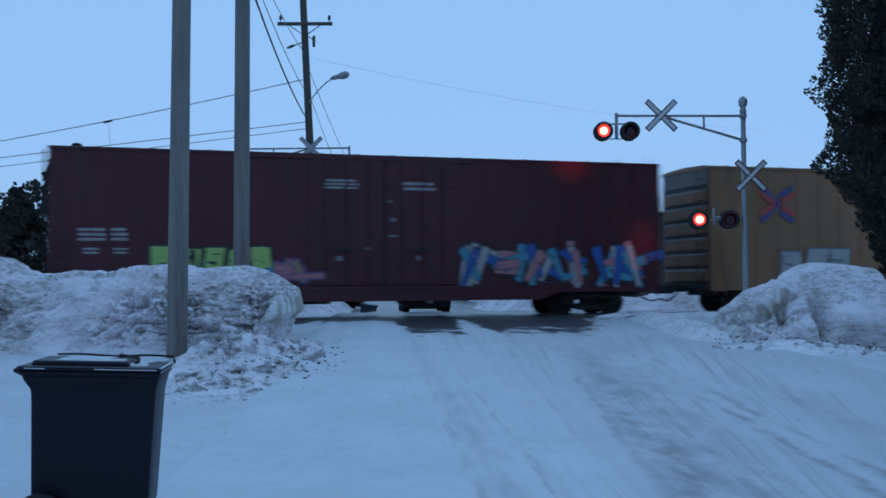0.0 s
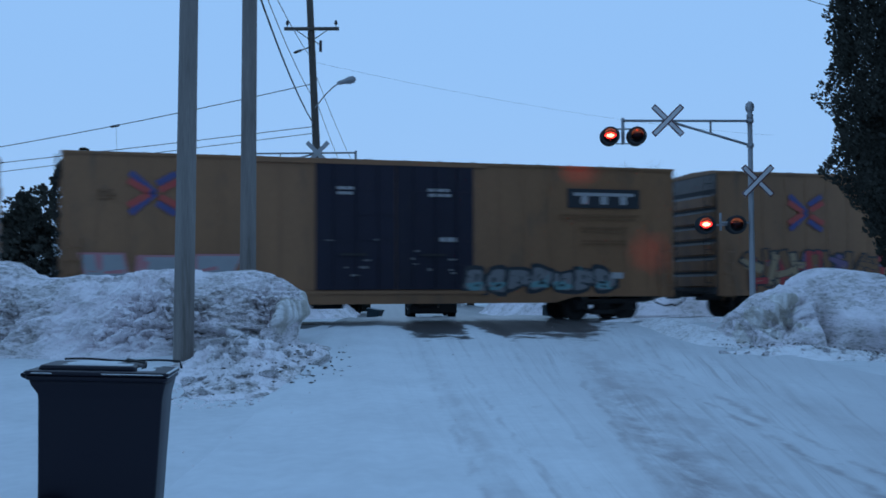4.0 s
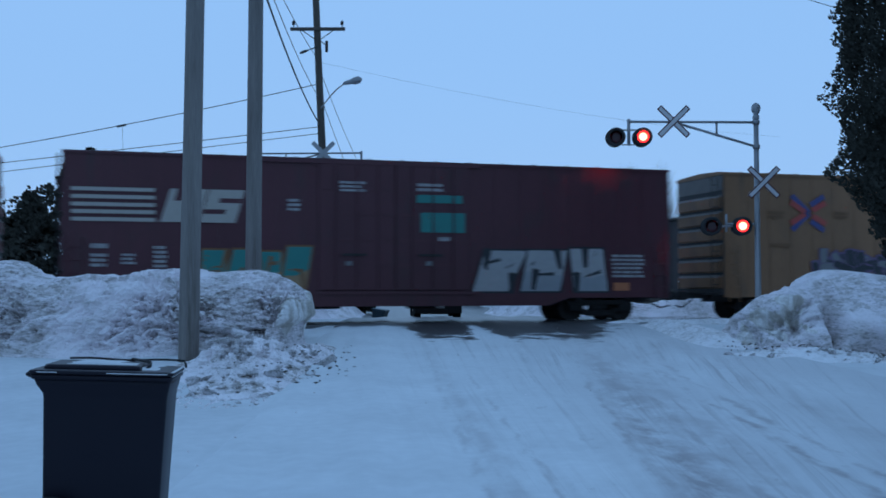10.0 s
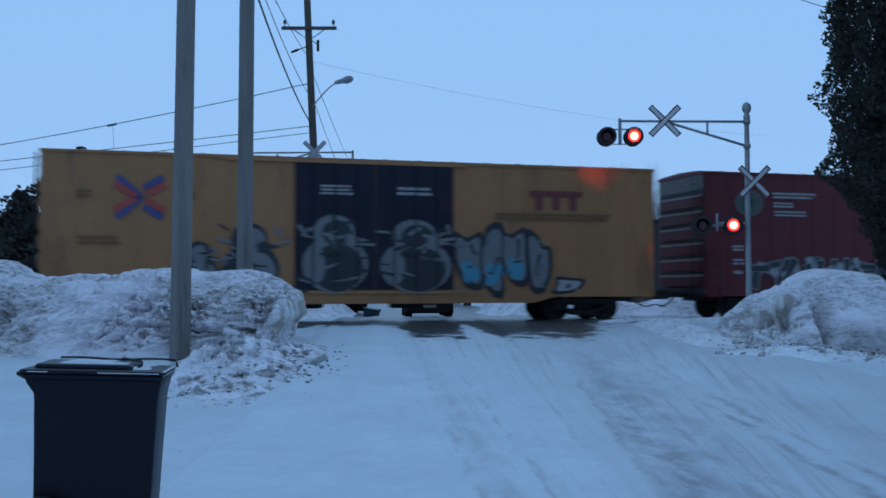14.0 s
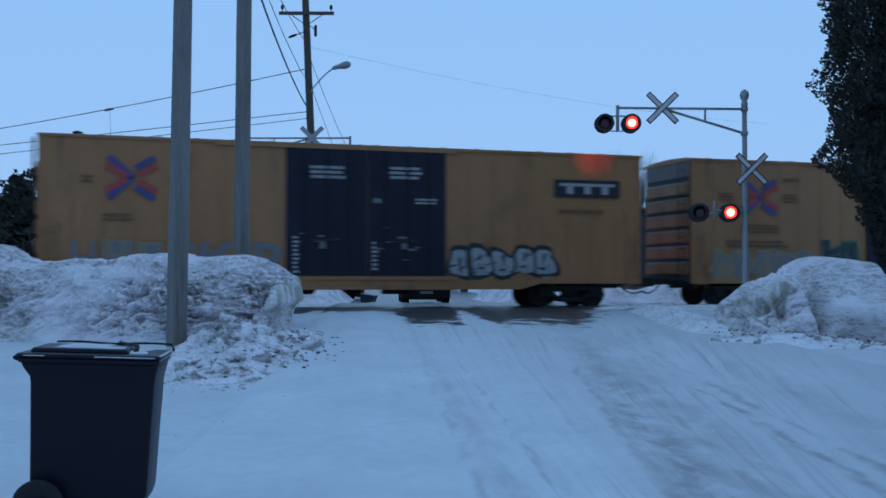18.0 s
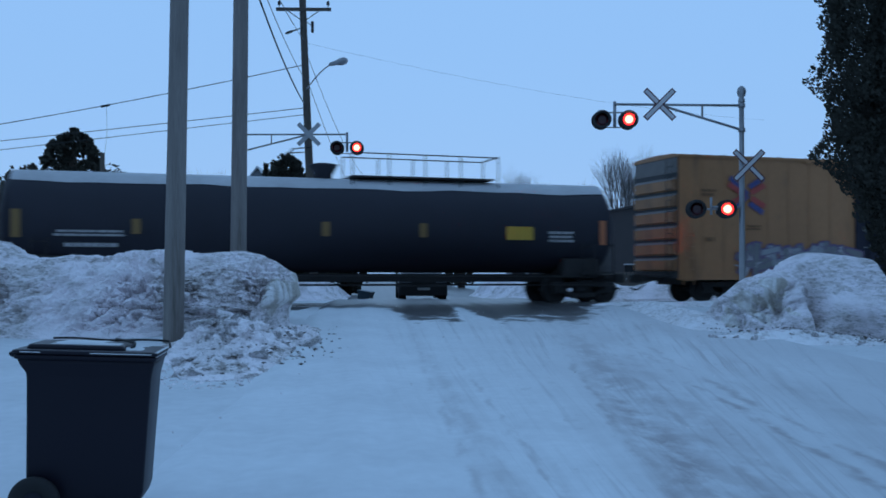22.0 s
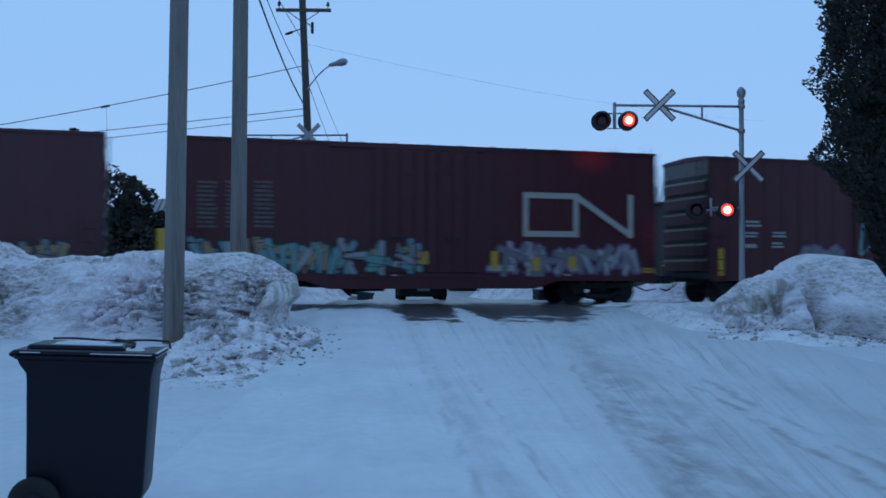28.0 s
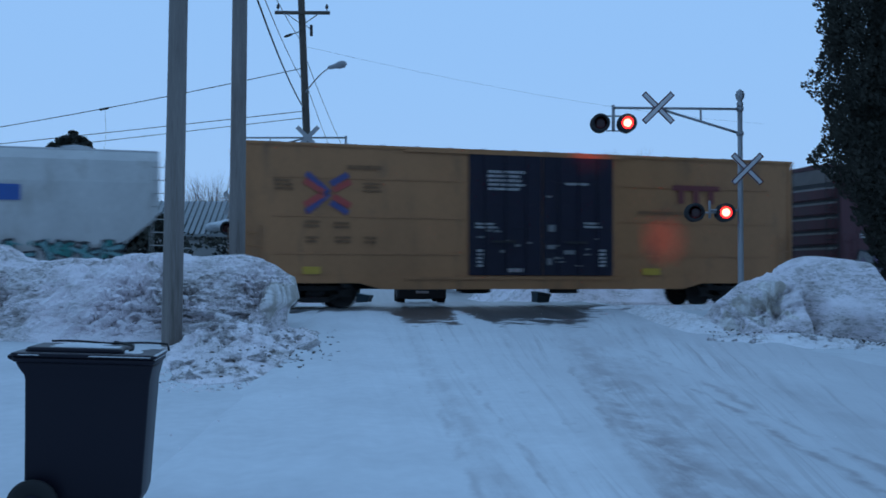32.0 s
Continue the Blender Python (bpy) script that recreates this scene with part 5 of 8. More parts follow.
patch(CAR[1], "door_mark", (-0.39, 2.17, 0.17, 0.09), GREY)
graffiti(CAR[1], (-4.99, 1.63, 3.55, 1.35), 5, (LIME, G_DARK, CYAN), 11, low=1.0, style="block")
graffiti(CAR[1], (-2.73, 1.39, 1.29, 0.89), 1, (PINK, MAUVE, BUFF), 12, style="wild")
graffiti(CAR[1], (5.93, 1.69, 6.66, 1.54), 6, (CYAN, G_DARK, G_BLUE, PALE, PINK), 13, style="wild")
cross_emblem(CAR[2], (-6.01, 3.67, 1.11, 1.03))
block_emblem(CAR[2], (6.03, 3.61, 1.88, 0.57), False)
lettering(CAR[2], [(6.09, 3.1, 4.36, 0.18)], G_BROWN)
lettering(CAR[2], [(-1.01, 4.32, 1.08, 0.43), (1.5, 4.34, 1.08, 0.44)], PALE)
patch(CAR[2], "door_mark", (-1.22, 1.9, 0.17, 0.20), GREY)
patch(CAR[2], "door_mark", (1.23, 2.0, 0.16, 0.14), GREY)
patch(CAR[2], "door_mark", (0.92, 1.66, 0.17, 0.14), GREY)
patch(CAR[2], "door_mark", (0.52, 3.24, 0.19, 0.12), GREY)
lettering(CAR[2], [(2.03, 3.25, 0.7, 0.24), (-1.72, 2.09, 0.66, 0.16), (2.32, 1.66, 0.44, 0.26)], PALE)
graffiti(CAR[2], (-5.36, 1.65, 5.96, 1.42), 7, (G_BROWN, G_DARK, G_RED, MAUVE, BUFF), 21, style="wild")
graffiti(CAR[2], (5.55, 1.58, 5.3, 1.33), 5, (SILVER, G_DARK, GREY, SEA), 22, style="block")
block_emblem(CAR[3], (7.02, 4.01, 2.54, 0.63), True)
lettering(CAR[3], [(6.98, 3.39, 3.25, 0.24), (7.01, 2.98, 1.69, 0.24), (7.02, 2.56, 1.66, 0.2)], G_BROWN)
graffiti(CAR[3], (4.79, 1.38, 5.13, 0.91), 6, (GREY, G_DARK, SEA), 31, style="bubble")
lettering(CAR[3], [(-1.5, 4.09, 0.52, 0.31), (1.49, 4.08, 0.82, 0.32), (1.75, 2.61, 0.63, 0.19)], PALE)
patch(CAR[3], "placard", (7.47, 1.48, 0.4, 0.2), PALE)
cross_emblem(CAR[3], (-7.05, 3.88, 1.35, 1.13))
lettering(CAR[3], [(-8.32, 3.83, 0.51, 0.34)], G_BROWN)
graffiti(CAR[3], (-6.88, 1.54, 4.34, 1.12), 3, (SILVER, PINK, PALE), 32, style="block")
stroke_mark("chalk_stroke", CAR[4], [((-8.85, 4.55), (-8.45, 4.72)), ((-8.62, 4.30), (-8.30, 4.62)), ((-8.70, 3.95), (-8.38, 4.28)), ((-8.52, 3.62), (-8.40, 4.05)), ((-8.72, 3.40), (-8.58, 3.80))], 0.045, SILVER, NEAR - 0.002)
cross_emblem(CAR[4], (-7.01, 3.82, 1.68, 1.22))
lettering(CAR[4], [(-8.3, 2.52, 0.66, 0.23), (-7.41, 2.53, 0.68, 0.24)], G_BROWN)
graffiti(CAR[4], (-4.47, 1.62, 3.39, 1.24), 3, (PALE, G_DARK, PALE), 42, style="block")
graffiti(CAR[4], (-2.76, 1.64, 0.78, 1.11), 1, (G_RED, PALE, PINK), 43, style="bubble")
lettering(CAR[4], [(-1.27, 4.11, 1.09, 0.3), (1.27, 4.11, 1.19, 0.31), (1.68, 2.67, 0.53, 0.14), (-2.09, 1.98, 0.41, 0.16)], PALE)
patch(CAR[4], "door_mark", (-0.83, 2.61, 0.26, 0.15), GREY)
patch(CAR[4], "door_mark", (0.34, 3.07, 0.17, 0.12), GREY)
patch(CAR[4], "door_mark", (0.34, 2.55, 0.17, 0.07), GREY)
patch(CAR[4], "door_mark", (0.88, 2.56, 0.27, 0.08), GREY)
patch(CAR[4], "door_mark", (-1.37, 1.81, 0.20, 0.11), GREY)
patch(CAR[4], "decal", (0.38, 1.62, 0.17, 0.42), DECAL_YELLOW)
block_emblem(CAR[4], (5.97, 3.95, 1.69, 0.58), False)
lettering(CAR[4], [(5.97, 3.41, 4.2, 0.32)], G_BROWN)
graffiti(CAR[4], (4.39, 1.45, 2.88, 1.06), 4, (GREY, G_DARK, SILVER), 44, style="bubble")
patch(CAR[4], "placard", (7.43, 1.4, 0.41, 0.59), SEA)
cross_emblem(CAR[5], (-6.13, 3.72, 1.71, 1.34))
lettering(CAR[5], [(-7.39, 3.63, 0.69, 0.32), (-4.8, 3.66, 0.6, 0.31), (-7.22, 2.58, 0.84, 0.19)], G_BROWN)
graffiti(CAR[5], (-3.91, 1.67, 4.22, 1.5), 5, (G_DARK, MAUVE, GREY), 51, style="wild")
lettering(CAR[5], [(-1.24, 4.3, 1.09, 0.4), (1.25, 4.3, 0.89, 0.45), (1.74, 3.17, 0.54, 0.22), (-1.46, 1.06, 0.34, 0.13)], PALE)
patch(CAR[5], "door_mark", (-1.38, 1.87, 0.17, 0.18), GREY)
patch(CAR[5], "door_mark", (1.08, 1.9, 0.17, 0.19), GREY)
patch(CAR[5], "door_mark", (0.35, 3.14, 0.14, 0.12), GREY)
patch(CAR[5], "door_mark", (-0.19, 2.16, 0.11, 0.12), GREY)
block_emblem(CAR[5], (5.9, 3.66, 1.95, 0.61), False)
lettering(CAR[5], [(5.95, 3.12, 4.6, 0.18)], G_BROWN)
graffiti(CAR[5], (5.47, 1.52, 5.48, 1.2), 7, (G_GREEN, G_DARK, SEA, MAUVE, PALE), 52, style="wild")
patch(CAR[6], "stripe", (-8.06, 3.96, 2.27, 0.11), BUFF_WHITE)
patch(CAR[6], "stripe", (-8.05, 3.74, 2.27, 0.11), BUFF_WHITE)
patch(CAR[6], "stripe", (-8.05, 3.52, 2.27, 0.11), BUFF_WHITE)
patch(CAR[6], "stripe", (-8.04, 3.31, 2.27, 0.11), BUFF_WHITE)
patch(CAR[6], "stripe", (-8.04, 3.09, 2.27, 0.11), BUFF_WHITE)
slant_block(CAR[6], "emblem_block", (-6.10, 3.53, 1.05, 0.98), 0.30, ((-0.20, 0.32, 0.22, 0.36), (0.22, -0.34, 0.22, 0.32)))
slant_block(CAR[6], "emblem_block", (-5.02, 3.53, 1.02, 0.98), 0.30, ((0.18, 0.17, 0.62, 0.14), (-0.18, -0.17, 0.62, 0.14)))
lettering(CAR[6], [(-8.41, 2.32, 0.49, 0.18), (-8.4, 1.91, 0.51, 0.43), (-7.62, 1.95, 0.4, 0.35), (-6.74, 1.95, 0.41, 0.81), (-2.93, 3.62, 0.4, 0.41), (-1.19, 4.22, 0.82, 0.36), (1.28, 4.25, 0.94, 0.3), (1.7, 2.64, 0.43, 0.17)], PALE)
graffiti(CAR[6], (-4.06, 1.68, 3.19, 1.35), 4, (TEAL, G_BROWN, BUFF), 61, style="block")
patch(CAR[6], "teal_patch", (1.54, 3.89, 1.46, 0.25), TEAL)
patch(CAR[6], "teal_patch", (1.65, 3.15, 1.41, 0.62), TEAL)
patch(CAR[6], "door_mark", (-1.29, 1.86, 0.18, 0.14), GREY)
patch(CAR[6], "door_mark", (1.21, 1.87, 0.19, 0.14), GREY)
graffiti(CAR[6], (5.0, 1.69, 4.6, 1.54), 3, (PALE, G_DARK, SILVER), 62, style="block")
lettering(CAR[6], [(7.93, 1.83, 1.22, 0.8)], PALE)
patch(CAR[6], "decal", (7.68, 1.15, 0.56, 0.26), ORANGE)
round_emblem(CAR[7], (-7.67, 4.01, 1.12, 0.93))
lettering(CAR[7], [(-5.88, 4.29, 1.81, 0.25), (-6.27, 3.96, 0.91, 0.21), (-6.03, 3.66, 1.38, 0.23), (-8.11, 2.44, 0.43, 0.23), (-8.08, 1.97, 0.47, 0.24), (-8.1, 1.61, 0.35, 0.16), (-1.19, 4.31, 0.75, 0.47), (1.19, 4.24, 0.98, 0.32), (1.76, 3.19, 0.65, 0.21), (-2.11, 1.75, 0.17, 0.76), (2.07, 1.76, 0.18, 0.79)], PALE)
patch(CAR[7], "door_mark", (-1.33, 1.95, 0.14, 0.26), GREY)
patch(CAR[7], "door_mark", (1.11, 1.96, 0.15, 0.27), GREY)
patch(CAR[7], "door_mark", (0.27, 3.16, 0.18, 0.17), GREY)
patch(CAR[7], "door_mark", (1.64, 1.67, 0.18, 0.14), GREY)
graffiti(CAR[7], (-4.68, 1.52, 6.01, 1.19), 6, (G_DARK, GREY, SILVER), 71, style="wild")
graffiti(CAR[7], (3.94, 1.68, 2.59, 1.52), 3, (SEA, G_DARK, TEAL, SILVER), 72, style="wild")
cross_emblem(CAR[8], (-6.79, 3.73, 1.26, 1.24))
lettering(CAR[8], [(-8.31, 3.81, 0.45, 0.27), (-5.46, 3.84, 0.39, 0.27), (-7.88, 2.47, 1.27, 0.31)], G_BROWN)
lettering(CAR[8], [(-1.12, 4.09, 1.01, 0.34), (1.32, 4.1, 1.2, 0.31)], PALE)
block_emblem(CAR[8], (6.0, 3.92, 1.81, 0.62), False)
lettering(CAR[8], [(6.01, 3.38, 4.28, 0.28)], G_BROWN)
bird_shape(CAR[8], (-3.66, 1.95, 1.78, 2.27), G_DARK, GREY)
bird_shape(CAR[8], (-5.13, 1.7, 1.19, 1.6), G_DARK, GREY)
bird_shape(CAR[8], (-1.16, 2.15, 2.1, 2.46), GREY, G_DARK)
bird_shape(CAR[8], (1.34, 2.09, 2.36, 2.35), GREY, G_DARK)
graffiti(CAR[8], (4.23, 1.98, 3.03, 2.13), 3, (GREY, G_DARK, CYAN), 81, style="bubble")
graffiti(CAR[8], (6.37, 1.18, 0.85, 0.51), 1, (PALE, G_DARK, PALE), 82, style="bubble")
block_emblem(CAR[9], (7.46, 3.88, 2.21, 0.56), True)
lettering(CAR[9], [(7.44, 3.16, 1.91, 0.13), (7.43, 2.84, 1.06, 0.13), (7.48, 2.51, 0.96, 0.15), (-7.99, 3.76, 0.6, 0.33), (-5.47, 3.76, 0.6, 0.34), (-5.43, 4.41, 0.68, 0.17), (-6.67, 2.68, 1.53, 0.33), (-6.74, 2.16, 2.53, 0.28)], G_BROWN)
cross_emblem(CAR[9], (-6.69, 3.78, 1.44, 1.11))
graffiti(CAR[9], (-6.52, 1.44, 4.09, 1.04), 6, (GREY, BUFF, BUFF), 91, style="wild")
graffiti(CAR[9], (-3.43, 1.61, 1.41, 1.33), 2, (G_DARK, G_GREEN, G_DARK), 92, style="wild")
lettering(CAR[9], [(-1.08, 4.14, 1.11, 0.4), (1.34, 4.16, 0.96, 0.39), (1.9, 3.24, 0.87, 0.23)], PALE)
patch(CAR[9], "door_mark", (0.46, 3.19, 0.18, 0.15), GREY)
patch(CAR[9], "door_mark", (-1.23, 1.84, 0.18, 0.13), GREY)
patch(CAR[9], "door_mark", (1.06, 1.86, 0.13, 0.13), GREY)
graffiti(CAR[9], (4.19, 1.46, 3.24, 1.08), 4, (G_BROWN, G_DARK, PINK), 93, style="wild")
cross_emblem(CAR[10], (-6.77, 3.85, 1.47, 1.05))
lettering(CAR[10], [(-7.98, 3.79, 0.36, 0.27), (-5.48, 3.78, 0.56, 0.32), (-5.28, 4.45, 0.24, 0.19), (-7.11, 2.71, 0.87, 0.27), (7.18, 3.15, 1.68, 0.18)], G_BROWN)
block_emblem(CAR[10], (7.35, 3.9, 2.29, 0.58), True)
tag_word(CAR[10], "SKIP", (-4.1, 1.47, 3.2, 1.11))
tag_word(CAR[10], "H", (-8.05, 1.47, 0.66, 1.08))
graffiti(CAR[10], (-6.75, 1.47, 1.6, 1.1), 2, (GREY, BUFF, BUFF), 101, style="block")
lettering(CAR[10], [(-1.14, 4.19, 1.08, 0.44), (1.29, 4.23, 1.07, 0.43), (1.92, 3.36, 0.72, 0.22), (-2.09, 1.67, 0.17, 1.16), (0.31, 1.64, 0.18, 0.93)], PALE)
patch(CAR[10], "door_mark", (0.38, 3.35, 0.26, 0.14), GREY)
patch(CAR[10], "door_mark", (-1.29, 1.97, 0.17, 0.23), GREY)
patch(CAR[10], "door_mark", (1.24, 1.95, 0.18, 0.19), GREY)
graffiti(CAR[10], (4.43, 1.45, 3.58, 1.06), 4, (PALE, G_DARK, SILVER), 102, style="bubble")
cross_emblem(CAR[11], (-6.76, 3.72, 1.32, 1.34))
lettering(CAR[11], [(-8.22, 3.78, 0.59, 0.28), (-6.48, 2.6, 0.65, 0.22), (-8.15, 2.18, 0.34, 0.19), (7.07, 3.3, 3.1, 0.23), (7.09, 2.77, 1.45, 0.21)], G_BROWN)
block_emblem(CAR[11], (7.15, 3.98, 2.62, 0.66), True)
graffiti(CAR[11], (-4.72, 1.52, 4.6, 1.2), 6, (GREY, MAUVE, SILVER, PALE), 111, style="wild")
graffiti(CAR[11], (4.83, 1.53, 4.27, 1.22), 5, (SILVER, G_DARK, GREY), 112, style="block")
lettering(CAR[11], [(-1.12, 4.14, 1.14, 0.3), (1.31, 4.18, 1.26, 0.85), (-1.73, 2.6, 0.74, 0.16), (1.9, 2.62, 0.53, 0.17), (1.37, 2.29, 1.05, 0.14)], PALE)
patch(CAR[11], "door_mark", (-1.36, 1.92, 0.22, 0.18), GREY)
patch(CAR[11], "door_mark", (0.44, 3.0, 0.14, 0.12), GREY)
patch(CAR[11], "door_mark", (1.16, 1.85, 0.18, 0.19), GREY)
patch(CAR[11], "decal", (0.38, 1.59, 0.17, 0.5), DECAL_YELLOW)
lettering(CAR[13], [(-7.72, 2.44, 0.31, 0.7), (-7.0, 2.69, 0.56, 0.24), (-7.05, 2.2, 0.45, 0.27), (-0.79, 3.95, 1.15, 0.34), (1.7, 3.94, 1.22, 0.34), (-1.65, 1.45, 0.34, 0.2), (2.17, 2.55, 0.54, 0.22), (6.9, 1.82, 0.53, 0.66), (7.83, 1.65, 0.53, 1.03), (5.92, 1.16, 0.52, 0.11)], PALE)
patch(CAR[13], "door_mark", (-0.88, 1.81, 0.20, 0.14), GREY)
patch(CAR[13], "door_mark", (1.56, 1.84, 0.20, 0.14), GREY)
patch(CAR[13], "door_mark", (0.74, 1.96, 0.23, 0.09), GREY)
patch(CAR[13], "decal", (-2.58, 1.2, 0.37, 0.54), DECAL_YELLOW)
patch(CAR[13], "decal", (3.42, 1.29, 0.22, 0.35), DECAL_YELLOW)
patch(CAR[13], "decal", (8.76, 0.92, 0.61, 0.18), DECAL_YELLOW)
graffiti(CAR[14], (-0.5, 2.47, 2.31, 1.53), 3, (G_DARK, SEA, G_DARK), 141, style="bubble")
patch(CAR[14], "decal", (7.79, 1.43, 0.24, 0.91), DECAL_YELLOW)
patch(CAR[14], "decal", (4.87, 1.19, 0.29, 0.45), DECAL_YELLOW)
lettering(CAR[14], [(6.57, 1.42, 0.78, 0.57)], PALE)
lettering(CAR[14], [(-6.06, 2.77, 0.65, 0.27), (-6.21, 2.39, 0.74, 0.23), (-5.04, 2.41, 0.6, 0.24), (-6.23, 2.0, 0.59, 0.18), (-5.1, 2.04, 0.5, 0.24)], PALE)
patch(CAR[14], "decal", (-7.32, 1.45, 0.23, 0.97), DECAL_YELLOW)
patch(CAR[14], "decal", (-4.4, 1.19, 0.22, 0.51), DECAL_YELLOW)
graffiti(CAR[14], (-3.32, 1.52, 1.63, 1.21), 2, (GREY, MAUVE, GREY), 142, style="wild")
line_emblem(CAR[15], (4.82, 2.94, 3.88, 1.44))
lettering(CAR[15], [(-6.9, 3.05, 0.55, 1.44), (-6.07, 3.07, 0.59, 1.45), (-5.25, 3.09, 0.59, 1.46)], DIM)
patch(CAR[15], "decal", (-8.13, 1.98, 0.34, 0.67), DECAL_YELLOW)
patch(CAR[15], "decal", (-0.39, 1.51, 0.29, 0.4), DECAL_YELLOW)
patch(CAR[15], "decal", (1.93, 1.45, 0.25, 0.58), DECAL_YELLOW)
patch(CAR[15], "decal", (3.35, 1.33, 0.26, 0.43), DECAL_YELLOW)
patch(CAR[15], "decal", (4.6, 1.38, 0.24, 0.42), DECAL_YELLOW)
patch(CAR[15], "decal", (7.31, 1.14, 0.46, 0.16), DECAL_YELLOW)
graffiti(CAR[15], (-3.95, 1.5, 6.86, 1.16), 8, (SEA, G_DARK, BUFF, SILVER), 151, style="wild")
graffiti(CAR[15], (4.44, 1.47, 5.11, 1.09), 5, (GREY, MAUVE, SILVER, PALE), 152, style="wild")
lettering(CAR[16], [(-6.56, 2.5, 0.81, 0.2), (-5.35, 2.5, 0.62, 0.23), (-4.35, 2.49, 0.63, 0.22), (-3.31, 2.57, 0.31, 0.25), (-0.35, 3.02, 1.1, 0.38), (-0.72, 2.65, 1.09, 0.35), (0.52, 2.83, 0.46, 0.18)], PALE)
graffiti(CAR[16], (-4.63, 1.44, 5.31, 1.04), 6, (GREY, G_DARK, MAUVE), 161, style="wild")
graffiti(CAR[16], (3.51, 1.44, 6.83, 1.05), 8, (GREY, G_DARK, BUFF), 162, style="wild")
patch(CAR[16], "decal", (-7.56, 1.41, 0.34, 0.48), ORANGE)
patch(CAR[16], "decal", (-6.56, 1.34, 0.49, 0.16), DECAL_YELLOW)
patch(CAR[16], "decal", (6.01, 1.35, 0.2, 0.18), DECAL_YELLOW)
cross_emblem(CAR[17], (-6.85, 3.54, 1.33, 0.95))
lettering(CAR[17], [(-8.14, 3.78, 0.59, 0.37), (-5.48, 3.75, 0.58, 0.33), (-5.69, 4.36, 1.16, 0.17), (-7.27, 2.6, 0.56, 0.26), (-6.38, 2.57, 0.57, 0.25), (-7.31, 2.12, 0.4, 0.24), (-6.36, 2.13, 0.54, 0.25), (-5.52, 2.12, 0.38, 0.28), (4.69, 3.16, 2.6, 0.13)], G_BROWN)
patch(CAR[17], "decal", (-7.32, 1.18, 0.53, 0.23), DECAL_YELLOW)
patch(CAR[17], "decal", (3.96, 1.18, 0.65, 0.22), DECAL_YELLOW)
block_emblem(CAR[17], (5.63, 3.8, 1.76, 0.62), False)
lettering(CAR[17], [(-1.13, 4.09, 1.3, 0.69), (1.32, 4.04, 0.89, 0.11), (-2.02, 1.59, 0.21, 0.6), (-1.83, 2.63, 0.71, 0.22), (1.82, 2.7, 0.63, 0.23), (2.18, 1.62, 0.28, 0.62), (-0.84, 1.21, 0.54, 0.17)], PALE)
patch(CAR[17], "door_mark", (0.3, 3.61, 0.18, 0.06), GREY)
patch(CAR[17], "door_mark", (-1.29, 1.81, 0.12, 0.09), GREY)
patch(CAR[17], "door_mark", (0.37, 1.97, 0.27, 0.13), GREY)
patch(CAR[17], "door_mark", (0.32, 1.49, 0.16, 0.21), GREY)
patch(CAR[17], "door_mark", (1.0, 1.8, 0.37, 0.13), GREY)
patch(CAR[17], "door_mark", (0.39, 2.58, 0.24, 0.22), GREY)



# small worn stencils on the dark doors
for k in (0, 2, 3, 4, 5, 8, 9, 10, 11, 17):
    mark_rnd = random.Random(700 + k)
    lettering(CAR[k], [(mark_rnd.choice((-1, 1)) * mark_rnd.uniform(0.35, 2.1) + 0.09, mark_rnd.uniform(1.35, 2.6), mark_rnd.uniform(0.10, 0.30), mark_rnd.uniform(0.05, 0.11)) for q in range(13)], GREY)


# ---- crossing signals ----
FLASH = []      # (lamp disc, left or right)


def lamp_head(parent, x, y, z, phase, turn=0.0, back=False, light=LENS_BEAM, tilt=0.0):
    """One flashing light: hood, backing disc and a disc that flips its lit face forward."""
    m = pose(x, y, z, tilt, 0, turn) @ pose(0, 0, 0, 90, 0, 0)
    bm = bmesh.new()
    rings = lathe(bm, [(0.02, -0.16), (0.11, -0.15), (0.15, -0.10), (0.16, 0.0), (0.25, 0.0), (0.25, 0.012), (0.165, 0.014), (0.158, -0.09), (0.02, -0.13)], n=28, cap=False)
    head = part("lamp_housing", bm, BLACK, parent)
    head.matrix_basis = m
    bm = bmesh.new()
    n = 22
    # the far-facing lamps have a deep unseen tube, added to narrow their beam; the street-facing ones an open visor
    span, start, rad, deep = (6.2832, 0.0, 0.070, 0.685) if back else (3.84, -0.35, 0.175, 0.30)
    arc = [start + span * k / n for k in range(n + 1)]
    a = [bm.verts.new((rad * math.cos(t), rad * math.sin(t), 0.0)) for t in arc]
    b = [bm.verts.new((rad * 0.97 * math.cos(t), rad * 0.97 * math.sin(t), deep - (0 if back else 0.05 * abs(t - 1.57)))) for t in arc]
    for k in range(n):
        bm.faces.new((a[k], a[k + 1], b[k + 1], b[k])).smooth = True
    hood = part("hood", bm, BLACK, head)
    sol = hood.modifiers.new("thick", "SOLIDIFY")
    sol.thickness = 0.006
    bm = bmesh.new()
    # lit face towards +z, unlit face towards -z
    core, lens = (0.050, 0.066) if back else (0.096, 0.1575)
    lathe(bm, [(0.004, 0.012), (core, 0.012)], n=24, mi=2 if back else 1, cap=False)
    mid = core + 0.35 * (lens - core)
    lathe(bm, [(core, 0.012), (mid, 0.0115)], n=24, mi=4, cap=False)
    lathe(bm, [(mid, 0.0115), (lens, 0.010)], n=24, mi=0, cap=False)
    lathe(bm, [(lens, 0.010), (lens, -0.010), (lens * 0.6, -0.014), (0.01, -0.016)], n=24, mi=3)
    bmesh.ops.remove_doubles(bm, verts=bm.verts, dist=0.0005)
    disc = part("flasher_disc", bm, [LENS_GLOW, LENS_CORE, light, LENS_OFF, LENS_MID], head)
    FLASH.append((disc, phase))
    return head


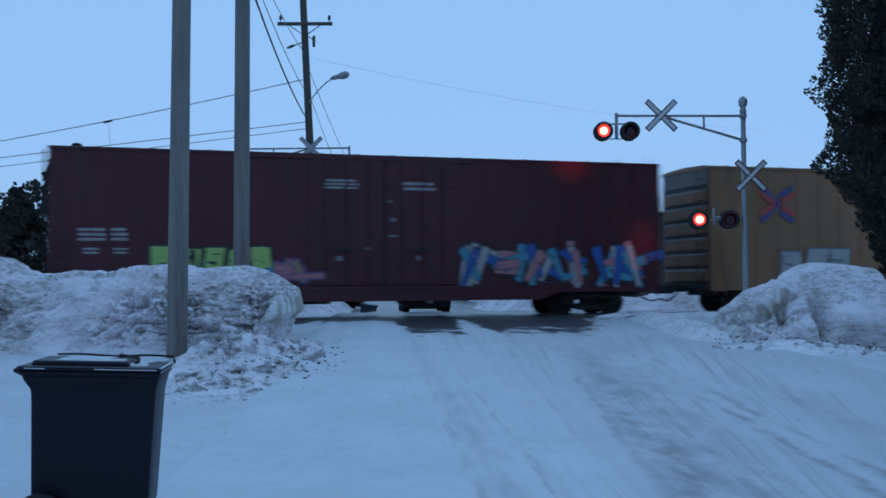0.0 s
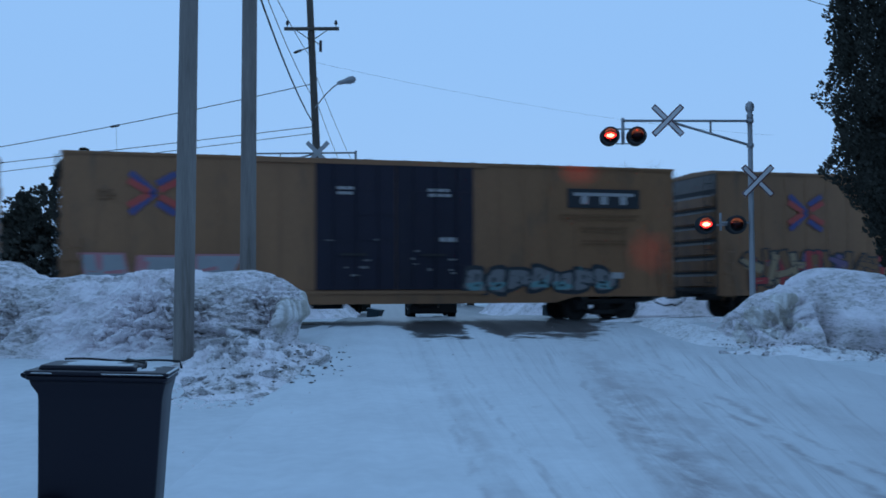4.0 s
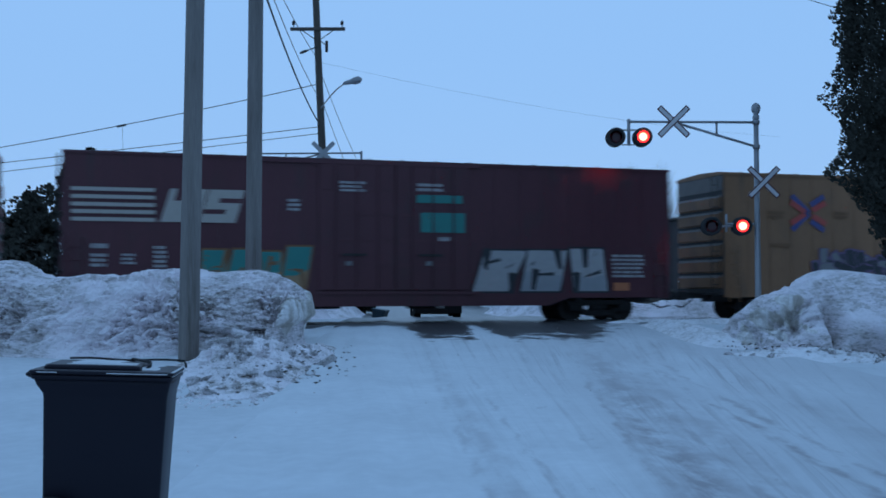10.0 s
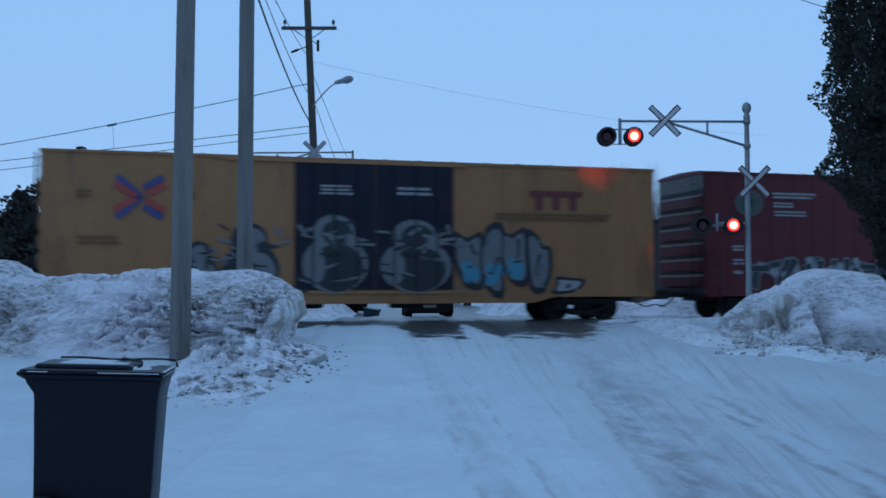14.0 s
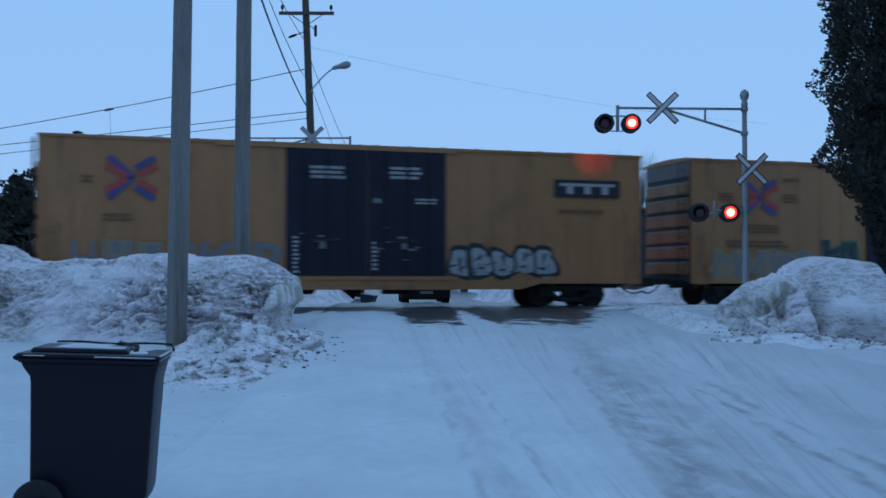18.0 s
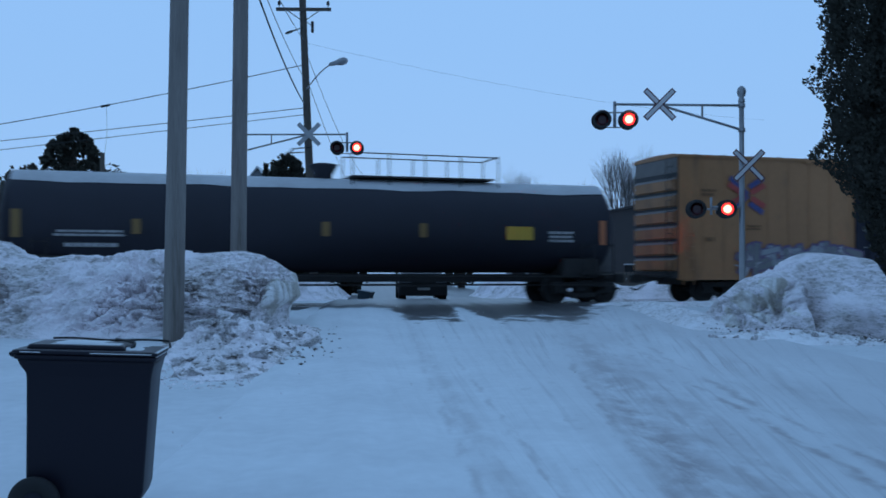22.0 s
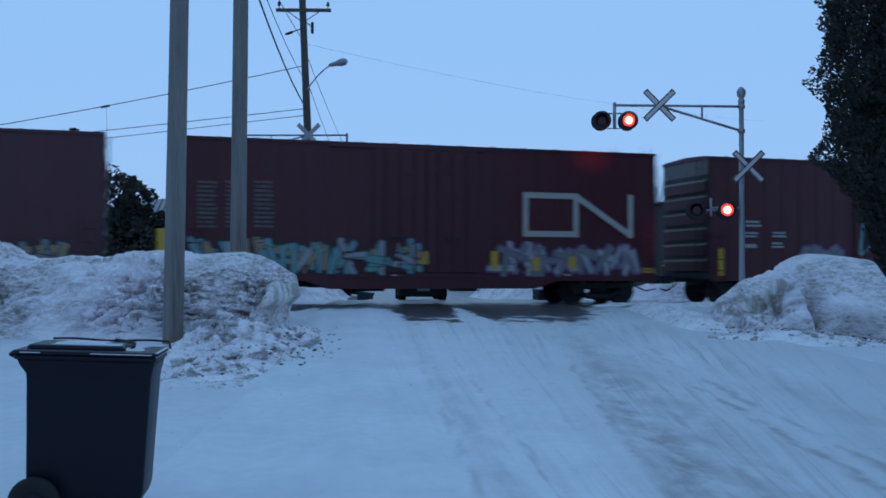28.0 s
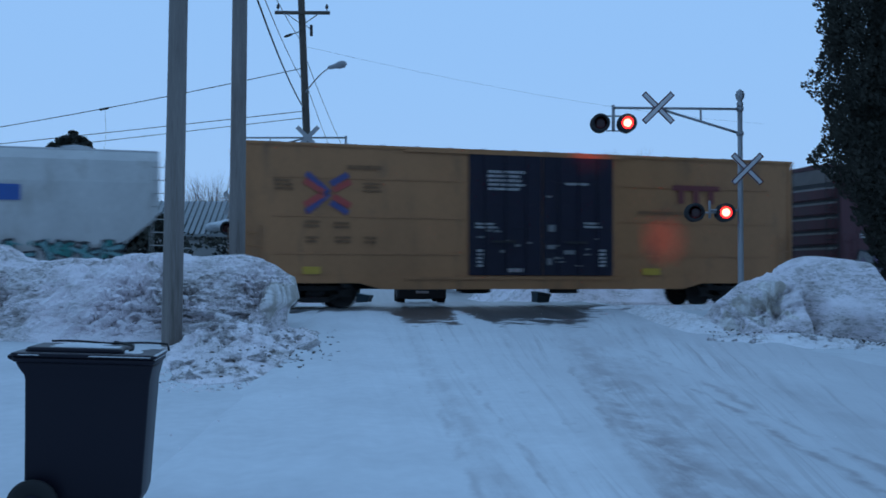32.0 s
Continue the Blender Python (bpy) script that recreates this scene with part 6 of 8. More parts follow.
def crossbuck(parent, x, y, z, face, back):
    cb = part("crossbuck", bmesh.new(), SIGN_BACK, parent, "white crossbuck with dark red border")
    cb.matrix_basis = pose(x, y, z)
    for k, a in enumerate((45, -45)):
        bm = bmesh.new()
        m = pose(0, -0.012 * k, 0, 0, a, 0)
        box(bm, -0.55, 0.55, -0.006, 0.006, -0.080, 0.080, m=m)
        part("blade", bm, back, cb)
        if face:
            bm = bmesh.new()
            box(bm, -0.55, 0.55, -0.010, -0.0065, -0.080, 0.080, 0, m)
            box(bm, -0.518, 0.518, -0.014, -0.0105, -0.047, 0.047, 1, m)
            part("blade_face", bm, [RED_SIGN, WHITE_SIGN], cb)
    return cb


def signal(base, arm, top, lamp_z, label, turn=0.0, sign_face=True, beam=True, low_dx=0.0, face=-8, drop=0.0):
    """A cantilever crossing signal; its arm reaches arm metres (to the left where negative)."""
    sg = thing("crossing_signal", Matrix.Translation(base) @ pose(0, 0, 0, 0, 0, turn), label, "crossing signal", "level crossing signals")
    s = 1 if arm > 0 else -1
    bm = bmesh.new()
    lathe(bm, [(0.22, -0.3), (0.22, 0.25), (0.16, 0.32), (0.12, 0.45), (0.085, 0.5), (0.072, 3.0), (0.066, top - 0.35)], n=16)
    part("mast", bm, STEEL_GREY, sg)
    bm = bmesh.new()
    lathe(bm, [(0.075, top - 0.42), (0.09, top - 0.36), (0.09, top - 0.30), (0.06, top - 0.26), (0.11, top - 0.18), (0.125, top - 0.08), (0.10, top + 0.0), (0.03, top + 0.06)], n=16)
    part("bell", bm, STEEL_GREY, sg, "grey signal bell on the mast top")
    z1 = lamp_z + 0.36
    bm = bmesh.new()
    for y in (-0.05, 0.05):
        tube(bm, (0, y, z1), (arm, y, z1 + 0.02), 0.026, n=8)
        tube(bm, (0, y, z1 - 0.66), (arm * 0.62, y, z1 - 0.02), 0.024, n=8)
        tube(bm, (arm * 0.31, y, z1), (arm * 0.31, y, z1 - 0.34), 0.016, n=6)
    for k in range(8):
        x = arm * (k + 0.5) / 8
        tube(bm, (x, -0.05, z1), (x, 0.05, z1), 0.012, n=6)
    for z in (z1, z1 - 0.66):
        lathe(bm, [(0.10, z - 0.05), (0.10, z + 0.05)], n=12)
    part("cantilever_arm", bm, STEEL_GREY, sg)
    lamp_z -= drop
    bm = bmesh.new()
    tube(bm, (arm, 0, z1 - 0.62), (arm, 0, z1 + 0.09), 0.045, n=10)
    tube(bm, (arm - 0.36, 0, lamp_z + 0.2), (arm + 0.36, 0, lamp_z + 0.2), 0.022, n=8)
    tube(bm, (arm - 0.2, 0, lamp_z - 0.2), (arm + 0.2, 0, lamp_z - 0.2), 0.016, n=8)
    part("lamp_post", bm, STEEL_GREY, sg)
    for dx, ph in ((-0.36, 0), (0.36, 1)):
        lamp_head(sg, arm + dx, -0.14, lamp_z, ph, face)
        lamp_head(sg, arm + dx, 0.14, lamp_z, ph, 180, beam)
    crossbuck(sg, arm * 0.655, -0.14, z1, sign_face, WHITE_SIGN if sign_face else SIGN_BACK)
    crossbuck(sg, 0.15 if sign_face else 0.0, -0.13, z1 - (1.63 if sign_face else 2.4), sign_face, WHITE_SIGN if sign_face else SIGN_BACK)
    lx, lz = low_dx, 3.16 - base[2]
    bm = bmesh.new()
    tube(bm, (0, 0, lz + 0.06), (lx, 0, lz + 0.06), 0.03, n=8)
    tube(bm, (lx, 0, lz - 0.15), (lx, 0, lz + 0.32), 0.035, n=8)
    tube(bm, (lx - 0.4, 0, lz), (lx + 0.4, 0, lz), 0.022, n=8)
    part("lamp_bracket", bm, STEEL_GREY, sg)
    for dx, ph in ((-0.41, 0), (0.41, 1)):
        lamp_head(sg, lx + dx, -0.12, lz, ph, 2.2 * face)
        lamp_head(sg, lx + dx, 0.14, lz, ph, 180.36, beam, LOW_BEAM, 3.65)
    return sg


signal((8.40, 20.5, ground_z(8.4, 20.5)), -3.42, 6.36 - 0.25, 5.53 - 0.25, "grey steel cantilever crossing signal with red flashing lights beside the track", low_dx=-0.83, drop=0.045)
signal((-7.0, 28.0, ground_z(-7, 28)), 4.0, 7.0 - 0.3, 6.03 - 0.3, "grey steel cantilever crossing signal beyond the track, seen from behind", sign_face=False, beam=False, low_dx=0.12, face=6, drop=0.12)


# ---- poles and wires ----
def wood_pole(x, y, h, r0, r1, lean, material, label, name="utility_pole"):
    p = thing(name, pose(x, y, ground_z(x, y) - 0.5), label, "utility pole")
    bm = bmesh.new()
    n, seg = 18, 16
    rings = []
    for k in range(seg + 1):
        z = h * k / seg
        r = r0 + (r1 - r0) * k / seg
        c = (lean[0] * k / seg, lean[1] * k / seg)
        rings.append([bm.verts.new((c[0] + r * (1 + 0.03 * noise.noise((j * 0.9, z * 0.3, x))) * math.cos(6.2832 * j / n),
                                    c[1] + r * (1 + 0.03 * noise.noise((j * 0.9, z * 0.3, x + 5))) * math.sin(6.2832 * j / n), z)) for j in range(n)])
    for a, b in zip(rings, rings[1:]):
        for j in range(n):
            bm.faces.new((a[j], a[(j + 1) % n], b[(j + 1) % n], b[j])).smooth = True
    bm.faces.new(rings[-1])
    part("shaft", bm, material, p)
    return p


wood_pole(-4.71, 14.2, 11.0, 0.190, 0.160, (0.125, 0), POLE_WOOD, "weathered grey wooden utility pole by the snowbank")
wood_pole(-4.79, 19.3, 11.0, 0.205, 0.185, (0.045, 0), POLE_WOOD, "grey wooden utility pole behind the snowbank")
far_pole = wood_pole(-5.02, 34.0, 15.4, 0.19, 0.15, (-0.70, 0), DARK_WOOD, "dark wooden utility pole with crossarm and street lamp")


def sweep(bm, pts, r, n=6, mi=0):
    """One round tube along the points."""
    pts = [Vector(p) for p in pts]
    rings = []
    for k, p in enumerate(pts):
        d = (pts[min(k + 1, len(pts) - 1)] - pts[max(k - 1, 0)]).normalized()
        q = d.to_track_quat("Z", "Y")
        rings.append([bm.verts.new(p + q @ Vector((r * math.cos(6.2832 * j / n), r * math.sin(6.2832 * j / n), 0))) for j in range(n)])
    for a, b in zip(rings, rings[1:]):
        for j in range(n):
            f = bm.faces.new((a[j], a[(j + 1) % n], b[(j + 1) % n], b[j]))
            f.smooth, f.material_index = True, mi
    bm.faces.new(rings[0][::-1]), bm.faces.new(rings[-1])


def strand(bm, a, b, sag, r=0.012, n=14, mi=0):
    a, b = Vector(a), Vector(b)
    sweep(bm, [a.lerp(b, k / n) - Vector((0, 0, sag * 4 * (k / n) * (1 - k / n))) for k in range(n + 1)], r, 5, mi)


def pole_fittings():
    """Crossarm, insulators, braces, cut-out and lamp of the far pole."""
    o = Vector((-5.02, 34.0, far_pole.location.z))
    def w(x, y, z):
        return (x - o.x, y - o.y, z - o.z)
    bm = bmesh.new()
    box(bm, *sorted((-6.80 - o.x, -4.36 - o.x)), -0.24, -0.12, 13.02 - o.z, 13.16 - o.z, bev=0.01)
    part("crossarm", bm, DARK_WOOD, far_pole)
    for x in (-6.66, -4.50):
        bm = bmesh.new()
        lathe(bm, [(0.02, 0), (0.02, 0.12), (0.08, 0.13), (0.06, 0.2), (0.075, 0.22), (0.03, 0.31)], pose(*w(x, 33.82, 13.16)), n=12)
        part("insulator", bm, BLACK, far_pole)
    for sx in (-1, 1):
        bm = bmesh.new()
        tube(bm, w(-5.58 + sx * 0.08, 33.82, 12.6), w(-5.58 + sx * 0.7, 33.82, 13.03), 0.02, n=6)
        part("brace", bm, DARK_STEEL, far_pole)
    bm = bmesh.new()
    tube(bm, w(-5.45, 33.85, 12.55), w(-5.20, 33.8, 12.35), 0.02, n=6)
    box(bm, *[v for p in zip(w(-5.24, 33.74, 12.05), w(-5.12, 33.86, 12.55)) for v in p], bev=0.02)
    part("cutout_fuse", bm, DARK_STEEL, far_pole)
    bm = bmesh.new()
    tube(bm, w(-5.6, 33.85, 12.30), w(-6.35, 33.85, 12.02), 0.025, n=6)
    lathe(bm, [(0.03, -0.2), (0.06, -0.1), (0.06, 0.1), (0.03, 0.2)], pose(*w(-6.2, 33.85, 12.08), 0, 70, 0), n=10)
    part("dead_end", bm, DARK_STEEL, far_pole)
    bm = bmesh.new()
    pts = [w(-5.42 + 1.17 * t, 33.8, 9.55 + 1.15 * math.sin(1.35 * t)) for t in [k / 10 for k in range(11)]]
    pipe(bm, pts, 0.03, 8)
    part("lamp_arm", bm, STEEL_GREY, far_pole)
    bm = bmesh.new()
    lathe(bm, [(0.04, -0.45), (0.09, -0.35), (0.11, -0.1), (0.17, 0.1), (0.16, 0.3), (0.06, 0.42)], pose(*w(-4.02, 33.8, 10.74), 0, 76, 0), n=14)
    part("lamp_head", bm, STEEL_GREY, far_pole, "grey street lamp head, unlit")
    bm = bmesh.new()
    box(bm, -0.24, 0.24, -0.01, 0.01, -0.24, 0.24, m=pose(*w(-5.02, 33.78, 2.05), 0, 45, 0))
    part("sign_board", bm, WHITE_SIGN, far_pole, "small pale diamond board low on the pole")


pole_fittings()


def deep(p):
    return (p[0], p[1] * DEEP, p[2])


def wires():
    runs = [((-5.6, 33.9, 10.62), (-32, 36, 6.55), 0.32, 0.02), ((-5.5, 33.9, 8.72), (-32, 36, 6.3), 0.05, 0.018), ((-5.5, 33.9, 8.42), (-32, 36, 5.7), 0.0, 0.016),
            ((-5.5, 33.9, 8.85), (-4.72, 19.2, 9.6), 0.35, 0.028), ((-5.52, 33.9, 10.0), (-4.80, 19.2, 10.2), 0.3, 0.014), ((-5.55, 33.9, 11.7), (-4.80, 19.2, 10.4), 0.2, 0.014),
            ((-5.55, 33.9, 11.62), (22, 50, 11.49), 0.5, 0.0045), ((-5.4, 34.1, 11.0), (-5.7, 70, 10.0), 0.8, 0.014), ((-5.4, 34.1, 9.9), (-6.5, 70, 8.2), 0.6, 0.014), ((-4.72, 19.2, 9.6), (-4.65, 14.2, 9.2), 0.05, 0.025),
            ((9, 20, 9.3), (14, 20, 8.0), 0.1, 0.010), ((4.0, 20.5, 10.8), (9, 20, 9.3), 0.05, 0.010)]
    for a, b, sag, r in runs:
        bm = bmesh.new()
        strand(bm, deep(a), deep(b), sag, r)
        tagged(part("overhead_wire", bm, WIRE, None), "thin black overhead wire strung between poles", "wire", "overhead wires")
    bm = bmesh.new()
    strand(bm, deep((-14.8, 34.63, 8.90)), deep((-14.4, 34.6, 8.97)), 0.0, 0.055, 2)
    strand(bm, deep((-14.55, 34.6, 8.93)), deep((-14.50, 34.6, 7.8)), 0.03, 0.007, 5)
    strand(bm, deep((-14.50, 34.6, 7.8)), deep((-14.62, 34.6, 6.6)), 0.02, 0.006, 5)
    tagged(part("cable_splice", bm, WIRE, None), "black splice with a hanging tail on the overhead cable", "cable splice")


wires()


# ---- snowbanks ----
def mound(name, xs, y0, y1, rows, fz, material, parent, relief, carve=None, pick=None, soft=False):
    """A heap of ploughed snow: an even sheet over the heap's form, broken up along its normals by relief(x, y, z),
    then cut away by carve(x, y, z); pick(x, y, z) tells which material a place has."""
    pts, amps = [], []
    for x in xs:
        ys = np.linspace(y0, y1, 260)
        hs = np.array([fz(x, y) for y in ys])
        gs = np.array([ground_z(x, y) for y in ys])
        zs = gs + np.where(hs > 0.01, hs, -0.15)
        run = np.concatenate([[0], np.cumsum(np.hypot(np.diff(ys), np.diff(zs)))])
        at = np.linspace(0, run[-1], rows)
        pts.append(np.stack([np.full(rows, x), np.interp(at, run, ys), np.interp(at, run, zs)], 1))
        amps.append(np.clip(np.interp(at, run, hs) * 2.5, 0, 1))
    p = np.array(pts)
    amp = np.array(amps)
    nrm = np.cross(np.gradient(p, axis=0), np.gradient(p, axis=1))
    nrm /= np.maximum(1e-9, np.linalg.norm(nrm, axis=2))[:, :, None]
    off = np.zeros(amp.shape)
    cutting = np.zeros(p.shape)
    for i in range(len(xs)):
        for j in range(rows):
            if amp[i, j] >= 0.02:
                off[i, j] = relief(*p[i, j]) * amp[i, j]
                if carve:
                    cutting[i, j] = carve(*p[i, j])
    p = p + nrm * off[:, :, None] + cutting
    m = len(xs)
    f = [(i * rows + j, (i + 1) * rows + j, (i + 1) * rows + j + 1, i * rows + j + 1) for i in range(m - 1) for j in range(rows - 1)]
    me = bpy.data.meshes.new(name)
    me.from_pydata(p.reshape(-1, 3).tolist(), [], f)
    for mt in material if isinstance(material, (list, tuple)) else [material]:
        me.materials.append(mt)
    if pick:
        me.polygons.foreach_set("material_index", [pick(*p[i, j]) for i in range(m - 1) for j in range(rows - 1)])
    me.polygons.foreach_set("use_smooth", [soft] * len(f))
    ob = new(name, me)
    ob.parent = parent
    return ob


def flakes(x, y, z, deep, low=0.02, high=0.16):
    """Crust that broke into flat flakes: pits with sharp rims, wider than tall, in two sizes."""
    a = noise.noise((x * 3.6, y * 3.6, z * 11.0 + 5)) + 0.35 * noise.noise((x * 12, y * 12, z * 26 + 9))
    b = noise.noise((x * 9.0, y * 9.0, z * 24.0 + 15)) + 0.3 * noise.noise((x * 25, y * 25, z * 40 + 9))
    return -deep * (smooth(low, high, a) + 0.45 * smooth(low + 0.05, high + 0.05, b))


def lumps(x, y, z, size):
    return size * (noise.noise((x * 1.1, y * 1.1, z * 1.4 + 2)) + 0.5 * noise.noise((x * 2.6, y * 2.6, z * 3.2 + 30)) + 0.22 * noise.noise((x * 6, y * 6, z * 8 + 61)))


def cut_end(y):
    """Where a blade cut the left bank off, along the street's edge."""
    return -3.38 + 0.24 * (min(y, 17.2) - 15.2) - 0.25 * max(0, y - 17.2) + 0.07 * noise.noise((y * 1.1, 6, 2)) + 0.025 * noise.noise((y * 4, 6, 2))


def left_bank(x, y):
    crest = 1.62 + 0.12 * math.sin(x * 1.3 + 0.6) + 0.10 * math.sin(x * 2.9) - 0.40 * smooth(-5.0, -3.3, x) - 0.12 * smooth(-9.0, -10.2, x) + 0.35 * smooth(-10.5, -11.8, x) - 0.2 * smooth(-3.5, -2.9, x)
    crest += 0.22 * math.exp(-((x + 9.9) / 0.6) ** 2) - 0.34 * math.exp(-((x + 8.4) / 0.8) ** 2) + 0.17 * math.exp(-((x + 6.8) / 0.5) ** 2)
    foot, top, back = 14.75 + 0.3 * math.sin(x * 1.1) + 0.5 * smooth(-4.9, -3.7, x), 17.25, 19.6
    brow = 0.76 + 0.12 * noise.noise((x * 0.9, 3, 0)) + 0.05 * smooth(-5.4, -4.6, x)
    front = brow * smooth(foot, foot + 0.7, y) ** 0.6 + (1 - brow) * smooth(foot + 0.5, top, y)
    rear = 1 - smooth(top + 0.5, back, y)
    end = 1 - smooth(cut_end(y) - 0.07, cut_end(y) + 0.05, x)
    return crest * front * rear * end


def left_relief(x, y, z):
    crusted = smooth(-0.12, 0.12, noise.noise((x * 0.55 + 3, y * 0.55, z * 0.8)) + 0.30 * smooth(-5.9, -5.2, x) - 0.08)
    ice = smooth(cut_end(y) - 0.22, cut_end(y) - 0.02, x)
    low = 1 - 0.75 * smooth(15.9, 16.8, y)
    d = lumps(x, y, z, 0.16 - 0.06 * smooth(-5.9, -5.2, x)) * low * (1 - 0.7 * ice) + flakes(x, y, z, (0.15 + 0.06 * smooth(-5.6, -5.0, x)) * (0.25 + 0.75 * crusted) * (1 - ice)) * (1 - 0.7 * smooth(16.75, 17.2, y))
    # slanting layers where the plough pushed the snow up
    slant = 1 - smooth(-5.6, -5.0, x)
    slant *= low
    d += slant * 0.14 * noise.noise((7 * (0.8 * z - 0.6 * x), 1.3 * (0.8 * x + 0.6 * z), y * 1.5))
    d += slant * 0.06 * noise.noise((19 * (0.8 * z - 0.6 * x), 4 * (0.8 * x + 0.6 * z), y * 4))
    d += 0.10 * low * smooth(0.25, 0.5, noise.noise((x * 0.8, y * 0.8, z * 0.9 + 77)))
    # upright flutes in the cut ice
    d += ice * (0.22 * noise.noise((x * 1.4, y * 1.6, z * 0.3 + 70)) + 0.06 * noise.noise((x * 5, y * 5, z * 0.8 + 7)) + 0.02 * noise.noise((x * 16, y * 16, z * 7)))
    return d


def left_carve(x, y, z):
    """The crust overhangs a hollow above the fallen clods, and the cut end is hollowed at its foot."""
    base = z - ground_z(x, y)
    lip = 0.52 + 0.10 * noise.noise((x * 1.7, 4, 0)) + 0.05 * noise.noise((x * 6, 1, 0))
    under = smooth(lip, lip - 0.10, base) * smooth(-5.6, -5.0, x) * (1 - smooth(-3.75, -3.4, x)) * (y < 16.2)
    hollow = smooth(0.66, 0.40, base + 0.12 * noise.noise((y * 2.2, x * 2, 8))) * smooth(cut_end(y) - 0.35, cut_end(y) - 0.05, x)
    return (-0.26 * hollow, 0.42 * under + 0.10 * hollow, 0.0)


def left_pick(x, y, z):
    return 1 if x > cut_end(y) - 0.16 + 0.10 * noise.noise((y * 2, z * 2, 3)) and y < 18.4 else 0


def left_talus(x, y):
    """Clods fallen in front of the bank's cut end."""
    tal = 0.46 * math.exp(-((x + 3.55) / 0.85) ** 2 - ((y - 13.7) / 1.35) ** 2) + 0.34 * math.exp(-((x + 2.95) / 0.6) ** 2 - ((y - 12.0) / 1.3) ** 2)
    tal += 0.20 * math.exp(-((x + 2.55) / 0.35) ** 2 - ((y - 15.2) / 1.6) ** 2)
    tal = max(0, tal - 0.05) * (1 + 0.7 * noise.noise((x * 3.2, y * 3.2, 9)))
    return tal


def talus_relief(x, y, z):
    cell = noise.voronoi((x * 2.0 + 0.4 * noise.noise((x * 2, y * 2, 1)), y * 1.5, z * 3.0))[0]
    cell2 = noise.voronoi((x * 6, y * 4, z * 8))[0]
    return lumps(x, y, z, 0.08) + 0.34 * min(0.34, cell[1] - cell[0]) - 0.07 + 0.12 * min(0.3, cell2[1] - cell2[0]) + flakes(x, y, z, 0.06)


def right_bank(x, y):
    crest = 0.72 * smooth(6.30, 6.72, x) + 0.40 * smooth(6.6, 7.3, x) + 0.62 * smooth(6.9, 8.7, x) + 0.04 * math.sin(x * 3)
    crest *= 1 - 0.5 * smooth(9.4, 10.1, x) - 0.15 * smooth(10.4, 12, x)
    foot, top, back = 15.75 - 0.18 * (x - 8) + 0.15 * math.sin(x * 2.3), 17.3, 19.0
    brow = 0.74 + 0.10 * noise.noise((x * 0.9, 8, 0)) + 0.17 * smooth(6.7, 7.1, x)
    front = brow * smooth(foot, foot + 0.75, y) ** 0.6 + (1 - brow) * smooth(foot + 0.3, top, y)
    return crest * front * (1 - smooth(top + 0.3, back, y))


WORN = ((7.44, 0.17, 0.50, 1.16), (7.00, 0.19, 0.28, 0.86), (6.55, 0.16, 0.12, 0.50))   # hollows worn into the corner bank: x, half width, low, high


def hollow(x, base):
    return max(math.exp(-((x - a - 0.05 * math.sin(base * 6)) / w) ** 2) * smooth(lo - 0.1, lo + 0.05, base) * (1 - smooth(hi - 0.08, hi + 0.06, base)) for a, w, lo, hi in WORN)


def right_relief(x, y, z):
    base = z - ground_z(x, y)
    face = 1 - smooth(16.55, 17.05, y)
    worn = hollow(x, base) * face
    rough = 1 - 0.8 * smooth(7.7, 8.4, x)
    d = lumps(x, y, z, 0.20) * (0.12 + 0.88 * face * rough) - 0.05
    # a swollen belly, a boulder of snow, the cleft between them, and worn hollows with melted flutes
    d += 0.52 * face * math.exp(-((x - 8.95) / 0.55) ** 4 - ((base - 0.52) / 0.36) ** 2)
    d += 0.34 * face * math.exp(-((x - 7.62) / 0.28) ** 2 - ((base - 0.20) / 0.22) ** 2)
    d -= 0.42 * face * math.exp(-((x - 8.05 - 0.3 * base) / 0.10) ** 2) * smooth(0.60, 0.25, base)
    d -= 0.34 * worn
    d += face * 0.34 * noise.noise((x * 3.4, y * 2.0, z * 0.8 + 20)) * smooth(6.4, 6.9, x) * (1 - smooth(8.2, 8.6, x))
    d += worn * 0.07 * noise.noise((x * 6, y * 6, z * 24))
    d += rough * flakes(x, y, z, 0.10, 0.12, 0.28) * smooth(-0.15, 0.2, noise.noise((x * 0.9, y * 0.9, z + 12)) + 0.35 * worn)
    return d


def right_carve(x, y, z):
    base = z - ground_z(x, y)
    under = smooth(0.22, 0.10, base) * smooth(8.3, 8.6, x) * (1 - smooth(9.1, 9.5, x)) * (y < 16.2)
    return (0.0, 0.06 * under, 0.0)


def right_pick(x, y, z):
    return 1 if y < 17.1 and hollow(x, z - ground_z(x, y)) + 0.35 * noise.noise((x * 4, y * 3, z * 3)) > 0.36 else 0


def right_ridge(x, y):
    """The bank's crumbled toe, and a low ridge along the crossing's edge."""
    tal = 0.22 * math.exp(-((x - 7.4) / 1.6) ** 2 - ((y - 15.5) / 0.6) ** 2)
    berm = 0.16 * math.exp(-((track_d(x, y) + 2.45) / 0.55) ** 2) * smooth(4.7, 5.8, x + 0.3 * math.sin(y * 3))
    rid = 0.33 * math.exp(-((x - (6.35 + 0.02 * (y - 20))) / 0.55) ** 2) * smooth(15.5, 18, y) * (1 - smooth(22.2, 23.8, y))
    return max(tal - 0.03, rid - 0.03, berm - 0.02)


def toe_relief(x, y, z):
    return lumps(x, y, z, 0.07) + flakes(x, y, z, 0.03)


def drift_relief(x, y, z):
    return lumps(x, y, z, 0.13)


def stations(a, b, step):
    return list(np.linspace(a, b, int(abs(b - a) / step) + 1))


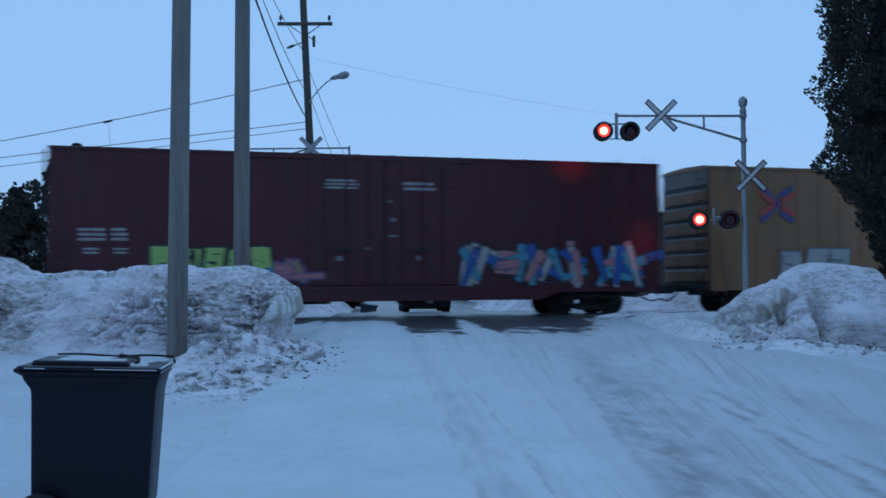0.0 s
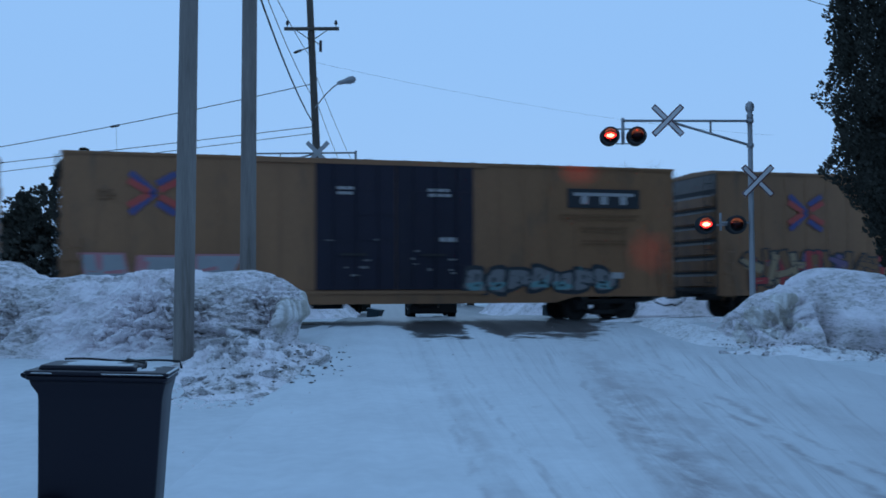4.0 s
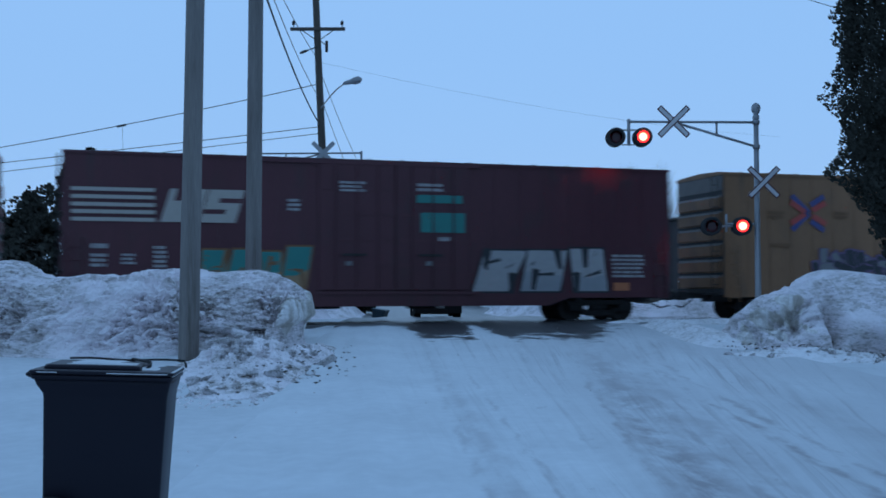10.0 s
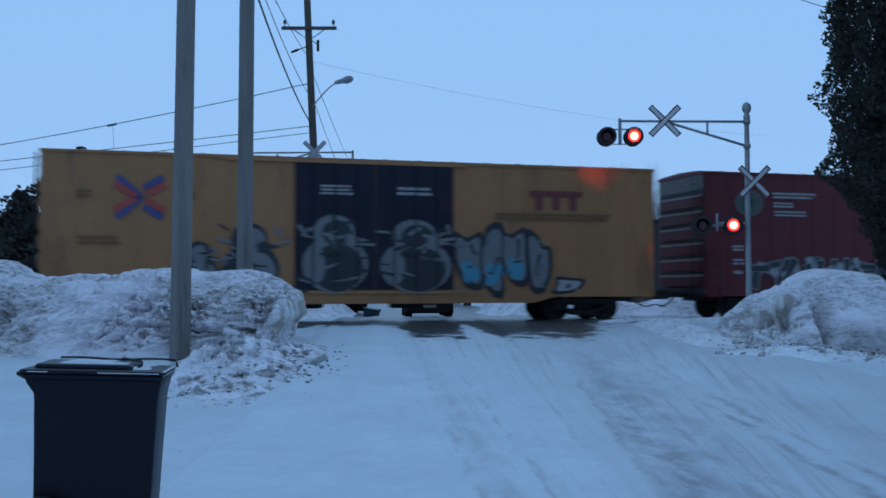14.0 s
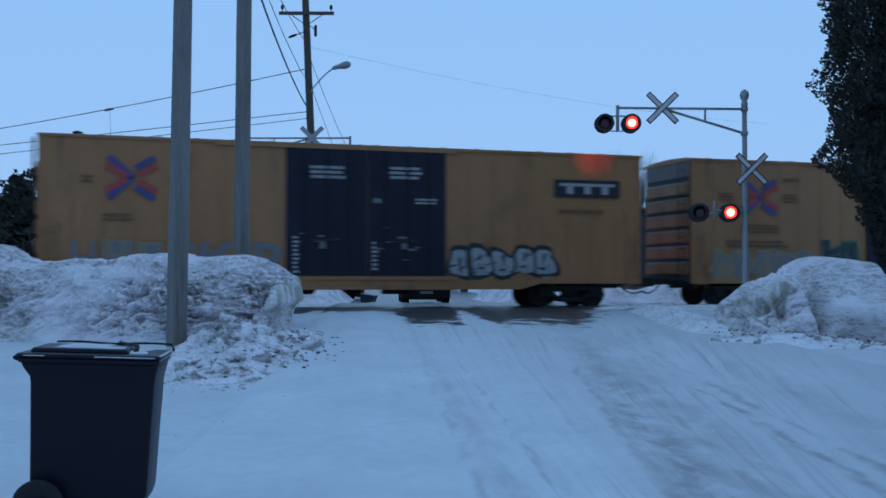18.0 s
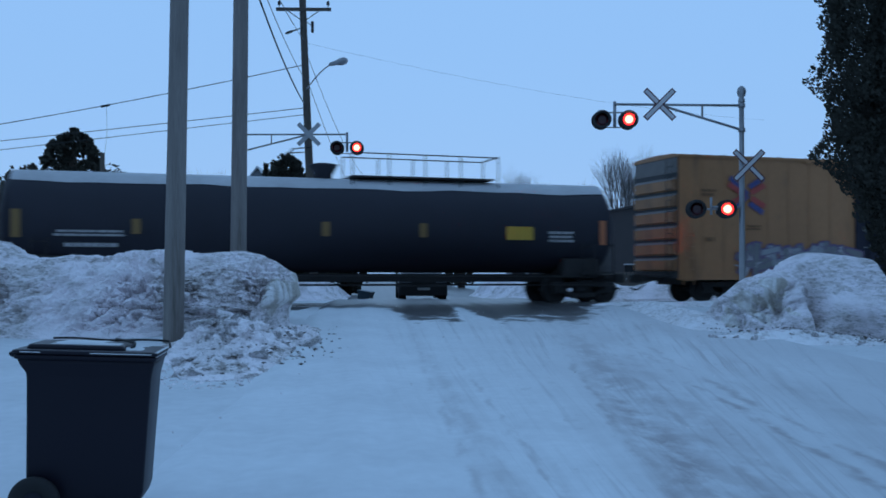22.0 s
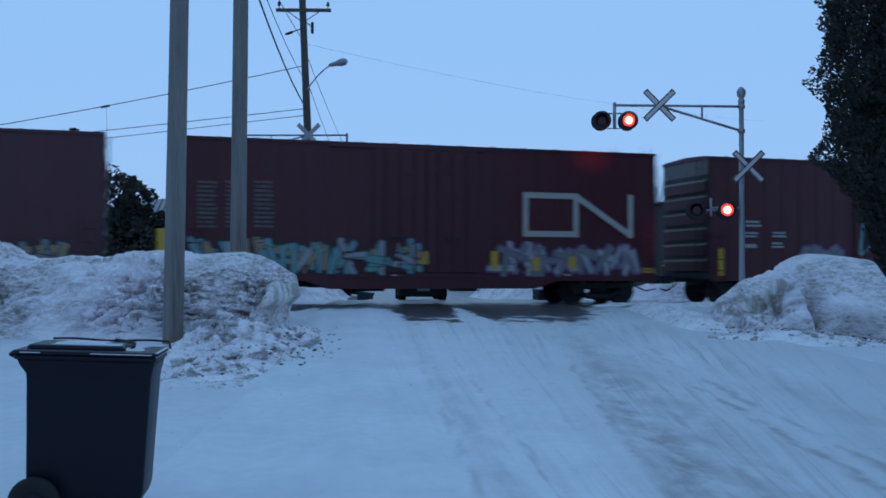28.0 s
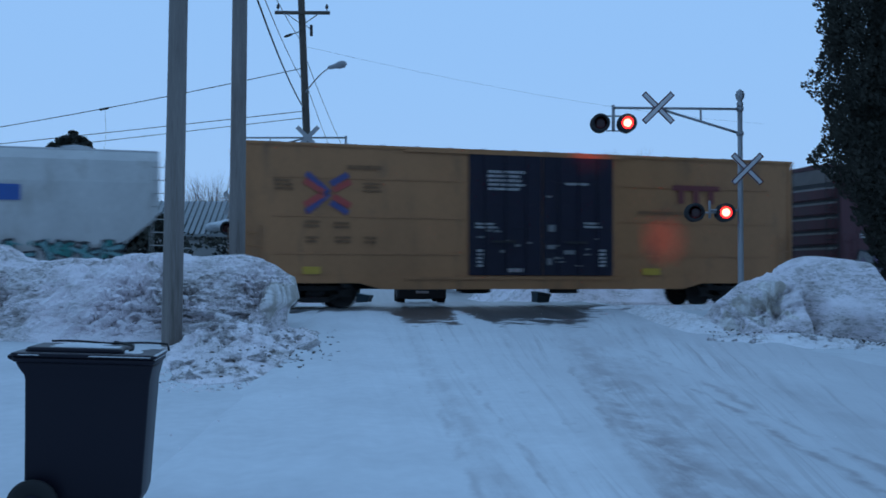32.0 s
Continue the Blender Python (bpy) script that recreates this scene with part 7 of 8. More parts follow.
bank = thing("snowbank", pose(0, 0, 0), "tall ploughed snowbank of dirty clods with an icy cut end", "snowbank")
bank.scale.y = DEEP
mound("snow_ridge", stations(-14, -9.5, 0.07)[:-1] + stations(-9.5, -3.9, 0.025)[:-1] + stations(-3.9, -2.4, 0.014), 13.4, 19.8, 340, left_bank, [BANK, CUT_ICE], bank, left_relief, left_carve, left_pick)
mound("rubble_slope", stations(-5.2, -1.0, 0.022), 10.0, 17.6, 340, left_talus, RUBBLE, bank, talus_relief)
bank = thing("snowbank", pose(0, 0, 0), "rounded dirty snowbank at the crossing's corner", "snowbank")
bank.scale.y = DEEP
mound("snow_ridge", stations(5.9, 7.4, 0.018)[:-1] + stations(7.4, 10.4, 0.024)[:-1] + stations(10.4, 13.5, 0.06), 14.6, 19.2, 250, right_bank, [CORNER_BANK, CUT_ICE], bank, right_relief, right_carve, right_pick, True)
mound("crumbled_toe", stations(4.5, 13.0, 0.06), 14.2, 25.6, 170, right_ridge, SWEPT, bank, toe_relief)


def far_bank(x, y):
    h = 0.75 * math.exp(-((y - 31.5) / 1.0) ** 2) * (smooth(3.2, 4.5, x) - 0.25 * math.sin(x * 1.7) * smooth(4, 5, x)) * (1 - smooth(24, 27, x))
    h2 = 0.85 * math.exp(-((y - 30.6) / 0.9) ** 2) * (1 - smooth(-5.2, -4.2, x)) * (1 + 0.3 * math.sin(x * 1.9))
    h3 = 1.0 * math.exp(-((x - 4.9 + 0.07 * (y - 30)) / 0.9) ** 2) * smooth(31, 34, y) * (1 + 0.3 * math.sin(y))
    h4 = 0.9 * math.exp(-((x + 4.9 + 0.07 * (y - 30)) / 0.9) ** 2) * smooth(31, 34, y) * (1 + 0.3 * math.sin(y * 1.3))
    return max(h, h2, h3, h4) - 0.05


bank = thing("snowbank", pose(0, 0, 0), "low ploughed snowbanks along the street beyond the track", "snowbank")
bank.scale.y = DEEP
mound("snow_ridge", stations(-26, -2.6, 0.22), 28.6, 46, 80, far_bank, CORNER_BANK, bank, drift_relief)
mound("snow_ridge", stations(2.4, 27, 0.22), 28.6, 46, 80, far_bank, CORNER_BANK, bank, drift_relief)


def chunk_mesh(seed):
    bm = bmesh.new()
    bmesh.ops.create_icosphere(bm, subdivisions=2, radius=1)
    for v in bm.verts:
        n = 1 + 0.35 * noise.noise(v.co * 1.6 + Vector((seed * 7, 0, 0))) + 0.15 * noise.noise(v.co * 4 + Vector((0, seed * 5, 0)))
        v.co = Vector((max(-0.85, min(0.85, v.co.x * n)) * 1.5, max(-0.8, min(0.8, v.co.y * n)), max(-0.55, min(0.55, v.co.z * n)) * (0.5 if seed % 2 else 0.85)))
    me = bpy.data.meshes.new("snow_chunk")
    bm.to_mesh(me)
    bm.free()
    me.materials.append(RUBBLE)
    return me


CHUNKS = [chunk_mesh(k) for k in range(5)]


def chunks():
    rnd = random.Random(5)
    for k in range(52):
        a, d = rnd.uniform(0, 6.283), rnd.random() ** 0.7
        x, y = -3.1 + 1.05 * d * math.cos(a), 12.9 + 2.4 * d * math.sin(a)
        r = rnd.uniform(0.04, 0.115)
        ob = new("snow_chunk", CHUNKS[k % 5])
        ob.matrix_basis = pose(x, y, ground_z(x, y) + max(0, left_bank(x, y), left_talus(x, y)) + 0.15 * r, rnd.uniform(-25, 25), rnd.uniform(-25, 25), rnd.uniform(0, 360)) @ Matrix.Scale(r, 4)
        ob.location.y *= DEEP
        tagged(ob, "broken clod of dirty ploughed snow on the street's edge", "snow chunk", "clods fallen from the snowbank")
    for k in range(16):
        x, y = rnd.uniform(5.6, 9.0), rnd.uniform(14.8, 15.5)
        r = rnd.uniform(0.03, 0.09)
        ob = new("snow_chunk", CHUNKS[k % 5])
        ob.matrix_basis = pose(x, y, ground_z(x, y) + max(0, right_bank(x, y), right_ridge(x, y)) + 0.1 * r, rnd.uniform(-25, 25), rnd.uniform(-25, 25), rnd.uniform(0, 360)) @ Matrix.Scale(r, 4)
        ob.location.y *= DEEP
        tagged(ob, "broken clod of dirty ploughed snow on the street's edge", "snow chunk", "clods fallen from the snowbank")
    # long slabs that broke off the bank
    for x, y, lift, tip, turn, size in ((-3.55, 14.0, 0.06, 22, -12, 0.27), (-2.2, 13.6, 0.05, -24, 10, 0.25), (-3.1, 12.6, 0.04, 10, 25, 0.20), (-3.9, 13.3, 0.05, -8, -20, 0.19)):
        ob = new("snow_block", CHUNKS[1])
        ob.matrix_basis = pose(x, y, ground_z(x, y) + max(0, left_bank(x, y), left_talus(x, y)) + lift, 12, tip, turn) @ Matrix.Diagonal((size, size * 0.55, size * 0.7, 1))
        ob.location.y *= DEEP
        tagged(ob, "long tilted block of crusted snow fallen from the bank", "snow chunk", "clods fallen from the snowbank")
    # crumbs too many to count
    v, f = [], []
    for k in range(1500):
        if k < 950:
            a, d = rnd.uniform(0, 6.283), rnd.random() ** 0.6
            x, y = -3.0 + 1.4 * d * math.cos(a), 13.0 + 3.4 * d * math.sin(a)
            top = max(0, left_bank(x, y), left_talus(x, y))
        elif k < 1250:
            x, y = rnd.uniform(5.2, 10.5), rnd.gauss(15.4, 0.5)
            top = max(0, right_bank(x, y), right_ridge(x, y))
            if top > 0.35:
                continue
        else:
            y = rnd.uniform(6, 23)
            x = road_x(y) + rnd.uniform(-5.4, 5.4)
            top = 0.05
        r = rnd.uniform(0.010, 0.038) if k < 1250 else rnd.uniform(0.005, 0.014)
        z = ground_z(x, y) + top
        n0 = len(v)
        for p in ((1, 0, 0), (-1, 0, 0), (0, 1, 0), (0, -1, 0), (0, 0, 1), (0, 0, -1)):
            v.append((x + p[0] * r * rnd.uniform(0.7, 1.5), y + p[1] * r * rnd.uniform(0.7, 1.5), z + p[2] * r * 0.8))
        for i, j, l in ((0, 2, 4), (2, 1, 4), (1, 3, 4), (3, 0, 4), (2, 0, 5), (1, 2, 5), (3, 1, 5), (0, 3, 5)):
            f.append((n0 + i, n0 + j, n0 + l))
    me = bpy.data.meshes.new("snow_crumbs")
    me.from_pydata(v, [], f)
    me.materials.append(RUBBLE)
    ob = new("snow_crumbs", me)
    ob.scale.y = DEEP
    tagged(ob, "loose dirty crumbs of snow and ice on the ground", "snow crumbs", kind="stuff")
    # dark flat flakes of frozen soil along the banks' toes
    v, f = [], []
    for k in range(270):
        if k < 90:
            a, d = rnd.uniform(-1.9, 1.2), rnd.gauss(0.82, 0.22)
            x, y = -3.1 + 1.35 * d * math.cos(a), 13.4 + 2.6 * d * math.sin(a)
            top = max(0, left_bank(x, y), left_talus(x, y))
        else:
            q = rnd.random()
            x, y = 6.0 + 4.6 * q + rnd.gauss(0, 0.15), 16.6 - 1.5 * q ** 0.5 + rnd.gauss(0, 0.22)
            top = max(0, right_bank(x, y), right_ridge(x, y))
        if top > 0.30:
            continue
        r, t = 0.007 + 0.020 * rnd.random() ** 2, rnd.uniform(0, 6.283)
        z = ground_z(x, y) + top + (0.055 if in_road(x, y) else 0.02)
        n0 = len(v)
        for i in range(5):
            q = t + 1.2566 * i
            e = r * rnd.uniform(0.6, 1.5)
            v.append((x + 1.7 * e * math.cos(q), y + e * math.sin(q), z))
        v += [(x, y, z + 0.5 * r), (x, y, z - 0.02)]
        for i in range(5):
            f += [(n0 + i, n0 + (i + 1) % 5, n0 + 5), (n0 + (i + 1) % 5, n0 + i, n0 + 6)]
    me = bpy.data.meshes.new("soil_crumbs")
    me.from_pydata(v, [], f)
    me.materials.append(SOIL)
    ob = new("soil_crumbs", me)
    ob.scale.y = DEEP
    tagged(ob, "dark crumbs of frozen soil along the snowbanks' toes", "soil crumbs", kind="stuff")


chunks()


# ---- wheeled bin ----
def rounded_ring(bm, hl, hw, z, c):
    pts = []
    for cx, cy, a0 in ((hl - c, -hw + c, -90), (hl - c, hw - c, 0), (-hl + c, hw - c, 90), (-hl + c, -hw + c, 180)):
        pts += [(cx + c * math.cos(radians(a0 + 30 * k)), cy + c * math.sin(radians(a0 + 30 * k))) for k in range(4)]
    return [bm.verts.new((x, y, z)) for x, y in pts]


def loft(bm, rings, cap_low=True, cap_high=True):
    n = len(rings[0])
    for a, c in zip(rings, rings[1:]):
        for k in range(n):
            bm.faces.new((a[k], a[(k + 1) % n], c[(k + 1) % n], c[k])).smooth = True
    if cap_low:
        bm.faces.new(rings[0][::-1])
    if cap_high:
        bm.faces.new(rings[-1])


def wheeled_bin():
    b = thing("wheeled_bin", pose(-1.915, 4.42, ground_z(-1.875, 4.42) + 0.10, 0, 2.0, 7.0), "dark wheeled rubbish bin with a snow-dusted lid", "rubbish bin")

    def ring(bm, cx, hl, hw, z, c):
        vs = rounded_ring(bm, hl + 0.021, hw, z, c)
        for v in vs:
            v.co.x += cx - 0.021
        return vs

    # tapered body: (middle, half length, half width, height)
    bm = bmesh.new()
    loft(bm, [ring(bm, cx, hl, hw, z, 0.022) for cx, hl, hw, z in
              ((0.012, 0.268, 0.17, 0.07), (0.012, 0.280, 0.185, 0.09), (0.012, 0.293, 0.20, 0.14), (0.012, 0.302, 0.21, 0.45), (0.012, 0.312, 0.222, 0.755), (0.012, 0.316, 0.226, 0.785), (0.0, 0.338, 0.240, 0.835), (-0.004, 0.348, 0.247, 0.870))])
    part("body", bm, BIN_PLASTIC, b)
    bm = bmesh.new()
    loft(bm, [ring(bm, -0.006, hl, hw, z, 0.03) for hl, hw, z in ((0.350, 0.252, 0.862), (0.358, 0.260, 0.866), (0.360, 0.262, 0.884), (0.354, 0.256, 0.889))])
    part("rim", bm, BIN_PLASTIC, b)
    bm = bmesh.new()
    loft(bm, [ring(bm, -0.008, hl, hw, z, 0.035) for hl, hw, z in ((0.359, 0.262, 0.892), (0.367, 0.270, 0.895), (0.367, 0.270, 0.909), (0.355, 0.258, 0.914), (0.328, 0.235, 0.917))])
    lid = part("lid", bm, BIN_PLASTIC, b)
    bm = bmesh.new()
    loft(bm, [ring(bm, -0.07, hl, hw, z, 0.03) for hl, hw, z in ((0.245, 0.205, 0.914), (0.235, 0.195, 0.938), (0.225, 0.185, 0.942))])
    part("raised_panel", bm, BIN_PLASTIC, lid)
    # a cord that lies over the lid's back edge and loops on its top
    bm = bmesh.new()
    pts = [(-0.30 + 0.055 * k, 0.215 - 0.010 * math.sin(k * 0.9), 0.950 + 0.005 * math.sin(k * 0.8)) for k in range(13)]
    pts += [(0.37, 0.20, 0.935), (0.385, 0.10, 0.922)]
    sweep(bm, pts, 0.007, 6)
    sweep(bm, [(0.06, 0.205, 0.955), (0.12, 0.08, 0.957), (0.20, -0.02, 0.952), (0.21, -0.10, 0.938), (0.195, -0.13, 0.924)], 0.008, 6)
    part("cord", bm, TYRE, lid, "dark cord lying over the lid")
    # thin snow lying on the lid
    bm = bmesh.new()
    n = 36
    vs = []
    for j in range(n + 1):
        for i in range(n + 1):
            x, y = -0.37 + 0.69 * i / n, -0.195 + 0.42 * j / n
            e = min(1, 6 * min(i, n - i, j, n - j) / n)
            floor_z = 0.943 if x < 0.13 else 0.918
            vs.append(bm.verts.new((x, y, 0.905 + (floor_z - 0.905 + 0.010) * e * min(1, 0.9 + 0.5 * noise.noise((x * 5, y * 5, 8))) + 0.004 * noise.noise((x * 14, y * 14, 2)))))
    for j in range(n):
        for i in range(n):
            bm.faces.new((vs[j * (n + 1) + i], vs[j * (n + 1) + i + 1], vs[(j + 1) * (n + 1) + i + 1], vs[(j + 1) * (n + 1) + i])).smooth = True
    part("lid_snow", bm, SNOW, b, "thin crust of snow on the lid")
    for x0, x1, y0, y1, z in ((-0.37, -0.26, -0.2722, -0.262, 0.901), (0.0, 0.33, -0.2725, -0.258, 0.901), (0.345, 0.361, -0.25, 0.22, 0.911), (0.345, 0.357, -0.24, 0.20, 0.888)):
        bar("frost_line", lid, x0, x1, y0, y1, z, z + 0.005, SNOW, 0.002)
    bm = bmesh.new()
    tube(bm, (-0.43, -0.20, 0.885), (-0.43, 0.20, 0.885), 0.012, n=10)
    part("handle", bm, BIN_PLASTIC, b)
    for y in (-0.19, 0, 0.19):
        bar("handle_bracket", b, -0.43, -0.385, y - 0.012, y + 0.012, 0.868, 0.893, BIN_PLASTIC, 0.004)
    for sy in (-1, 1):
        bm = bmesh.new()
        lathe(bm, [(0.03, -0.03), (0.11, -0.03), (0.135, -0.02), (0.14, 0.0), (0.135, 0.02), (0.11, 0.03), (0.09, 0.022), (0.03, 0.03)], pose(-0.262, sy * 0.25, 0.088, 90, 0, 0), n=28)
        wh = part("wheel", bm, TYRE, b)
        bm = bmesh.new()
        lathe(bm, [(0.02, -0.042), (0.055, -0.038), (0.06, 0.038), (0.02, 0.042)], pose(-0.262, sy * 0.25, 0.088, 90, 0, 0), n=16)
        part("hub", bm, BIN_PLASTIC, wh)
    bm = bmesh.new()
    tube(bm, (-0.262, -0.26, 0.088), (-0.262, 0.26, 0.088), 0.015, n=8)
    part("axle", bm, DARK_STEEL, b)
    return b


wheeled_bin()


# ---- trees ----
NEEDLE = mat("cedar_foliage", (0.050, 0.050, 0.042), 0.9, alt=(0.085, 0.080, 0.060), scale=3, bump=0.0, spec=0.15)
BARK = mat("bark", (0.09, 0.07, 0.055), 0.9, alt=(0.05, 0.04, 0.03), scale=8, bump=0.5, stretch=(1, 1, 0.3))
TWIG = mat("bare_twig", (0.19, 0.17, 0.17), 0.9, alt=(0.12, 0.105, 0.10), scale=4, bump=0.0)


def sprays(rng, pos, size, out):
    """Small crossed leaf sprays at the places pos, pointing roughly along out."""
    n = len(pos)
    d = out + rng.normal(0, 0.45, (n, 3))
    d /= np.linalg.norm(d, axis=1)[:, None]
    s = np.cross(d, rng.normal(0, 1, (n, 3)))
    s /= np.linalg.norm(s, axis=1)[:, None]
    l = size * rng.uniform(0.6, 1.4, (n, 1))
    w = l * rng.uniform(0.22, 0.42, (n, 1))
    v = np.concatenate([pos - d * l * 0.4, pos + s * w, pos + d * l * 0.6, pos - s * w], 1).reshape(-1, 3)
    f = np.arange(4 * n).reshape(-1, 4)
    return v, f


def conifer(x, y, height, radius, seed, count, size, shape, label, low=0.3, name="cedar_tree", gaps=None, ragged=0.16):
    """Trunk, limbs and a crown of many sprays; shape gives the crown's radius up its height."""
    rng = np.random.default_rng(seed)
    t = thing(name, pose(x, y, ground_z(x, y) - 0.1), label, "evergreen tree")
    bm = bmesh.new()
    lathe(bm, [(radius * 0.13 + 0.05, 0), (radius * 0.09 + 0.03, height * 0.45), (0.03, height * 0.97)], n=10)
    part("trunk", bm, BARK, t)
    bm = bmesh.new()
    for k in range(34):
        z = height * (low * 0.5 + (0.9 - low * 0.5) * k / 34)
        a = k * 2.4
        r = radius * shape(z / height) * 0.8
        tube(bm, (0, 0, z), (r * math.cos(a), r * math.sin(a), z + 0.25 * r), 0.035, 0.012, n=5)
    part("branchwork", bm, BARK, t)["kind"] = "stuff"
    h = rng.uniform(0, 1, count) ** 0.85 * (1 - low * 0.2) + low * 0.2
    a = rng.uniform(0, 6.2832, count)
    lump = np.array([1 + 0.30 * noise.noise((3.2 * math.cos(q), 3.2 * math.sin(q), z * height * 0.7 + seed)) + ragged * noise.noise((7 * math.cos(q), 7 * math.sin(q), z * height * 1.9 + seed)) for q, z in zip(a, h)])
    rr = radius * np.array([shape(q) for q in h]) * lump * (1 - rng.uniform(0, 1, count) ** 2.2 * 0.75)
    pos = np.stack([rr * np.cos(a), rr * np.sin(a), h * height], 1)
    out = np.stack([np.cos(a), np.sin(a), 0.55 + 0 * a], 1)
    if gaps is not None:
        keep = np.array([noise.noise((p[0] * 1.5 + seed, p[1] * 1.5, p[2] * 1.7)) + 0.5 * noise.noise((p[0] * 4, p[1] * 4 + seed, p[2] * 4)) > gaps for p in pos])
        pos, out = pos[keep], out[keep]
    v, f = sprays(rng, pos, size, out)
    me = bpy.data.meshes.new("crown")
    me.from_pydata(v.tolist(), [], f.tolist())
    me.materials.append(NEEDLE)
    c = new("crown", me)
    c.parent = t
    return t


def column(q):
    return min(1, 0.55 + 1.3 * q) * (1 - max(0, q - 0.55) / 0.5) ** 0.6 if q < 1.04 else 0


def tall(q):
    low = min(1, max(0.25, (q - 0.05) * 2.9))
    return low * (1 - max(0, q - 0.70) / 0.55) ** 0.6 + 0.13 * math.exp(-((q - 0.36) / 0.04) ** 2) if q < 1.2 else 0


def dome(q):
    return min(1, max(0, 1.0 - q) / 0.62) ** 0.9 * min(1, 0.4 + 2 * q) * (0.82 + 0.18 * math.sin(q * 21)) + 0.02


def cone(q):
    return max(0.03, (1 - q) ** 0.9) * (0.72 + 0.28 * math.sin(q * 62))


conifer(12.12, 18.9, 11.5, 2.08, 3, 170000, 0.092, tall, "tall dark cedar tree behind the snowbank", low=0.45, gaps=-0.42)
conifer(13.6, 20.4, 10.5, 1.9, 4, 26000, 0.22, column, "dark cedar tree beside another at the street corner", low=0.3)
for k, (x, y, hgt, rad, fn) in enumerate(((-18.5, 40, 8.95, 6.2, dome), (-15.7, 41, 6.6, 3.0, dome), (-21.6, 40, 7.0, 2.6, dome), (-24.6, 42, 6.2, 2.8, dome),
                                          (-8.4, 45, 8.6, 4.6, dome), (-7.3, 46.5, 7.6, 2.8, dome), (-6.3, 44, 5.8, 1.2, column), (-4.9, 47, 4.4, 1.0, column), (-13.4, 63, 10.4, 1.5, cone), (2.95, 70, 8.4, 2.3, cone), (1.6, 80, 5.0, 1.6, cone))):
    conifer(x, y, hgt, rad, 20 + k, {column: 14000, dome: 40000, cone: 2400}[fn], {column: 0.22, dome: 0.24, cone: 0.36}[fn], fn, "dark evergreen tree beyond the railway track" if fn is not cone else "slender dark spruce tree beyond the railway track", name="spruce_tree" if fn is cone else "cedar_tree", gaps={column: 0.05, dome: 0.12, cone: None}[fn], ragged=0.34)


def bare_tree(x, y, height, spread_, seed, label="leafless grey deciduous tree beyond the railway track"):
    rnd = random.Random(seed)
    t = thing("bare_tree", pose(x, y, ground_z(x, y) - 0.1), label, "bare tree")
    bt = bmesh.new()
    bl = bmesh.new()

    def grow(p, d, l, r, depth):
        q = p + d * l
        tube(bt if depth == 0 else bl, p, q, r, r * 0.72, n=7 if depth == 0 else 3, caps=False)
        if depth >= 6 or l < 0.2:
            return
        n = (6, 4, 3, 3, 3, 2)[depth]
        for k in range(n):
            side = Vector((rnd.gauss(0, 1), rnd.gauss(0, 1), rnd.gauss(0, 0.3))).normalized()
            nd = (d + side * spread_ * rnd.uniform(0.5, 1.1) + Vector((0, 0, 0.15))).normalized()
            grow(p.lerp(q, rnd.uniform(0.75, 1.0)), nd, l * rnd.uniform(0.62, 0.86), r * 0.52, depth + 1)

    grow(Vector((0, 0, 0)), Vector((0, 0, 1)), height * 0.30, height * 0.018, 0)
    part("trunk", bt, BARK, t)
    part("branchwork", bl, TWIG, t)


for k, (x, y, hgt) in enumerate(((17.6, 70, 13.2), (20.6, 72, 11.5), (15.0, 74, 10.0), (9.4, 70, 10.5), (11.2, 72, 9.0), (-17.4, 62, 9.3), (-20.0, 63, 8.2), (13.0, 90, 9.0), (27, 80, 9))):
    bare_tree(x, y, hgt, 0.36, 60 + k)


# ---- buildings beyond the track ----
HOUSE_WALL = mat("pale_siding", (0.55, 0.55, 0.54), 0.7, alt=(0.42, 0.42, 0.41), scale=2, bump=0.1)
GREY_WALL = mat("grey_siding", (0.22, 0.23, 0.25), 0.7, alt=(0.16, 0.17, 0.18), scale=2, bump=0.1)
METAL_ROOF = mat("ribbed_metal_roof", (0.36, 0.38, 0.38), 0.5, 0.2, alt=(0.26, 0.28, 0.28), scale=2, bump=0.05)
SEAM_METAL = mat("roof_seam_metal", (0.12, 0.13, 0.13), 0.5, 0.2, bump=0.02)
DARK_GLASS = mat("dark_glass", (0.02, 0.025, 0.03), 0.08, bump=0.0)


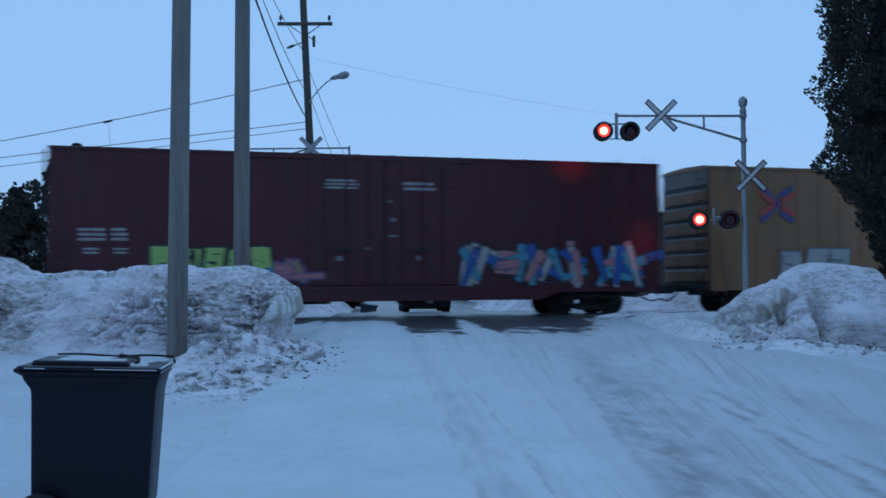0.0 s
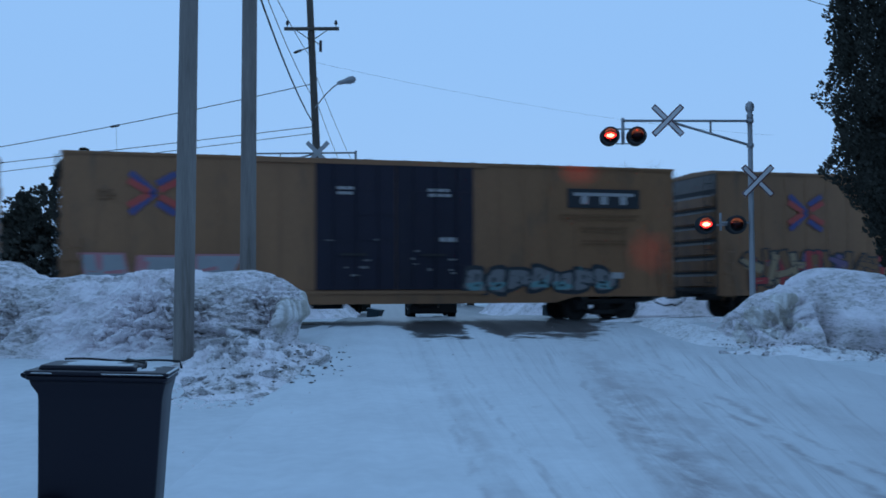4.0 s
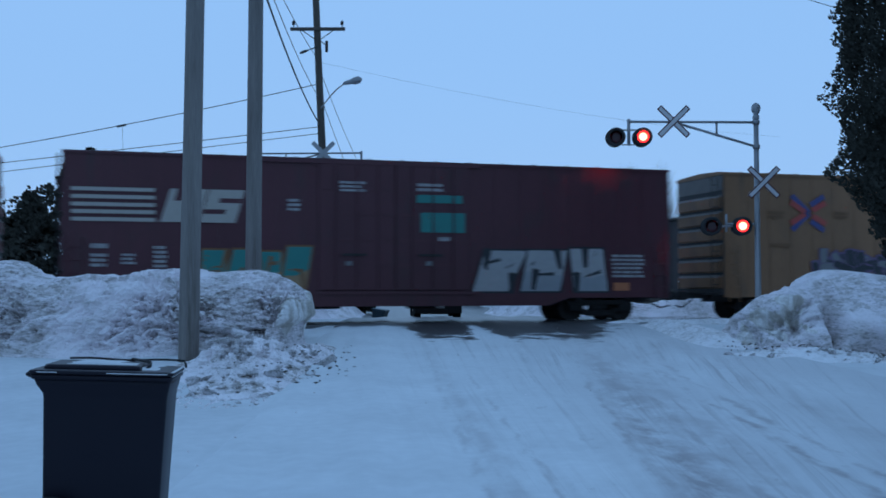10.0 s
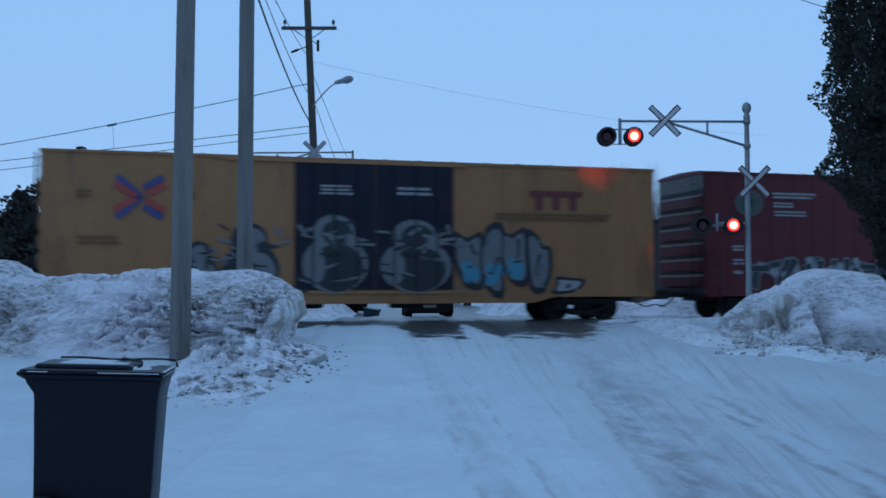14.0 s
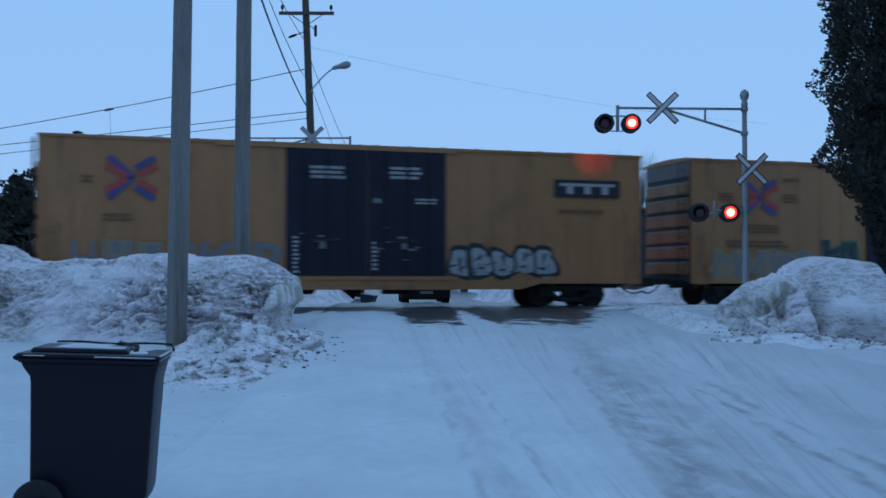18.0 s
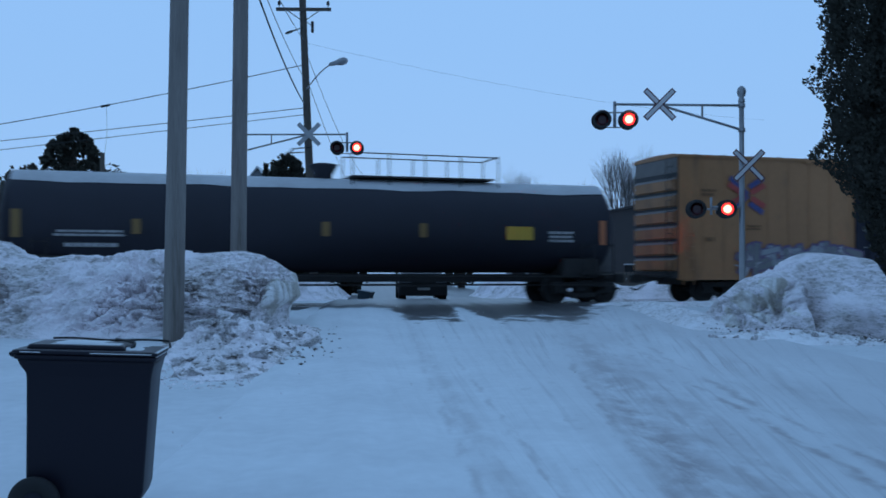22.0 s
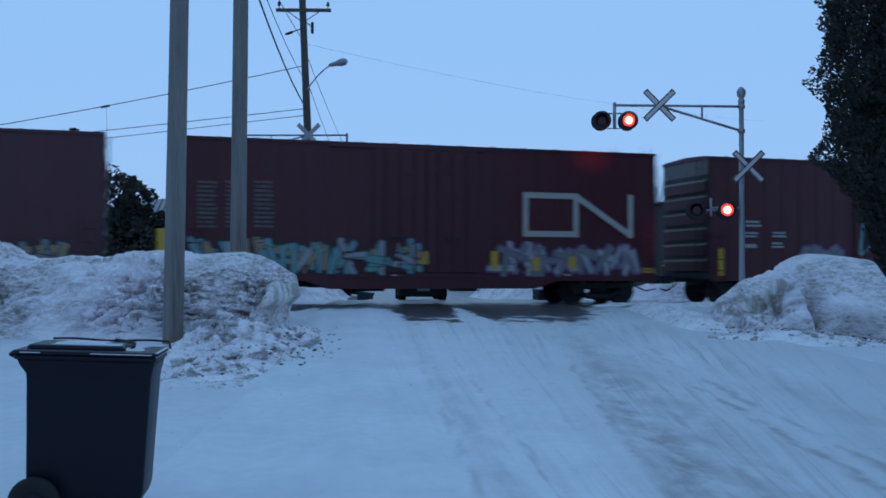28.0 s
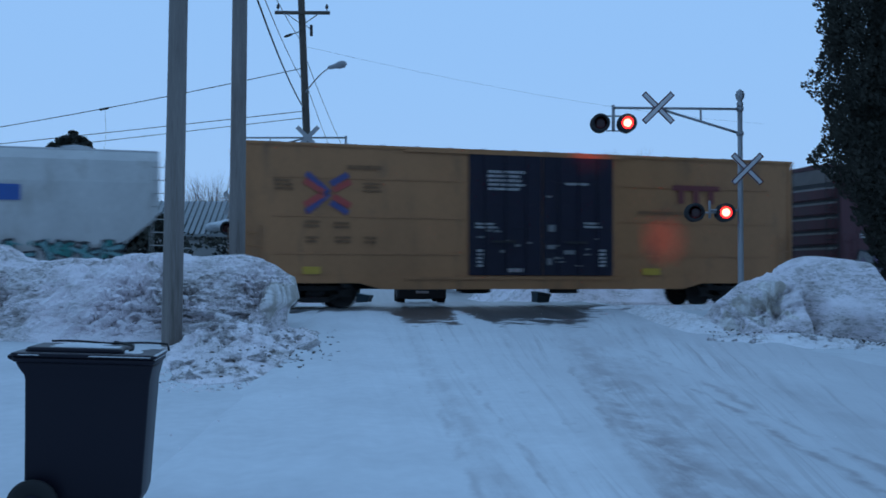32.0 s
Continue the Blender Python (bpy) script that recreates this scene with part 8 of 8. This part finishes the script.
def house(x, y, w, d, eave, ridge, wall_mat, roof_mat, label, ribs=0, along=True, turn=0):
    hs = thing("house", pose(x, y, ground_z(x, y), 0, 0, turn), label, "house")
    bm = bmesh.new()
    prof = [(-d / 2, 0), (d / 2, 0), (d / 2, eave), (0, ridge - 0.1), (-d / 2, eave)]
    ends = []
    for s in (-1, 1):
        ends.append([bm.verts.new((s * w / 2, p, q) if along else (p, s * w / 2, q)) for p, q in prof])
    for k in range(5):
        bm.faces.new((ends[0][k], ends[1][k], ends[1][(k + 1) % 5], ends[0][(k + 1) % 5]))
    bm.faces.new(ends[0]), bm.faces.new(ends[1])
    bmesh.ops.recalc_face_normals(bm, faces=bm.faces)
    part("wall", bm, wall_mat, hs)
    for s in (-1, 1):
        bm = bmesh.new()
        y0, z0 = s * (d / 2 + 0.35), eave - 0.35 * (ridge - eave) / (d / 2)
        a = [(-w / 2 - 0.3, y0, z0), (w / 2 + 0.3, y0, z0), (w / 2 + 0.3, 0, ridge), (-w / 2 - 0.3, 0, ridge)]
        if not along:
            a = [(q, p, r) for p, q, r in a]
        lo = [bm.verts.new(p) for p in a]
        hi = [bm.verts.new((p[0], p[1], p[2] + 0.16)) for p in a]
        bm.faces.new(lo), bm.faces.new(hi)
        for k in range(4):
            bm.faces.new((lo[k], lo[(k + 1) % 4], hi[(k + 1) % 4], hi[k]))
        bmesh.ops.recalc_face_normals(bm, faces=bm.faces)
        rf = part("roof", bm, roof_mat, hs)
        if ribs and s < 0:
            for k in range(ribs):
                bm = bmesh.new()
                xx = -w / 2 - 0.2 + (w + 0.4) * k / (ribs - 1)
                tube(bm, (xx, y0, z0 + 0.17), (xx, 0, ridge + 0.17), 0.055, n=5)
                part("roof_seam", bm, SEAM_METAL, rf)
    for k in range(3):
        xx = -w / 2 + w * (k + 0.5) / 3
        bm = bmesh.new()
        if along:
            box(bm, xx - 0.5, xx + 0.5, -d / 2 - 0.05, -d / 2 + 0.02, 1.0, 2.1)
        else:
            xx = -d / 2 + d * (k + 0.5) / 3
            box(bm, xx - 0.45, xx + 0.45, -w / 2 - 0.05, -w / 2 + 0.02, 1.0, 2.1)
        wn = part("window", bm, DARK_GLASS, hs)
        bm = bmesh.new()
        yy = (-d / 2 if along else -w / 2) - 0.06
        for z in (0.95, 2.08):
            box(bm, xx - 0.55, xx + 0.55, yy - 0.02, yy + 0.03, z, z + 0.07)
        part("frame", bm, HOUSE_WALL, wn)
    return hs


metal_house = house(-13.4, 47, 8.0, 6.0, 3.9, 5.8, HOUSE_WALL, METAL_ROOF, "low pale house with ribbed grey metal roof beyond the track", ribs=26)
bm = bmesh.new()
bmesh.ops.create_icosphere(bm, subdivisions=3, radius=1)
for v in bm.verts:
    k = 1 + 0.25 * noise.noise(v.co * 2)
    v.co = Vector((1.9 + 1.5 * v.co.x * k, -2.75 + 0.7 * v.co.y * k, 4.25 + 0.45 * v.co.z * k))
part("roof_snow", bm, SNOW, metal_house, "snow drift on the lower roof", True)
BROWN_WALL = mat("brown_siding", (0.055, 0.044, 0.044), 0.75, alt=(0.04, 0.034, 0.034), scale=2, bump=0.1)
house(18.6, 62, 7.5, 9.0, 6.2, 7.0, BROWN_WALL, BROWN_WALL, "dark brown two-storey house with a flat-pitched roof beyond the track", along=False)
house(11.7, 65, 3.4, 4.0, 4.3, 5.7, HOUSE_WALL, SNOW, "narrow pale house with a snowy roof beyond the track")
house(-14.4, 66, 4.5, 4.0, 7.6, 10.2, GREY_WALL, SNOW, "tall grey house with a steep snowy roof beyond the track", along=False)
house(8.4, 62, 4.0, 4.0, 2.6, 3.7, GREY_WALL, SNOW, "small grey shed with a snowy roof beyond the track")
house(33, 66, 10, 8, 3.6, 6.2, HOUSE_WALL, SNOW, "pale house with a snow-covered roof beyond the track")
house(-30, 60, 11, 8, 3.8, 6.4, GREY_WALL, SNOW, "grey house with a snow-covered roof beyond the track")


def plain_pole(x, y, h, arm, label):
    p = thing("utility_pole", pose(x, y, ground_z(x, y) - 0.3), label, "utility pole")
    bm = bmesh.new()
    lathe(bm, [(0.16, 0), (0.11, h)], n=10)
    part("shaft", bm, DARK_WOOD, p)
    if arm:
        bm = bmesh.new()
        box(bm, -1.1, 1.1, -0.07, 0.07, h - 0.45, h - 0.30)
        part("crossarm", bm, DARK_WOOD, p)
        for sx in (-1, 1):
            bm = bmesh.new()
            lathe(bm, [(0.02, h - 0.3), (0.09, h - 0.2), (0.03, h - 0.05)], pose(sx, 0, 0), n=8)
            part("insulator", bm, BLACK, p)
        bm = bmesh.new()
        pipe(bm, [(0, 0, h * 0.66), (0.7, 0, h * 0.70), (1.6, 0, h * 0.71)], 0.04, 6)
        part("lamp_arm", bm, STEEL_GREY, p)
        bm = bmesh.new()
        box(bm, 1.4, 2.1, -0.12, 0.12, h * 0.70, h * 0.72, bev=0.02)
        part("lamp_head", bm, STEEL_GREY, p)


plain_pole(-6.6, 70, 10.4, True, "dark wooden utility pole with street lamp further down the street")
plain_pole(-9.8, 120, 9.0, True, "dark wooden utility pole with street lamp far down the street")
plain_pole(-15.3, 36, 7.3, False, "slim grey wooden pole beyond the railway track")


# ---- beyond the track, under the train ----
def fence(x0, x1, y, n, h, label):
    fc = thing("board_fence", pose(0, y, 0), label, "fence")
    for k in range(n):
        x = x0 + (x1 - x0) * k / (n - 1)
        hh = h * random.uniform(0.94, 1.04)
        bar("board", fc, x - 0.09, x + 0.09, -0.015, 0.015, 0.0, round(hh, 1), DARK_WOOD)
    for z in (0.4, h - 0.3):
        bar("rail", fc, x0, x1, 0.016, 0.06, z, z + 0.09, DARK_WOOD)


fence(5.5, 22.0, 40, 78, 1.5, "dark weathered board fence behind far snowbanks")
fence(-24.0, -7.0, 38.5, 70, 1.5, "dark weathered board fence behind far snowbanks")

CAR_PAINT = mat("dark_car_paint", (0.012, 0.013, 0.016), 0.25, alt=(0.02, 0.02, 0.022), scale=2, bump=0.0, coat=0.5)


def waiting_car(x, y):
    """A dark small utility vehicle that waits beyond the track, its front towards the street."""
    v = thing("parked_car", pose(x, y, ground_z(x, y) + 0.05, 0, 0, 4), "dark sport utility car waiting beyond the railway crossing", "car")
    bm = bmesh.new()
    prof = [(-2.15, 0.22), (-2.2, 0.7), (-2.05, 0.98), (-1.0, 1.10), (-0.95, 1.10), (2.1, 1.05), (2.2, 0.7), (2.15, 0.22)]
    rows = []
    for sx, k in ((-0.90, 0.0), (-0.93, 0.0), (0.93, 0.0), (0.90, 0.0)):
        rows.append([bm.verts.new((sx, yy, zz)) for yy, zz in prof])
    for a, b in zip(rows, rows[1:]):
        for k in range(8):
            bm.faces.new((a[k], b[k], b[(k + 1) % 8], a[(k + 1) % 8]))
    bm.faces.new(rows[0]), bm.faces.new(rows[-1][::-1])
    bmesh.ops.recalc_face_normals(bm, faces=bm.faces)
    part("body", bm, CAR_PAINT, v)
    bm = bmesh.new()
    low = [(-0.86, -1.0, 1.08), (0.86, -1.0, 1.08), (0.86, 2.05, 1.04), (-0.86, 2.05, 1.04)]
    top = [(-0.66, -0.25, 1.62), (0.66, -0.25, 1.62), (0.66, 1.75, 1.60), (-0.66, 1.75, 1.60)]
    a, b = [bm.verts.new(p) for p in low], [bm.verts.new(p) for p in top]
    for k in range(4):
        bm.faces.new((a[k], a[(k + 1) % 4], b[(k + 1) % 4], b[k])).material_index = 1
    bm.faces.new(b)
    part("cabin", bm, [CAR_PAINT, DARK_GLASS], v, "glazed cabin with dark windows")
    bm = bmesh.new()
    box(bm, -0.64, 0.64, -0.2, 1.7, 1.61, 1.65, bev=0.015)
    part("roof_snow", bm, ROOF_SNOW, v)
    for sx in (-1, 1):
        bm = bmesh.new()
        box(bm, *sorted((sx * 0.52, sx * 0.86)), -2.21, -2.12, 0.74, 0.90, bev=0.02)
        part("headlight", bm, mat("headlight_glass", (0.45, 0.46, 0.48), 0.15, bump=0.0), v, "unlit clear headlight")
        bm = bmesh.new()
        box(bm, *sorted((sx * 0.92, sx * 1.08)), -0.85, -0.70, 1.05, 1.20, bev=0.03)
        part("mirror", bm, CAR_PAINT, v)
        for yy in (-1.35, 1.35):
            bm = bmesh.new()
            lathe(bm, [(0.20, -0.15), (0.33, -0.15), (0.35, -0.09), (0.35, 0.09), (0.33, 0.15), (0.20, 0.15)], pose(sx * 0.80, yy, 0.35, 0, 90, 0), n=20)
            wh = part("wheel", bm, TYRE, v)
            bm = bmesh.new()
            lathe(bm, [(0.02, -0.115), (0.20, -0.10), (0.20, 0.10), (0.02, 0.115)], pose(sx * 0.80, yy, 0.35, 0, 90, 0), n=12)
            part("rim", bm, STEEL_GREY, wh)
    bm = bmesh.new()
    box(bm, -0.48, 0.48, -2.225, -2.15, 0.62, 0.86, bev=0.01)
    for k in range(3):
        box(bm, -0.46, 0.46, -2.235, -2.22, 0.66 + 0.06 * k, 0.675 + 0.06 * k)
    part("grille", bm, BLACK, v)
    bm = bmesh.new()
    box(bm, -0.93, 0.93, -2.28, -2.1, 0.17, 0.58, bev=0.04)
    part("bumper", bm, TYRE, v, "black plastic bumper")
    bm = bmesh.new()
    box(bm, -0.25, 0.25, -2.29, -2.27, 0.40, 0.50)
    part("number_plate", bm, PALE, v)


waiting_car(-0.36, 31.6)


def small_bin(x, y, turn, material, label):
    b = thing("wheeled_bin", pose(x, y, ground_z(x, y) - 0.54, 0, 9, turn), label, "rubbish bin", "bins beyond the track")
    bm = bmesh.new()
    lv = [(0.20, 0.22, 0.05), (0.27, 0.27, 0.85), (0.29, 0.29, 0.87), (0.29, 0.29, 0.92)]
    rings = [[bm.verts.new((sx * a, sy * c, z)) for sx, sy in ((1, -1), (1, 1), (-1, 1), (-1, -1))] for a, c, z in lv]
    for p, q in zip(rings, rings[1:]):
        for k in range(4):
            bm.faces.new((p[k], p[(k + 1) % 4], q[(k + 1) % 4], q[k]))
    bm.faces.new(rings[0][::-1]), bm.faces.new(rings[-1])
    part("body", bm, material, b)
    bm = bmesh.new()
    box(bm, -0.31, 0.31, -0.31, 0.31, 0.92, 0.97, bev=0.02)
    part("lid", bm, material, b)
    for sy in (-1, 1):
        bm = bmesh.new()
        lathe(bm, [(0.03, -0.03), (0.10, -0.03), (0.10, 0.03), (0.03, 0.03)], pose(-0.2, sy * 0.24, 0.10, 90, 0, 0), n=14)
        part("wheel", bm, TYRE, b)


BIN_BLUE = mat("blue_bin_plastic", (0.022, 0.055, 0.075), 0.5, bump=0.03)
small_bin(4.30, 29.9, 20, BIN_BLUE, "blue-green recycling bin in the snow beyond the track")
small_bin(-2.78, 32.3, -15, BIN_BLUE, "tilted dark recycling bin in the snow beyond the track")


# ---- what moves ----
def motions():
    turn = math.degrees(TH)
    for car, s_mid in CARS:
        rows = []
        for t in range(0, 33):
            p = on_track(s_mid + train_s(t), 0, RAIL)
            rows.append((t, pose(p.x, p.y, p.z, 0, 0, turn)))
        walk(car, rows)
    for w, s_mid, wx in WHEELS:
        # turns while its truck is on the crossing's stretch of track
        ts = [k / 30 for k in range(961) if abs(s_mid + train_s(k / 30)) < 15.5]
        if not ts:
            walk(w, [(0, pose(wx, 0, 0.457)), (32, pose(wx, 0, 0.457))])
            continue
        rows = []
        for t in sorted({0.0, *ts, 32.0}):
            tc = min(max(t, ts[0]), ts[-1])
            rows.append((t, Matrix.Translation((wx, 0, 0.457)) @ Matrix.Rotation((train_s(tc) - train_s(ts[0])) / 0.457, 4, "Y")))
        walk(w, rows)
    # the lamps of a pair take turns, about one cycle a second
    for disc, side in FLASH:
        rows = []
        def angle(t):
            return pose(0, 0, 0, t, 0, 0)
        lit = side == 0            # the left lamps start lit
        a = 0 if lit else -180
        rows.append((0.0, angle(a)))
        starts = [0.04 + 0.9905 * n if n <= 20 else 19.85 + 0.9972 * (n - 20) for n in range(33)]
        for e, early in sorted((q + h, 1 if h == 0 and q > 6.5 else 0) for q in starts for h in (0.0, 0.49)):
            k = round(e * 30) - early
            if k + 2 > 958:
                break
            if k > 1:
                rows.append(((k - 1) / 30, angle(a)))
            # the lit face turns away and back by way of its upper side
            step = -60 if a == 0 else 60
            rows += [((k + q) / 30, angle(a + step * (q + 1))) for q in range(3)]
            a += 3 * step
        rows.append((32.0, angle(a)))
        walk(disc, rows)


motions()
